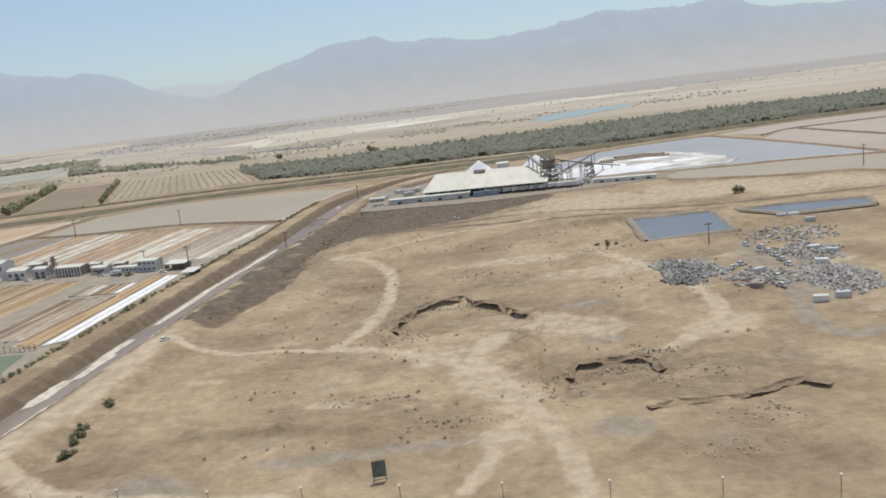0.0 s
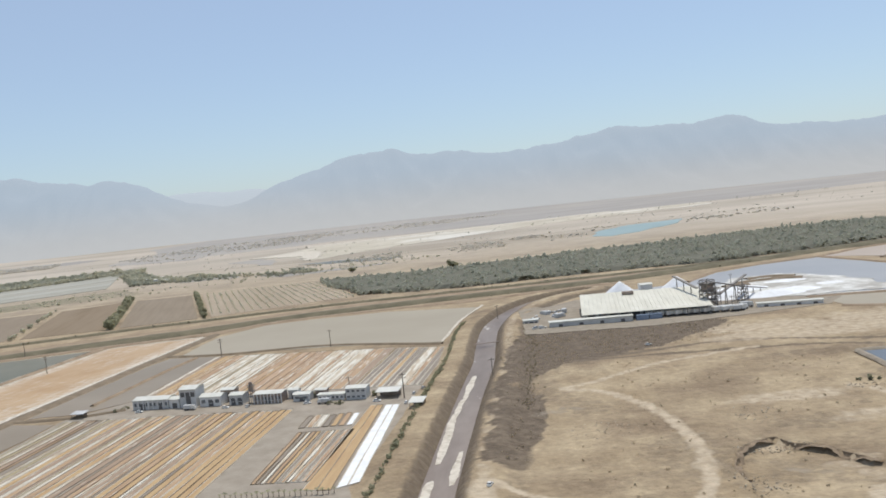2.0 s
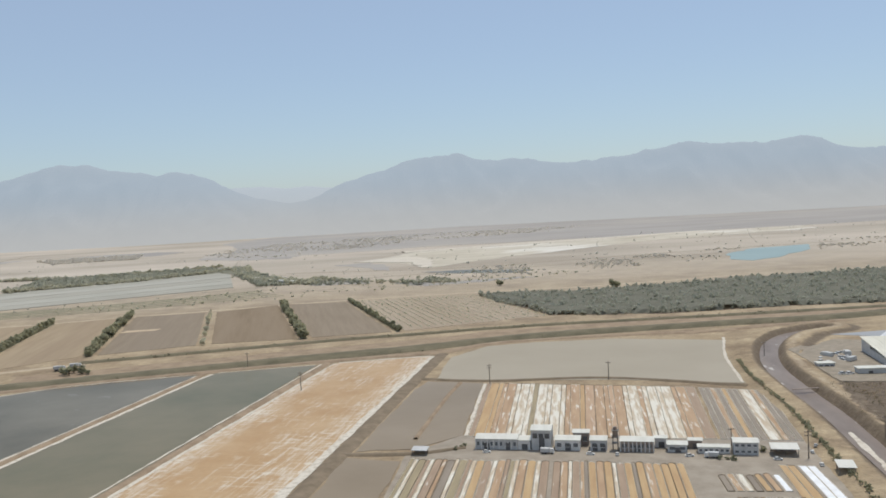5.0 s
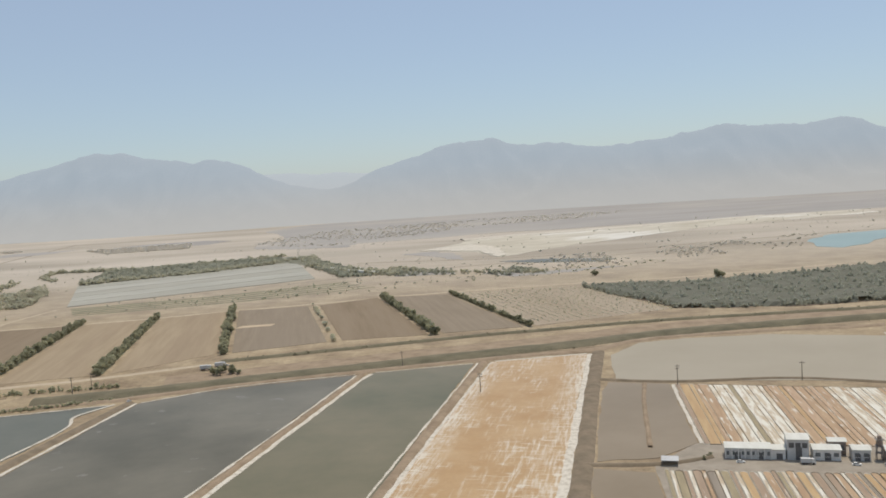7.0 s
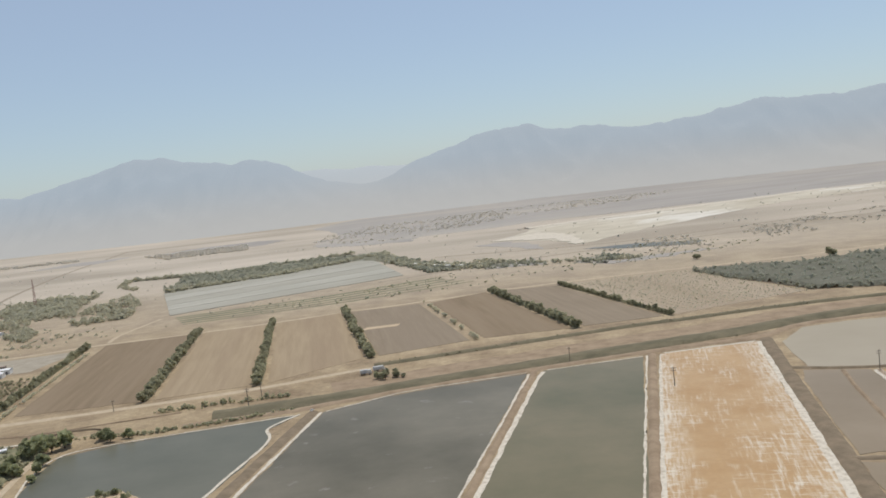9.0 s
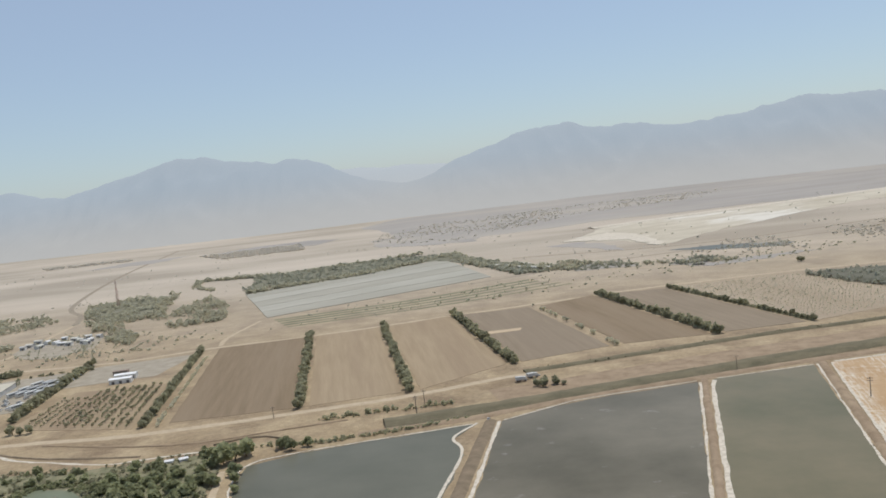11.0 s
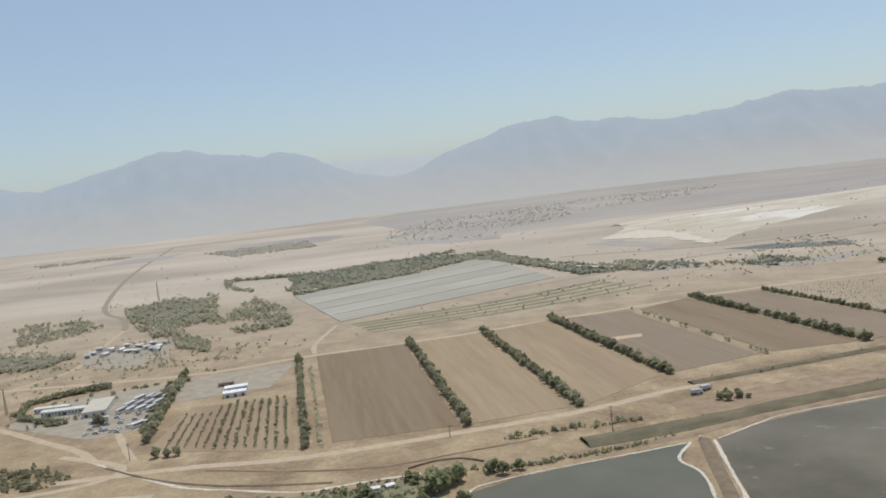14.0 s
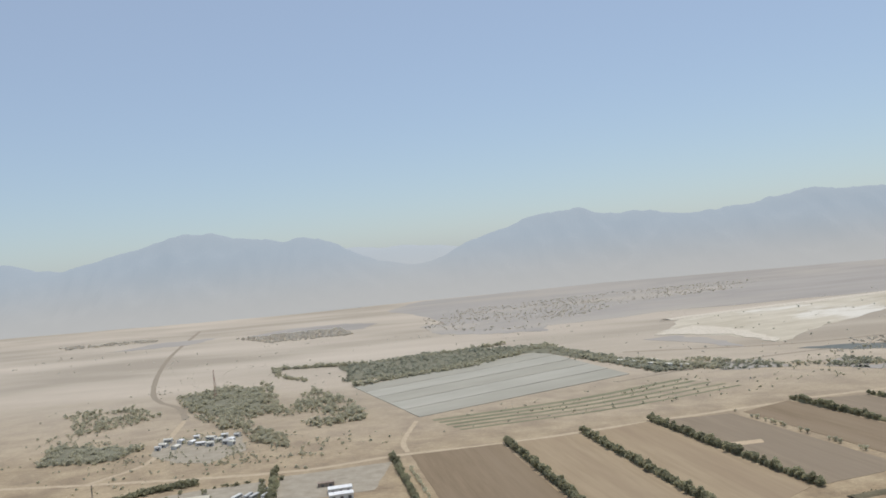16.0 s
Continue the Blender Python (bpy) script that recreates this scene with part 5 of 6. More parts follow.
scatter("hedge_trees", spots_on([(-860, 1180), (-775, 1170), (-700, 1165), (-610, 1220), (-555, 1265)], 420, 14, rng, (1.4, 2.6)) + spots_on(NET_EDGE, 520, 24, rng, (1.4, 2.6))
        + spots_on([(-515, 1210), (-480, 1110), (-440, 1010), (-385, 950), (-352, 915)], 520, 22, rng, (1.4, 2.6)) + spots_on([(-860, 1180), (-838, 1110), (-790, 1050)], 120, 10, rng, (1.3, 2.2))
        + spots_on([(-370, 990), (-320, 930), (-240, 880), (-200, 870)], 170, 20, rng, (1.2, 2.2)),
        LEAF_HAZED, "haze-paled tree belts round the net houses", "tree belt", seed=15)
scatter("grove_trees", spots_in([(-927, 991), (-897, 1040), (-834, 1050), (-778, 872), (-797, 848), (-786, 790), (-817, 800), (-869, 880)], 680, rng, (1.4, 2.9), 0.25, 30) + spots_in([(-800, 985), (-782, 1010), (-712, 890), (-686, 800), (-720, 772), (-755, 812), (-790, 860)], 380, rng, (1.2, 2.6), 0.6, 45)
        + spots_in([(-1026, 930), (-960, 960), (-900, 880), (-950, 815)], 260, rng, (1.2, 2.4), 0.6, 35) + spots_in([(-955, 776), (-862, 745), (-870, 705), (-930, 705)], 300, rng, (1.3, 2.3)) + spots_in([(-797, 800), (-748, 755), (-732, 705), (-773, 738)], 110, rng, (1.2, 2.3), 0.3, 20) + spots_in([(-862, 780), (-780, 785), (-770, 740), (-850, 730)], 46, rng, (0.6, 1.5), 0.3, 15)
        + spots_in([(-1000, 800), (-860, 690), (-730, 660), (-655, 700), (-720, 745), (-860, 720), (-960, 860)], 260, rng, (0.5, 1.4), 0.6, 22),
        LEAF_HAZED, "haze-paled grey-green groves round the settlement", "grove", seed=16)
# Canopy colour paled for haze, a step darker than the sprays.
GROVEMASS = foliage("grove_leaf", (0.36, 0.35, 0.265), (0.44, 0.425, 0.33), 0.05, 0)
for _poly in ([(-921, 985), (-892, 1030), (-840, 1035), (-800, 900), (-820, 850), (-868, 890)], [(-955, 776), (-862, 745), (-870, 705), (-930, 705)], [(-790, 790), (-755, 752), (-742, 722), (-768, 745)]):
    canopy_mass("grove_canopy", _poly, 4.0, 1.0, 3.2, GROVEMASS, "closed haze-paled canopy of a desert grove", "grove")
for _line, _w in ((NET_EDGE, 8), ([(-515, 1210), (-480, 1110), (-440, 1010), (-385, 950), (-352, 915)], 8), ([(-860, 1180), (-775, 1170), (-700, 1165), (-610, 1220), (-555, 1265)], 5)):
    canopy_mass("belt_canopy", [(x - _w * 0.7, y - _w) for x, y in _line] + [(x + _w * 0.7, y + _w) for x, y in reversed(_line)], 3.5, 1.0, 3.4, GROVEMASS, "closed haze-paled canopy of a tree belt", "tree belt")
# Tree-belt leaves, likewise paled for haze.
BELT_LEAF = foliage("belt_leaf", (0.40, 0.40, 0.31), (0.50, 0.49, 0.385), 0.05, 0)
BELT_POLY = [(-744, 1018), (-674, 1033), (-582, 1097), (-529, 1142), (-500, 1106), (-445, 992), (-415, 917), (-378, 915), (-432, 1045), (-490, 1150), (-530, 1212), (-590, 1222), (-657, 1222), (-720, 1184), (-772, 1150), (-748, 1080)]
scatter("belt_trees", spots_in(BELT_POLY, 1500, rng, (1.2, 2.4)), BELT_LEAF, "haze-paled tree plantation along the north of the net houses", "tree belt", seed=61)
canopy_mass("belt_canopy", BELT_POLY, 5.0, 0.8, 3.0, GROVEMASS, "closed haze-paled canopy of a tree belt", "tree belt")
# Brush nearly as pale as the ground: haze put into its colour.
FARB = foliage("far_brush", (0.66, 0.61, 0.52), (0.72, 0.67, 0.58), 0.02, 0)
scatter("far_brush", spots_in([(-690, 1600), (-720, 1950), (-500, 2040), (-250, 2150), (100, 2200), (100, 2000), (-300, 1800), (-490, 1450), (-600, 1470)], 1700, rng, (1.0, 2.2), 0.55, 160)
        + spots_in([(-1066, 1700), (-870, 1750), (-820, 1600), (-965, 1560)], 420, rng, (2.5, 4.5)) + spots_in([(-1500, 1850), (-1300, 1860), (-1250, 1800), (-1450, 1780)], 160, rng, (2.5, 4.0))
        + spots_in([(-250, 1000), (60, 1120), (400, 1250), (400, 1130), (60, 980), (-180, 880)], 500, rng, (1.0, 2.2), 0.7, 60), FARB, "low grey brush far out on the plain, paled as haze", "brush", seed=17, leaves=24, flat=0.3)
scatter("orchard_dots", [(-282 + 145 * u + 52 * v + rng.uniform(-.5, .5), 740 + 9 * u - 172 * v + 36 * u * v + rng.uniform(-.6, .6), rng.uniform(0.45, 0.8)) for u in np.linspace(0.02, 0.66, 19) for v in np.linspace(0.02, 0.97, 46)],
        LEAF_HAZED, "rows of small haze-paled shrubs in a dry orchard", "orchard shrubs", seed=18, leaves=14)
scatter("palm_plantation", spots_in([(-760, 452), (-735, 452), (-712, 436), (-722, 424), (-760, 420)], 150, rng, (0.9, 1.5)), LEAF_DRY, "young dark palms in a small plantation", "palms", seed=19)
scatter("compound_trees", spots_on([(-819, 587), (-803, 606), (-776, 620)], 170, 8, rng, (1.1, 2.1)) + spots_on([(-816, 580), (-811, 563), (-790, 546), (-765, 532)], 130, 7, rng, (1.0, 1.7))
        + spots_on([(-726, 600), (-714, 540), (-703, 495)], 60, 4, rng, (1.0, 1.6)) + spots_in([(-806, 540), (-800, 590), (-768, 604), (-745, 590), (-760, 540), (-775, 520)], 60, rng, (0.6, 1.3)) + spots_on([(-760, 606), (-735, 612), (-715, 616)], 26, 4, rng, (0.8, 1.4)), LEAF_DRY, "dark trees round the compound", "trees", seed=20)

# net houses and strips of crops
NET = material("net_house_sheet", (0.37, 0.355, 0.30), (0.43, 0.41, 0.35), scale=0.03, stretch=(0.3, 1, 1), turn=-34, rough=0.95, spec=0.05)
NET2 = material("net_house_sheet_dull", (0.345, 0.33, 0.275), (0.395, 0.375, 0.315), scale=0.03, stretch=(0.3, 1, 1), turn=-34, rough=0.95, spec=0.05)
CROP = material("crop_green", (0.17, 0.175, 0.10), (0.26, 0.24, 0.15), scale=0.06, stretch=(0.25, 1, 1), turn=-24, rough=0.9, grain=0.3)
_l, _r = (Vector((-640, 785)), Vector((-726, 978))), (Vector((-440, 920)), Vector((-512, 1150)))
for k in range(5):
    s0, s1 = k / 5 + 0.003, (k + 1) / 5 - 0.003
    q = [_l[0].lerp(_l[1], s0), _r[0].lerp(_r[1], s0), _r[0].lerp(_r[1], s1), _l[0].lerp(_l[1], s1)]
    lot("net_house", [(p.x, p.y) for p in q], 0.42 + 0.04 * (k % 2), NET if k % 2 else NET2, "long pale net house over crops", "net house", kind="", edge=0.5, group="net houses on the plain", step=20)
for k in range(5):
    a, b = Vector((-628 + 6 * k, 768 - 11 * k)), Vector((-402 + 10 * k, 868 - 13 * k))
    ribbon("crop_strip", [(a.x, a.y), ((a.x + b.x) / 2 + 6, (a.y + b.y) / 2 - 10), (b.x, b.y)], 8.0 - k * 0.9, 0.1 + 0.01 * k, CROP, "narrow green strip of crops", "crop strip", edge=0.8, step=6, seed=k)
QUARRY = material("quarry_ground", (0.44, 0.385, 0.29), (0.58, 0.525, 0.42), scale=0.02, rough=0.95, bump=0.3, grain=0.2, stretch=(0.4, 1, 1), turn=-25, third=(0.66, 0.62, 0.54), third_scale=0.012, third_at=(0.52, 0.6))
lot("quarry_floor", [(-356, 1222), (-300, 1330), (-275, 1420), (-180, 1470), (200, 1600), (420, 1640), (420, 1540), (100, 1400), (-120, 1200), (-243, 1062), (-275, 1160)], 0.12, QUARRY, "pale quarry ground with white spoil", "quarry ground", edge=12, step=25)
lot("quarry_spoil", [(-354, 1222), (-285, 1300), (-262, 1260), (-240, 1180), (-236, 1080), (-248, 1064), (-272, 1170)], 0.6, CRUST, "white spoil flat at the quarry", "spoil", edge=10, step=12)
ribbon("quarry_spoil_ridge", [(-300, 1400), (-180, 1450), (40, 1530), (240, 1610)], 26, 0.3, CRUST, "long pale spoil ridge far off", "spoil", height=1.6, edge=4, step=20)


# Stony scrub ground whose grey also paints in the haze over it.
HAMADA = material("stony_desert_hazed", (0.315, 0.29, 0.26), (0.39, 0.357, 0.318), scale=0.006, rough=0.95, stretch=(0.35, 1, 1), turn=-14, third=(0.42, 0.375, 0.315), third_scale=0.004, third_at=(0.5, 0.68))
lot("stony_plain", [(-590, 1440), (-430, 1480), (-284, 1545), (-94, 1560), (178, 1600), (430, 1660), (900, 1780), (1700, 1950), (3000, 2150), (3000, 2700), (900, 2700), (-300, 2600), (-760, 2420), (-820, 2150), (-700, 1850), (-660, 1620)], 0.1, HAMADA,
    "dark stony desert at the foot of the mountains, greyed as haze", "ground", edge=30, step=60)
for _p in ([(-1060, 1720), (-1000, 1850), (-880, 1870), (-800, 1800), (-820, 1700), (-940, 1690)], [(-660, 1480), (-700, 1640), (-560, 1700), (-470, 1590), (-485, 1390), (-590, 1420)], [(-1300, 1640), (-1240, 1760), (-1120, 1780), (-1150, 1660)],
           [(-376, 1185), (-330, 1200), (-290, 1110), (-288, 1045), (-310, 1085)], [(-357, 945), (-300, 950), (-290, 890), (-354, 900)], [(-265, 880), (-230, 922), (-214, 890), (-236, 850)], [(-250, 860), (-140, 892), (-120, 880), (-230, 842)]):
    lot("scrub_flat", _p, 0.13, HAMADA, "dark flat of low grey scrub on the plain", "ground patch", edge=14, step=14)
lot("pond", [(-245, 1003), (-194, 1006), (-118, 966), (-138, 938), (-200, 962)], 0.15, W_BLUE, "shallow grey-blue pond on the plain", "pond", edge=5, step=12)
scatter("plain_clump", spots_in([(-265, 880), (-230, 922), (-205, 892), (-236, 850)], 90, rng, (1.0, 2.2)) + spots_in([(-357, 945), (-300, 952), (-288, 888), (-354, 898)], 90, rng, (1.0, 2.0)), BELT_LEAF, "dark thicket of shrubs on the plain", "scrub", seed=71)

# ---- buildings ----
def building(name, x, y, turn, w, d, h, wall, roof, label, category="building", gable=0.0, windows=0, doors=0, columns=0, over=0.3, rows=1, group=""):
    """A house whose front looks to -y, with roof, openings and, where it has them, columns before it."""
    thing = base(name, x, y, 0, turn)
    bm = bmesh.new()
    box(bm, -w / 2, w / 2, 0, d, -0.3, h)
    part("wall", bm, wall, thing)
    bm = bmesh.new()
    if gable:
        pts = [(-over, h - 0.05), (d / 2, h + gable), (d + over, h - 0.05)]
        for sx in (0,):
            top = [[bm.verts.new((px, py, pz + 0.16)) for py, pz in pts] for px in (-w / 2 - over, w / 2 + over)]
            low = [[bm.verts.new((px, py, pz)) for py, pz in pts] for px in (-w / 2 - over, w / 2 + over)]
        for k in (0, 1):
            bm.faces.new((top[0][k], top[1][k], top[1][k + 1], top[0][k + 1]))
            bm.faces.new((low[0][k], low[0][k + 1], low[1][k + 1], low[1][k]))
            for e in (0, 1):
                bm.faces.new((top[e][k], top[e][k + 1], low[e][k + 1], low[e][k]))
        for k in (0, 2):
            bm.faces.new((top[0][k], low[0][k], low[1][k], top[1][k]))
        g = [bm.verts.new((px, py, pz - 0.01)) for px in (-w / 2, w / 2) for py, pz in ((0, h - 0.06), (d / 2, h + gable - 0.02), (d, h - 0.06))]
        bm.faces.new(g[:3])
        bm.faces.new(g[3:])
        bmesh.ops.recalc_face_normals(bm, faces=bm.faces)
    else:
        box(bm, -w / 2 - over, w / 2 + over, -over, d + over, h + 0.003, h + 0.22)
    part("roof", bm, roof, thing)
    for r in range(rows):
        z = h * (r + 0.36) / rows
        for k in range(windows):
            cx = -w / 2 + (k + 0.5) * w / windows
            win = bmesh.new()
            box(win, cx - w / windows * 0.28, cx + w / windows * 0.28, -0.05, 0.10, z, z + h / rows * 0.36)
            pane = part("window", win, GLASS, thing)
            fr = bmesh.new()
            box(fr, cx - w / windows * 0.31, cx + w / windows * 0.31, -0.10, 0.02, z - 0.12, z - 0.01)
            part("sill", fr, WALLWHITE, pane)
    for k in range(doors):
        cx = -w / 2 + (k + 0.5) * w / doors + 0.2
        db = bmesh.new()
        box(db, cx - min(0.9, w / doors * 0.3), cx + min(0.9, w / doors * 0.3), -0.06, 0.1, 0, h * 0.62)
        part("door", db, DARK, thing)
    for k in range(columns):
        cb = bmesh.new()
        cx = -w / 2 + k * w / max(1, columns - 1)
        box(cb, cx - 0.16, cx + 0.16, -0.24, -0.06, 0, h - 0.1, 0.03)
        part("column", cb, WALLWHITE, thing)
    return tagged(thing, label, category, group)


def open_shed(x, y, turn, w, d, h, roof, label, dark=True, group=""):
    thing = base("open_shed", x, y, 0, turn)
    n = max(2, int(w / 2.5) + 1)
    for k in range(n):
        for py in (0.1, d - 0.1):
            b = bmesh.new()
            cx = -w / 2 + 0.1 + k * (w - 0.2) / (n - 1)
            rod(b, (cx, py, -0.2), (cx, py, h), 0.08)
            part("post", b, STEEL, thing)
    b = bmesh.new()
    vs = [bm_v for bm_v in ((-w / 2 - .3, -.4, h), (w / 2 + .3, -.4, h), (w / 2 + .3, d + .4, h + .45), (-w / 2 - .3, d + .4, h + .45))]
    up = [b.verts.new((p[0], p[1], p[2] + .15)) for p in vs]
    lo = [b.verts.new(p) for p in vs]
    b.faces.new(up)
    b.faces.new(lo[::-1])
    for k in range(4):
        b.faces.new((up[k], lo[k], lo[(k + 1) % 4], up[(k + 1) % 4]))
    part("roof", b, roof, thing)
    b = bmesh.new()
    box(b, -w / 2 + .2, w / 2 - .2, d - .3, d - .15, 0, h * .95)
    part("back_wall", b, WALLBROWN, thing)
    return tagged(thing, label, "shed", group)


T = -11.5
building("salt_works_hall", -175.8, 303, T, 13.4, 6, 3.4, WALLBLUE, ROOFWHITE, "long blue-grey salt works hall with a pale sheet roof", gable=0.7, windows=9, doors=2, columns=8)
building("works_annex", -167.0, 301.4, T, 4.0, 5, 3.1, WALLWHITE, ROOFWHITE, "low whitewashed annex of the salt works", gable=0.5, doors=1)
building("works_tower_house", -161.6, 300.2, T, 6.2, 6.5, 6.4, WALLBLUE, ROOFWHITE, "tall grey salt works house with dark marks on its front", gable=0.8, doors=1)
building("works_annex", -153.5, 298.8, T, 7.8, 5.5, 3.3, WALLWHITE, ROOFWHITE, "low whitewashed annex of the salt works", gable=0.7, windows=3, doors=1)
building("works_shed", -144.0, 297.0, T, 5.0, 5, 3.4, WALLBLUE, ROOFWHITE, "small grey shed of the salt works", gable=0.5, doors=2, windows=2)
building("salt_works_hall", -132.5, 294.5, T, 10, 5.5, 3.3, WALLBROWN, ROOFWHITE, "brown salt works hall with pale columns", gable=0.4, columns=9, windows=4, doors=1)
building("works_shed", -120.6, 292.4, T, 5.8, 4, 2.4, WALLBLUE, ROOFWHITE, "small grey shed of the salt works", gable=0.4, windows=2, doors=1)
building("long_low_wall_house", -110.2, 289.8, T, 9.2, 3, 1.9, WALLWHITE, ROOFWHITE, "long low whitewashed storehouse", windows=6)
building("two_storey_house", -101.4, 287.2, T, 7.0, 5, 3.8, WALLBLUE, ROOFWHITE, "two-storey pale blue office house", rows=2, windows=4, gable=0.4)
open_shed(-90.8, 284.4, T, 7.4, 4.5, 2.2, ROOFWHITE, "open shed with a pale flat roof")
open_shed(-80.6, 266, T, 4.2, 5, 2.2, ROOFWHITE, "open shed with a pale flat roof")
open_shed(-200.5, 299.5, T, 4.6, 2.6, 1.7, WALLBLUE, "small dark pump shelter beside the ponds")
# three dark painted marks high on the tower house front
for k in range(3):
    b = bmesh.new()
    box(b, -0.75, 0.75, -0.03, 0.0, -0.8, 0.8)
    mk = part("painted_mark", b, DARK)
    mk.matrix_basis = pose(-161.6, 300.2, 0, 0, 0, T) @ pose(-1.9 + 1.9 * k, -0.015, 4.6)
    tagged(mk, "dark painted mark on the works tower house", "painted mark", "marks on the tower house")
building("pump_house", -148.6, 303.5, T, 5.0, 4, 4.2, WALLBROWN, ROOFWHITE, "brown pump house behind the works sheds", gable=0.5, windows=2)
building("store_shed", -114.4, 295.5, T, 4.0, 3.0, 2.6, WALLBROWN, ROOFWHITE, "small brown store shed of the works", gable=0.4, doors=1)
building("store_shed", -124.4, 298, T, 3.6, 3.0, 3.0, WALLWHITE, ROOFWHITE, "small white store shed of the works", gable=0.4, doors=1)
scatter("works_shrubs", [(-187.5, 306, 1.2), (-186, 308, 1.0), (-189, 304, 0.9), (-108, 283.5, 1.0), (-106.5, 283, 0.8), (-110, 284, 0.7), (-95.5, 290, 0.9), (-117, 297, 0.9), (-88, 291, 0.8)], LEAF_DRY, "low bushes between the works buildings", "bushes", seed=51, leaves=40)
# works chimney stack with ladder platform
stack = base("process_tower", -138.6, 297.6, 0, T)
for k in range(4):
    b = bmesh.new()
    sx, sy = (-1, 1)[k % 2] * 0.8, (-1, 1)[k // 2] * 0.8
    rod(b, (sx, sy, -0.2), (sx * 0.8, sy * 0.8, 6.4), 0.12)
    part("leg", b, STEEL, stack)
for z in (2.2, 4.2, 6.2):
    b = bmesh.new()
    box(b, -1.1, 1.1, -1.1, 1.1, z, z + 0.18)
    part("platform", b, STEEL, stack)
b = bmesh.new()
rod(b, (0, 0, 4.3), (0, 0, 7.4), 0.7, 0.6, 10)
part("hopper", b, WALLBROWN, stack)
tagged(stack, "rusty process tower between the works sheds", "tower")


# ---- salt factory ----
factory = base("salt_factory", -8, 392, 0, math.degrees(math.atan2(-8, 56)))
b = bmesh.new()
box(b, 0, 57, 2.5, 42, -0.3, 3.8)
part("wall", b, WALLBLUE, factory, "grey-blue sheet wall")
for k in range(29):
    b = bmesh.new()
    x0, x1 = -0.6 + 2 * k, -0.6 + 2 * k + 1.93
    p = [(x0, -0.8, 3.7), (x1, -0.8, 3.7), (x1, 42.8, 7.2), (x0, 42.8, 7.2)]
    up = [b.verts.new((q[0], q[1], q[2] + 0.24)) for q in p]
    lo = [b.verts.new(q) for q in p]
    b.faces.new(up)
    b.faces.new(lo[::-1])
    for i in range(4):
        b.faces.new((up[i], lo[i], lo[(i + 1) % 4], up[(i + 1) % 4]))
    part("roof_sheet", b, ROOFCREAM, factory)
b = bmesh.new()
box(b, 0, 57, 30, 42, 3.8, 6.2)
part("upper_wall", b, WALLBLUE, factory)
# Dark slabs stand in for the shade inside the open bays.
for k in range(11):
    b = bmesh.new()
    box(b, 2 + k * 5, 5.6 + k * 5, 2.35, 2.6, 0.1, 3.2)
    part("bay_opening", b, DARK, factory, "dark loading bay")
    b = bmesh.new()
    rod(b, (1.2 + k * 5, -0.3, -0.2), (1.2 + k * 5, -0.3, 3.8), 0.18)
    part("post", b, STEEL, factory)
b = bmesh.new()
box(b, 20, 25.5, 34, 37, 7.0, 8.4)
part("roof_housing", b, WALLBROWN, factory, "rusty roof housing")
tagged(factory, "wide salt factory hall with a pale corrugated roof", "factory")
silo = building("conveyor_house", 32, 437, 0, 6, 6, 9, WALLWHITE, ROOFWHITE, "white conveyor head house beside the salt heap", gable=0.5, windows=1)


def salt_heap(x, y, rx, ry, h, seed, label="steep white mound of loose salt"):
    b = bmesh.new()
    n, m = 28, 9
    rings = []
    for j in range(m + 1):
        s = j / m
        ring = []
        for k in range(n):
            a = k * math.tau / n
            r = (1 - s) ** 0.95 * (1 + 0.12 * noise.noise(Vector((math.cos(a) * 1.5, math.sin(a) * 1.5, seed))) + 0.06 * noise.noise(Vector((math.cos(a) * 4, math.sin(a) * 4, seed + s * 3))))
            ring.append(b.verts.new((rx * r * math.cos(a), ry * r * math.sin(a), -0.2 + h * s)))
        rings.append(ring)
    for j in range(m):
        for k in range(n):
            b.faces.new((rings[j][k], rings[j][(k + 1) % n], rings[j + 1][(k + 1) % n], rings[j + 1][k]))
    bmesh.ops.remove_doubles(b, verts=b.verts, dist=0.01)
    bmesh.ops.recalc_face_normals(b, faces=b.faces)
    ob = part("salt_mound", b, SALT, smooth=True)
    ob.location = (x, y, 0)
    return tagged(ob, label, "salt mound", "salt mounds at the factory")


for a in ((20, 444, 15, 11, 11.5, 1), (50, 446, 15, 12, 11, 2), (70, 424, 16, 9, 4.0, 3), (88, 420, 20, 9, 3.0, 4), (104, 428, 16, 10, 2.2, 5), (84, 448, 18, 12, 2.4, 6), (112, 462, 18, 8, 1.4, 7), (126, 440, 13, 8, 1.2, 8)):
    salt_heap(*a)
for k, p in enumerate(([(88, 470), (110, 474), (124, 468)], [(98, 482), (112, 485), (124, 478)], [(78, 460), (92, 462)])):
    ribbon("mud_bank", p, 6, 0.36, MUD, "grey mud bank in the spread salt", "mud bank", height=0.8, edge=1.2, step=3, seed=k)


def lattice_tower(name, x, y, w, h, taper, mat, label, category="tower", levels=6):
    thing = base(name, x, y, 0, R.uniform(0, 30))

    def corner(k, z):
        s = w / 2 * (1 - taper * z / h)
        return ((-1, 1, 1, -1)[k] * s, (-1, -1, 1, 1)[k] * s, z)
    r = max(0.07, w * 0.03)
    for k in range(4):
        b = bmesh.new()
        rod(b, corner(k, -0.3), corner(k, h), r * 1.5)
        part("leg", b, mat, thing)
    for i in range(levels):
        z0, z1 = h * i / levels, h * (i + 1) / levels
        for k in range(4):
            b = bmesh.new()
            rod(b, corner(k, z0), corner((k + 1) % 4, z1), r, n=4)
            part("brace", b, mat, thing)
            b = bmesh.new()
            rod(b, corner(k, z1), corner((k + 1) % 4, z1), r, n=4)
            part("crosspiece", b, mat, thing)
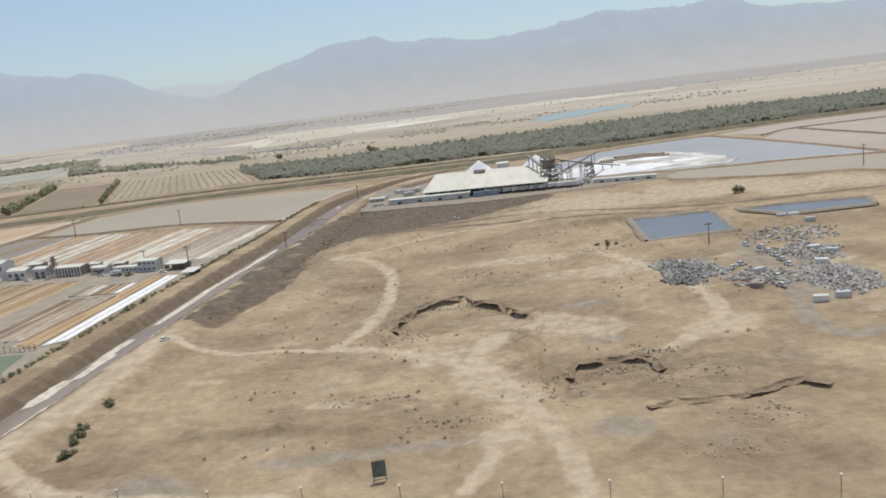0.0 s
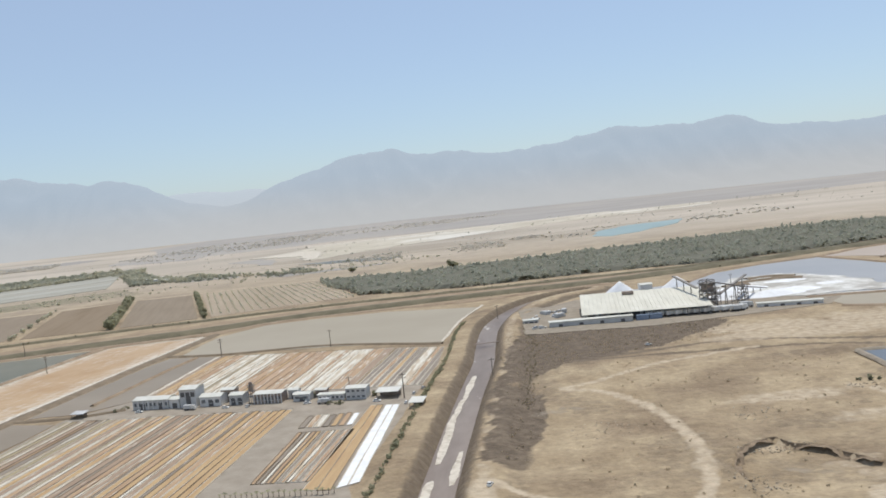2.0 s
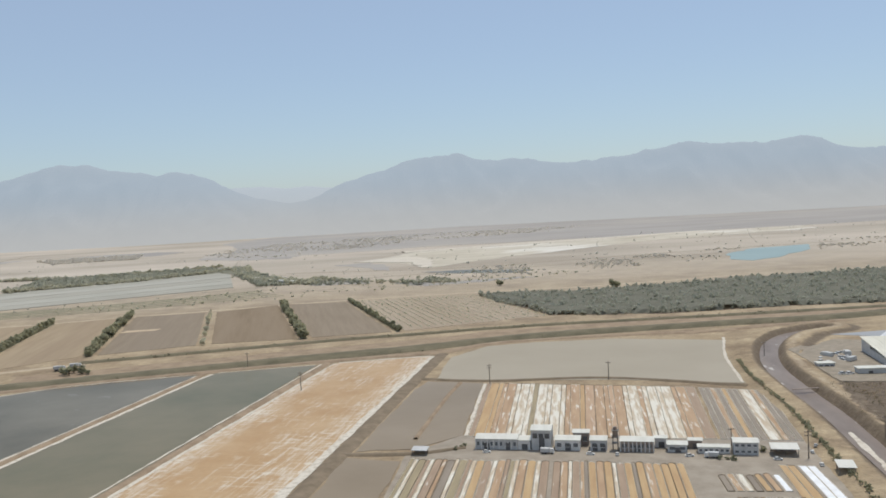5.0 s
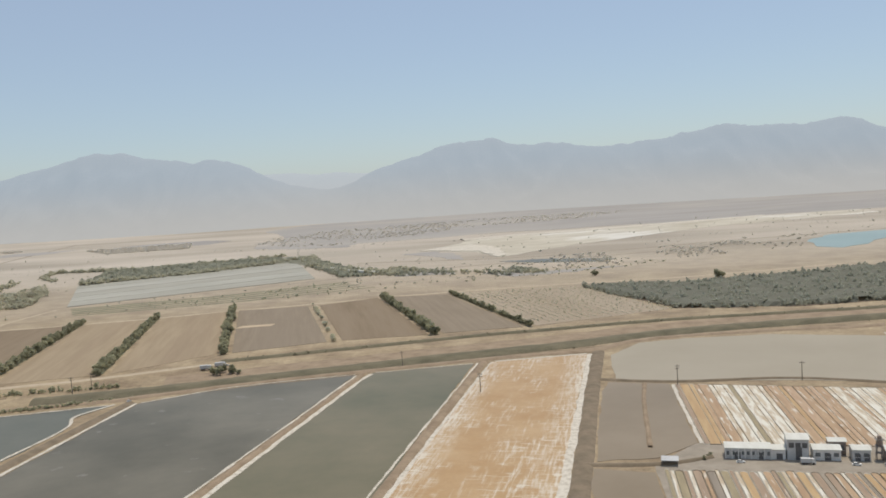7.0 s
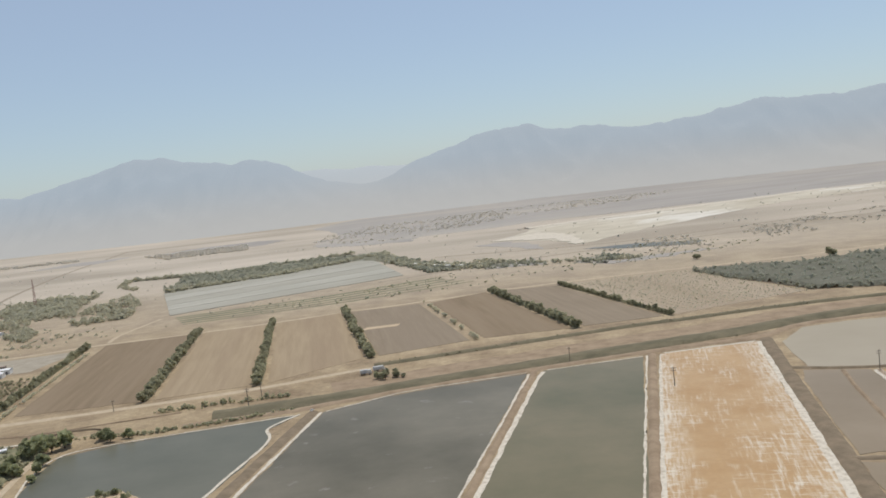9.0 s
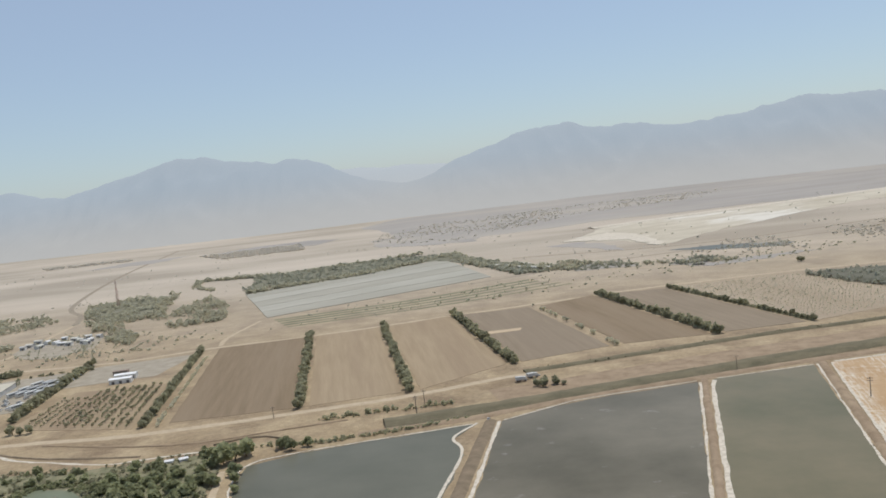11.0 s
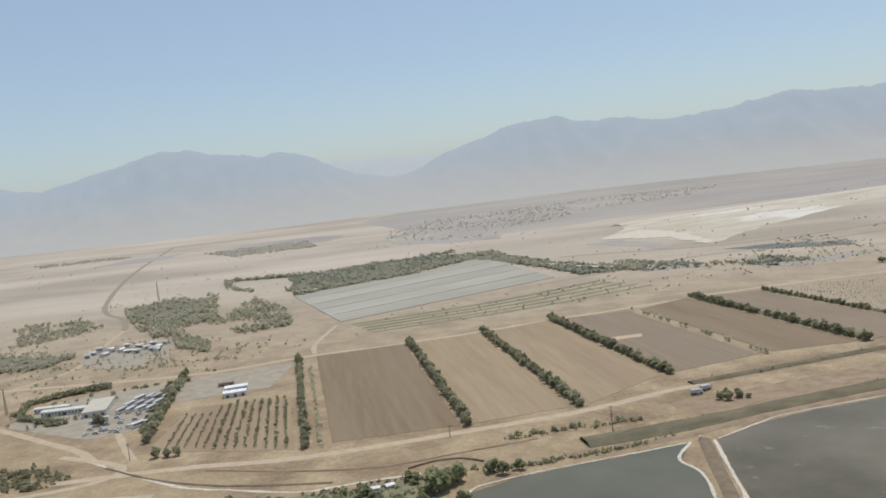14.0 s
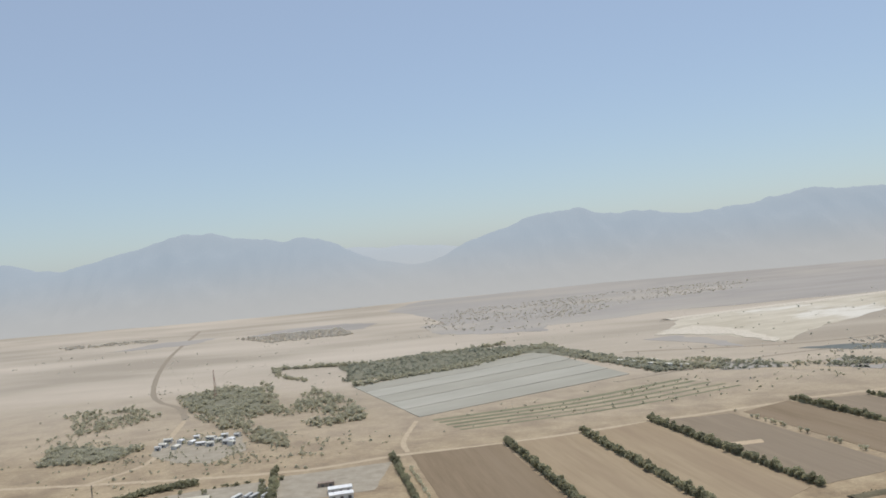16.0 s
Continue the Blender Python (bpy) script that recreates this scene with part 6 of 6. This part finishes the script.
    return tagged(thing, label, category)


tw = lattice_tower("loading_tower", 51, 398, 5.5, 13.5, 0.15, STEEL, "dark steel loading tower with platforms")
for z in (4, 8, 12):
    b = bmesh.new()
    box(b, -3, 3, -3, 3, z, z + 0.25)
    part("platform", b, STEEL, tw)
b = bmesh.new()
box(b, -2, 2, -2, 2, 8.3, 11.8)
part("cabin", b, WALLBROWN, tw)
lattice_tower("loading_tower", 56, 402, 3.2, 9, 0.1, STEEL, "dark steel hoist tower", levels=4)
lattice_tower("hopper_tower", 72, 412, 3.6, 7.5, 0.1, STEEL, "small dark hopper tower", levels=4)
lattice_tower("radio_mast", -873, 965, 3.0, 33, 0.8, material("mast_paint", (0.40, 0.22, 0.18), (0.50, 0.34, 0.30), scale=0.15, rough=0.6), "tall thin red-white radio mast", "mast", 12)
lattice_tower("radio_mast", -822, 570, 1.4, 17, 0.8, STEEL, "thin lattice mast beside the compound", "mast", 9)


def conveyor(a, b_, label):
    thing = base("conveyor", a[0], a[1], 0)
    d = Vector(b_) - Vector(a)
    q = bmesh.new()
    n = d.cross(Vector((0, 0, 1))).normalized() * 0.7
    o = Vector((0, 0, a[2]))
    vs = [q.verts.new(o + p + e + f) for p in (Vector(), d) for e in (n, -n) for f in (Vector((0, 0, 0)), Vector((0, 0, 0.5)))]
    for f in ((0, 1, 3, 2), (4, 6, 7, 5), (0, 4, 5, 1), (2, 3, 7, 6), (0, 2, 6, 4), (1, 5, 7, 3)):
        q.faces.new([vs[i] for i in f])
    bmesh.ops.recalc_face_normals(q, faces=q.faces)
    part("belt_frame", q, STEEL, thing)
    for s in (0.25, 0.55, 0.85):
        p = o + d * s
        q = bmesh.new()
        rod(q, (p.x + n.x, p.y + n.y, -0.2), (p.x, p.y, p.z), 0.13)
        rod(q, (p.x - n.x, p.y - n.y, -0.2), (p.x, p.y, p.z), 0.13)
        part("trestle", q, STEEL, thing)
    return tagged(thing, label, "conveyor")


conveyor((72, 411, 6.5), (53, 400, 12), "long dark inclined salt conveyor on trestles")
conveyor((58, 404, 5.0), (78, 424, 10.5), "inclined stacker conveyor over the salt")
conveyor((48, 404, 9.0), (44, 430, 12.5), "conveyor from the tower to the salt heap")
conveyor((90, 430, 2.0), (72, 413, 6.5), "low conveyor out of the spread salt")


def long_shed(x0, y0, x1, y1, d, h, wall, label):
    w = math.hypot(x1 - x0, y1 - y0)
    return building("long_shed", (x0 + x1) / 2, (y0 + y1) / 2, math.degrees(math.atan2(y1 - y0, x1 - x0)), w, d, h, wall, ROOFWHITE, label, "shed", over=0.4, doors=4)


long_shed(-24, 387, 13, 385, 4.5, 2.6, WALLBLUE, "long low blue-grey shed before the factory")
long_shed(70, 388, 97, 382, 3.0, 1.7, WALLWHITE, "long low white shed behind the sand")
building("yard_office", -31, 402, 0, 7, 4, 2.2, WALLBLUE, ROOFWHITE, "small pale yard office by the canal", windows=3, doors=1)


def container(x, y, turn, mat, label, size=(5.5, 2.3, 2.4), group="containers"):
    thing = base("container", x, y, land(x, y), turn)
    w, d, h = size
    b = bmesh.new()
    n = 14
    rings = []
    for k in range(2 * n + 1):      # corrugated sides
        o = 0.0 if k % 4 < 2 else 0.06
        x = -w / 2 + k * w / (2 * n)
        rings.append([b.verts.new(v) for v in ((x, -d / 2 + o, 0), (x, d / 2 - o, 0), (x, d / 2 - o, h - o), (x, -d / 2 + o, h - o))])
    for p, q in zip(rings, rings[1:]):
        for k in range(4):
            b.faces.new((p[k], p[(k + 1) % 4], q[(k + 1) % 4], q[k]))
    b.faces.new(rings[0][::-1])
    b.faces.new(rings[-1])
    bmesh.ops.recalc_face_normals(b, faces=b.faces)
    part("shell", b, mat, thing)
    for k in (0, 1):
        b = bmesh.new()
        box(b, w / 2, w / 2 + 0.05, -d / 2 + 0.08 + k * d / 2, -0.06 + k * d / 2, 0.1, h - 0.1)
        part("door", b, mat, thing)
    return tagged(thing, label, "container", group)


container(17.5, 386, -3, BLUEPAINT, "blue shipping container beside the long shed")
container(23.5, 386, -3, BLUEPAINT, "blue shipping container beside the long shed")


def wheel(x, y, r, thing):
    b = bmesh.new()
    rod(b, (x, y - 0.1, r), (x, y + 0.1, r), r, n=10)
    t = part("wheel", b, TYRE, thing)
    b = bmesh.new()
    rod(b, (x, y - 0.115, r), (x, y + 0.115, r), r * 0.55, n=8)
    part("rim", b, STEEL, t)


def loft(b, rows):
    """A closed body through rows of (x, half width, low, high)."""
    prev = None
    for x, w, lo, hi in rows:
        ring = [b.verts.new((x, -w, lo)), b.verts.new((x, w, lo)), b.verts.new((x, w * 0.93, hi)), b.verts.new((x, -w * 0.93, hi))]
        if prev:
            for k in range(4):
                b.faces.new((prev[k], prev[(k + 1) % 4], ring[(k + 1) % 4], ring[k]))
        else:
            b.faces.new(ring[::-1])
        prev = ring
    b.faces.new(prev)
    bmesh.ops.recalc_face_normals(b, faces=b.faces)


def make_car():
    thing = new("car")
    b = bmesh.new()
    loft(b, [(-2.0, 0.72, 0.35, 0.75), (-1.9, 0.8, 0.25, 0.92), (-0.6, 0.82, 0.22, 0.95), (1.0, 0.82, 0.22, 0.9), (1.9, 0.78, 0.25, 0.75), (2.05, 0.7, 0.35, 0.6)])
    part("body", b, CARPAINT, thing)
    b = bmesh.new()
    loft(b, [(-1.6, 0.66, 0.93, 0.95), (-1.1, 0.7, 0.93, 1.40), (0.2, 0.7, 0.93, 1.42), (0.95, 0.66, 0.90, 0.94)])
    g = part("cabin_glass", b, GLASS, thing)
    b = bmesh.new()
    loft(b, [(-1.15, 0.62, 1.40, 1.43), (-0.9, 0.64, 1.40, 1.46), (0.1, 0.64, 1.42, 1.47), (0.25, 0.6, 1.42, 1.44)])
    part("roof", b, CARPAINT, g)
    for x in (-1.25, 1.25):
        for y in (-0.76, 0.76):
            wheel(x, y, 0.31, thing)
    return tagged(thing, "pale parked car on dusty ground", "car")


def make_truck(label, boxmat, length=7.0):
    thing = new("truck")
    b = bmesh.new()
    loft(b, [(length / 2 - 1.7, 1.05, 0.5, 2.4), (length / 2 - 0.5, 1.05, 0.5, 2.4), (length / 2, 1.0, 0.5, 1.5)])
    cab = part("cab", b, CARPAINT, thing)
    b = bmesh.new()
    box(b, length / 2 - 0.45, length / 2 - 0.2, -0.9, 0.9, 1.5, 2.1)
    part("windscreen", b, GLASS, cab)
    b = bmesh.new()
    box(b, -length / 2, length / 2 - 1.9, -1.15, 1.15, 0.9, 2.6, 0.06)
    part("cargo_box", b, boxmat, thing)
    b = bmesh.new()
    box(b, -length / 2, length / 2 - 0.4, -0.5, 0.5, 0.55, 0.85)
    part("chassis", b, STEEL, thing)
    for x in (-length / 2 + 1.0, -length / 2 + 2.2, length / 2 - 1.0):
        for y in (-0.95, 0.95):
            wheel(x, y, 0.48, thing)
    return tagged(thing, label, "truck")


def make_bus():
    thing = new("bus")
    b = bmesh.new()
    loft(b, [(-4.5, 1.1, 0.5, 2.6), (-4.3, 1.2, 0.35, 2.9), (4.2, 1.2, 0.35, 2.9), (4.5, 1.1, 0.5, 2.5)])
    part("body", b, CARPAINT, thing)
    for s in (-1, 1):
        for k in range(6):
            b = bmesh.new()
            box(b, -4.0 + k * 1.3, -2.9 + k * 1.3, s * 1.2 - 0.03, s * 1.2 + 0.03, 1.5, 2.3)
            part("window", b, GLASS, thing)
    for x in (-2.8, 2.8):
        for y in (-1.08, 1.08):
            wheel(x, y, 0.48, thing)
    return tagged(thing, "white bus parked in the compound", "bus")


def park_all(proto, group, places, size=1.0):
    for x, y, a in places:
        ob = copy_thing(proto, pose(x, y, land(x, y) + (0.2 if y > 360 else 0.0), 0, 0, a) @ Matrix.Diagonal((size, size, size, 1.0)))
        ob["group"] = group


CAR, BUS = make_car(), make_bus()
TRUCK = make_truck("long white box truck parked in line", CARPAINT, 9.0)
TRUCK2 = make_truck("dusty truck with a grey load box", WALLBLUE, 6.0)
park_all(TRUCK, "trucks before the factory", [(24 + 4.1 * k, 389.5 - 0.45 * k, 24 + R.uniform(-4, 4)) for k in range(10)])
park_all(CAR, "cars in the factory yard", [(-30 + R.uniform(0, 20), 408 + R.uniform(0, 24), R.uniform(0, 360)) for _ in range(14)] + [(-30, 388, 20), (-27.5, 387.5, 15), (20, 391, 5), (26, 391, 8)])
park_all(TRUCK2, "trucks in the factory yard", [(-16, 412, 40), (-22, 424, 120), (-12, 426, 80), (60, 384, 10), (66, 391, 0)])
park_all(CAR, "cars along the scrap yard road", [(86.5, 222, 100), (86.5, 217, 102), (86.4, 212, 100), (86, 206.5, 98), (85.6, 201, 98), (79.5, 192, 95), (84.5, 228, 95), (77, 183, 110), (76, 206, 20), (73, 203, 50)], 0.72)
park_all(CAR, "cars on the dirt tracks", [(-61.8, 188.0, 70), (6.2, 328.5, 5), (-397.6, 485.6, 30), (-82, 287, 80), (-79, 292, 60), (-421, 414, 70)], 0.6)
park_all(TRUCK2, "trucks at the salt works", [(-160, 296.5, -11), (-112, 286.0, 168)], 0.7)
park_all(CAR, "cars at the salt works", [(-179, 300, 0), (-147, 293.5, -10), (-139, 292, 80), (-118, 288, 0), (-94, 281.5, -7), (-84, 275, 75)], 0.65)
park_all(TRUCK2, "trucks by the field road", [(-406.5, 477, 8), (-400.5, 483, 25)])
park_all(BUS, "buses in the compound", [(-736 + 6.0 * (k % 4) + R.uniform(-1, 1), 548 + 13.5 * (k // 4) + R.uniform(-1, 1), 74 + R.uniform(-4, 4)) for k in range(12)] + [(-712, 514, 60), (-707, 519, 60), (-742, 532, 10)])
park_all(CAR, "cars in the compound", [(-748 + R.uniform(0, 32), 506 + R.uniform(0, 34), R.choice((75, 165))) for _ in range(26)] + [(-722 + R.uniform(0, 6), 560 + 3 * k, 165) for k in range(14)])
for o in (CAR, BUS, TRUCK, TRUCK2):
    for c in (*o.children_recursive, o):
        bpy.data.objects.remove(c)

# ---- compound, settlement and yard sheds ----
building("long_house", -776.5, 556, 5, 29, 6, 3.2, WALLWHITE, ROOFWHITE, "long white house with a row of windows", windows=14, doors=3, gable=0.3)
building("long_house", -790, 566, 5, 22, 5, 3.0, WALLWHITE, ROOFWHITE, "long white house with a row of windows", windows=10, doors=2, gable=0.3)
building("canopy_hall", -752.5, 545, 14, 14, 33, 3.4, WALLBLUE, material("roof_cream", (0.50, 0.46, 0.36), (0.58, 0.53, 0.42), scale=0.3, rough=0.6), "wide hall with a cream flat roof", doors=3)
building("white_shed", -669.5, 560.5, 14, 14, 6.5, 3.0, WALLWHITE, SALT, "white-roofed shed on the gravel yard", gable=0.5, doors=3, group="sheds on the gravel yard")
building("white_shed", -672.4, 573.5, 14, 14, 6.5, 3.0, WALLWHITE, SALT, "white-roofed shed on the gravel yard", gable=0.5, doors=3, group="sheds on the gravel yard")
building("dark_shed", -684, 590, 14, 10, 4, 2.4, WALLBROWN, WALLBROWN, "dark brown shed on the gravel yard", doors=2)
homes = []
for _k in range(120):
    x, y = R.uniform(-848, -780), R.uniform(733, 766)
    if len(homes) < 22 and all(math.hypot(x - u, y - v) > 9.2 for u, v in homes):
        homes.append((x, y))
for x, y in homes:
    building("farm_house", x, y, R.choice((10, -12, 80)), R.uniform(4.5, 9), R.uniform(3.5, 5.5), R.uniform(2.4, 3.2), WALLWHITE, R.choice((ROOFWHITE, SALT, WALLBLUE)), "small pale house of the desert settlement", gable=0.5, windows=2, doors=1, group="houses of the settlement")
for x, y in ((-436, 1000), (-425, 985), (-410, 962), (-396, 948), (-382, 936), (-404, 985)):
    building("packing_shed", x, y, -40, 9, 5, 3, WALLWHITE, ROOFWHITE, "pale packing shed by the tree belt", gable=0.5, doors=2, group="packing sheds")
for x, y in ((-559, 384), (-553, 386), (-662, 371), (-673, 377), (-648, 362), (-527, 393), (-640, 377), (-700, 372)):
    building("park_hut", x, y, R.uniform(-30, 30), 3.5, 2.6, 2.0, WALLWHITE, SALT, "small white-roofed hut in the bird park", gable=0.4, doors=1, group="huts of the bird park")
for x, y, m, l in ((107.5, 262.5, WALLBLUE, "dark grey hut container by the pond"), (111, 262.3, WALLWHITE, "pale hut container by the pond"), (110.5, 249, WALLBLUE, "grey container by the pond"), (97, 214, WALLWHITE, "white container among scrap"), (99.5, 209, WALLBLUE, "grey container among scrap"),
                   (72, 184, WALLBROWN, "rusty container at the scrap yard"), (80, 170, WALLWHITE, "white container at the scrap yard"), (85, 171, WALLBLUE, "grey container at the scrap yard"), (77, 197, WALLBLUE, "grey container beside scrap"), (93, 200, WALLWHITE, "white container beside scrap")):
    container(x, y, R.uniform(-25, 25), m, l, (2.9, 1.5, 1.3), "containers of the scrap yard")


def scrap_pile(x, y, rx, ry, n, hmax, mats, label, size=1.0):
    b = bmesh.new()
    for k in range(n):
        a = R.uniform(0, math.tau)
        r = math.sqrt(R.random()) * (1 + 0.6 * noise.noise(Vector((math.cos(a) * 1.3, math.sin(a) * 1.3, x))))
        px, py = x + rx * r * math.cos(a), y + ry * r * math.sin(a)
        z = land(px, py) + hmax * max(0.0, 1 - r) * R.random()
        w, d, h = size * R.uniform(0.15, 0.8), size * R.uniform(0.12, 0.5), size * R.uniform(0.05, 0.35)
        q = Euler((R.uniform(-.7, .7), R.uniform(-.7, .7), R.uniform(0, 6.3))).to_matrix()
        vs = [b.verts.new(Vector((px, py, z)) + q @ Vector((sx * w, sy * d * R.uniform(0.5, 1.2), sz * h))) for sx in (-1, 1) for sy in (-1, 1) for sz in (-1, 1)]
        for f in ((0, 1, 3, 2), (4, 6, 7, 5), (0, 4, 5, 1), (2, 3, 7, 6), (0, 2, 6, 4), (1, 5, 7, 3)):
            b.faces.new([vs[i] for i in f])
    return tagged(part("scrap_pile", b, mats), label, "scrap", kind="stuff")


CLOD = material("earth_clods", (0.32, 0.255, 0.175), (0.50, 0.43, 0.335), scale=0.8, rough=0.95, contrast=(0.3, 0.7))
RUBBLE = material("rubble", (0.30, 0.26, 0.21), (0.55, 0.52, 0.47), scale=0.8, rough=0.9, contrast=(0.3, 0.7))
scrap_pile(63, 208, 8, 13, 1000, 1.6, SCRAPM, "heap of tangled grey scrap metal")
scrap_pile(59, 196, 4, 5, 400, 1.3, SCRAPM, "heap of tangled grey scrap metal")
scrap_pile(92, 187, 8, 12, 1100, 1.2, RUBBLE, "heap of pale rubble and sheet metal")
scrap_pile(95, 214, 9, 9, 500, 0.8, RUBBLE, "scattered pale junk on the yard")
scrap_pile(76, 192, 8, 9, 380, 0.8, RUBBLE, "scattered junk beside the track")
scrap_pile(100, 235, 14, 10, 260, 0.5, RUBBLE, "scattered junk near the pond")
for a in ((41, 149, 5, 2, 70, 0.5), (10, 226, 8, 6, 60, 0.4), (4, 126, 9, 2.5, 60, 0.4), (43, 108, 8, 3, 40, 0.3), (-52, 109, 7, 4, 60, 0.4), (50, 118, 6, 5, 50, 0.4), (-10, 140, 9, 3, 50, 0.4), (-30, 225, 9, 8, 60, 0.3), (23, 137, 4, 8, 90, 0.4), (-7, 180, 5, 9, 90, 0.4), (47, 244, 7, 3, 50, 0.3), (4, 201, 9, 2.5, 80, 0.4), (34, 144, 7, 2, 60, 0.4), (45, 136, 9, 6, 80, 0.3)):
    scrap_pile(*a, CLOD, "stones and clods strewn on the sand", 0.42)

# ---- raw earth faces round the dug hollows ----
# Raw earth coloured darker than the sand, painting in the cut's shaded side.
SCARP = material("scarp_earth_shade", (0.19, 0.14, 0.092), (0.31, 0.232, 0.152), scale=0.5, rough=0.95, bump=0.6, bump_dist=0.2, stretch=(1, 1, 0.4))
for rim, (_, low, run, deep) in zip(RIMS_AT, PITS):
    b = bmesh.new()
    prev = None
    for i in range(len(rim)):
        x, y = rim[i]
        p, q = rim[max(i - 1, 0)], rim[min(i + 1, len(rim) - 1)]
        t = Vector((q[0] - p[0], q[1] - p[1])).normalized()
        n = Vector((t.y, -t.x))
        f = smooth01((y - low) / run) * (1.0 if 0 < i < len(rim) - 1 else 0.2) * smooth01(0.45 + 1.5 * noise.noise(Vector((x / 5, y / 5, 2)))) * (0.8 + 0.3 * noise.noise(Vector((x / 2, y / 2, 4))))
        top = land(x - 0.8 * n.x, y - 0.8 * n.y)
        g = 0.3 * noise.noise(Vector((x / 1.6, y / 1.6, 6)))
        row = [b.verts.new((x + n.x * (o + g) + 0.15 * noise.noise(Vector((x / 1.1, y / 1.1, 2 * v))), y + n.y * (o + g), top - 0.10 - deep * f * v)) for o, v in ((-0.35, 0.0), (0.0, 0.04), (0.12, 0.45), (0.35, 0.85), (1.2, 1.15))]
        if prev:
            for k in range(4):
                b.faces.new((prev[k], prev[k + 1], row[k + 1], row[k]))
        prev = row
    bmesh.ops.recalc_face_normals(b, faces=b.faces)
    tagged(part("scarp", b, SCARP), "raw earth face of a dug hollow, darkened as shade", "earth bank", kind="structure")

# ---- poles, lamps and signs ----
def power_pole(x, y, h, label, turn=0.0, arms=1, mat=None):
    thing = base("power_pole", x, y, land(x, y), turn)
    b = bmesh.new()
    rod(b, (0, 0, -0.5), (0, 0, h), 0.02 * h + 0.06, 0.012 * h + 0.04)
    part("pole", b, mat or POLEWOOD, thing)
    for k in range(arms):
        b = bmesh.new()
        box(b, -1.1, 1.1, -0.08, 0.08, h - 0.7 - k * 1.0, h - 0.5 - k * 1.0)
        arm = part("crossarm", b, mat or POLEWOOD, thing)
        for s in (-0.9, 0.0, 0.9):
            b = bmesh.new()
            rod(b, (s, 0, h - 0.5 - k), (s, 0, h - 0.2 - k), 0.07)
            part("insulator", b, WALLBLUE, arm)
    return tagged(thing, label, "power pole", "power poles along the dikes")


for x, y, h in ((-176.3, 399.5, 8.8), (-259.9, 402.5, 8.5), (-125, 398.6, 8), (-85, 282, 8.5), (-104, 293, 7), (-456, 430.5, 9.5), (-692, 455, 9), (-531, 446, 6), (-454, 446, 8), (76.5, 234, 6.3), (175.3, 352, 9), (-44.5, 441, 8), (-54.9, 299, 6), (83, 462, 7), (58, 386, 7), (-818, 500, 8), (-812, 512, 8), (-300, 462, 8)):
    power_pole(x, y, h, "thin dark power pole with a crossarm", R.uniform(-20, 20), 2 if h > 8 else 1)


def lamp_post(x, y):
    thing = base("perimeter_lamp", x, y, land(x, y))
    b = bmesh.new()
    rod(b, (0, 0, -0.3), (0, 0, 2.3), 0.06, 0.045)
    part("post", b, STEEL, thing)
    b = bmesh.new()
    box(b, -0.16, 0.16, -0.3, 0.08, 2.28, 2.42, 0.03)
    part("lamp_head", b, WALLWHITE, thing)
    return tagged(thing, "short perimeter lamp on a thin post", "lamp post", "perimeter lamps")


for k in range(-6, 7):
    lamp_post(-2.4 + 13.05 * k, 102.1 - 2.1 * k)
bil = base("sign_board", -5.6, 108.6, land(-5.6, 108.6), 8)
b = bmesh.new()
box(b, -0.95, 0.95, -0.05, 0.05, 0.75, 3.1, 0.02)
part("panel", b, material("sign_green", (0.10, 0.12, 0.10), (0.16, 0.17, 0.14), scale=1.2, rough=0.6), bil)
for sx in (-0.8, 0.8):
    b = bmesh.new()
    rod(b, (sx, 0.1, -0.3), (sx, 0.1, 2.9), 0.06)
    part("leg", b, STEEL, bil)
b = bmesh.new()
box(b, -1.0, 1.0, 0.05, 0.12, 0.3, 0.4)
part("cross_bar", b, STEEL, bil)
tagged(bil, "dark green sign board on two legs, seen from behind", "sign")

# ---- palms by the small pond ----
def make_palm():
    thing = new("palm")
    b = bmesh.new()
    rod(b, (0, 0, -0.2), (0.1, 0, 2.0), 0.16, 0.11)
    part("trunk", b, BARK, thing)
    b = bmesh.new()
    for k in range(12):
        a, e = k * math.tau / 12, 0.5 + 0.35 * (k % 3)
        for s in (0, 1):
            p0 = Vector((0.1, 0, 2.0)) if s == 0 else p1
            r0, r1 = (0, 0.7) if s == 0 else (0.7, 1.3)
            p1 = Vector((0.1 + math.cos(a) * r1, math.sin(a) * r1, 2.0 + e * (0.7 if s == 0 else 0.15)))
            w = Vector((-math.sin(a), math.cos(a), 0)) * (0.16 if s == 0 else 0.05)
            w0 = Vector((-math.sin(a), math.cos(a), 0)) * (0.06 if s == 0 else 0.16)
            b.faces.new([b.verts.new(v) for v in (p0 - w0, p0 + w0, p1 + w, p1 - w)])
    part("fronds", b, LEAF_DRY, thing)
    return tagged(thing, "small dusty palm beside the green pond", "palm")


PALM = make_palm()
for a, b_, n in (((-124, 200), (-97, 197), 22), ((-128, 172), (-101, 165.5), 20), ((-101, 165), (-94, 176), 8)):
    for k in range(n):
        p = Vector(a).lerp(Vector(b_), k / (n - 1))
        ob = copy_thing(PALM, pose(p.x, p.y + R.uniform(-.3, .3), 0.05, 0, 0, R.uniform(0, 360)) @ Matrix.Scale(R.uniform(0.4, 0.65), 4))
        ob["group"] = "palms round the small pond"
retire([PALM])
b = bmesh.new()
box(b, -6, 6, -0.5, 0.5, 0.2, 0.45)
br = part("canal_sluice", b, WALLBROWN)
br.matrix_basis = pose(-53, 366, 0, 0, 0, 5)
tagged(br, "narrow brown sluice plank across the canal", "sluice")
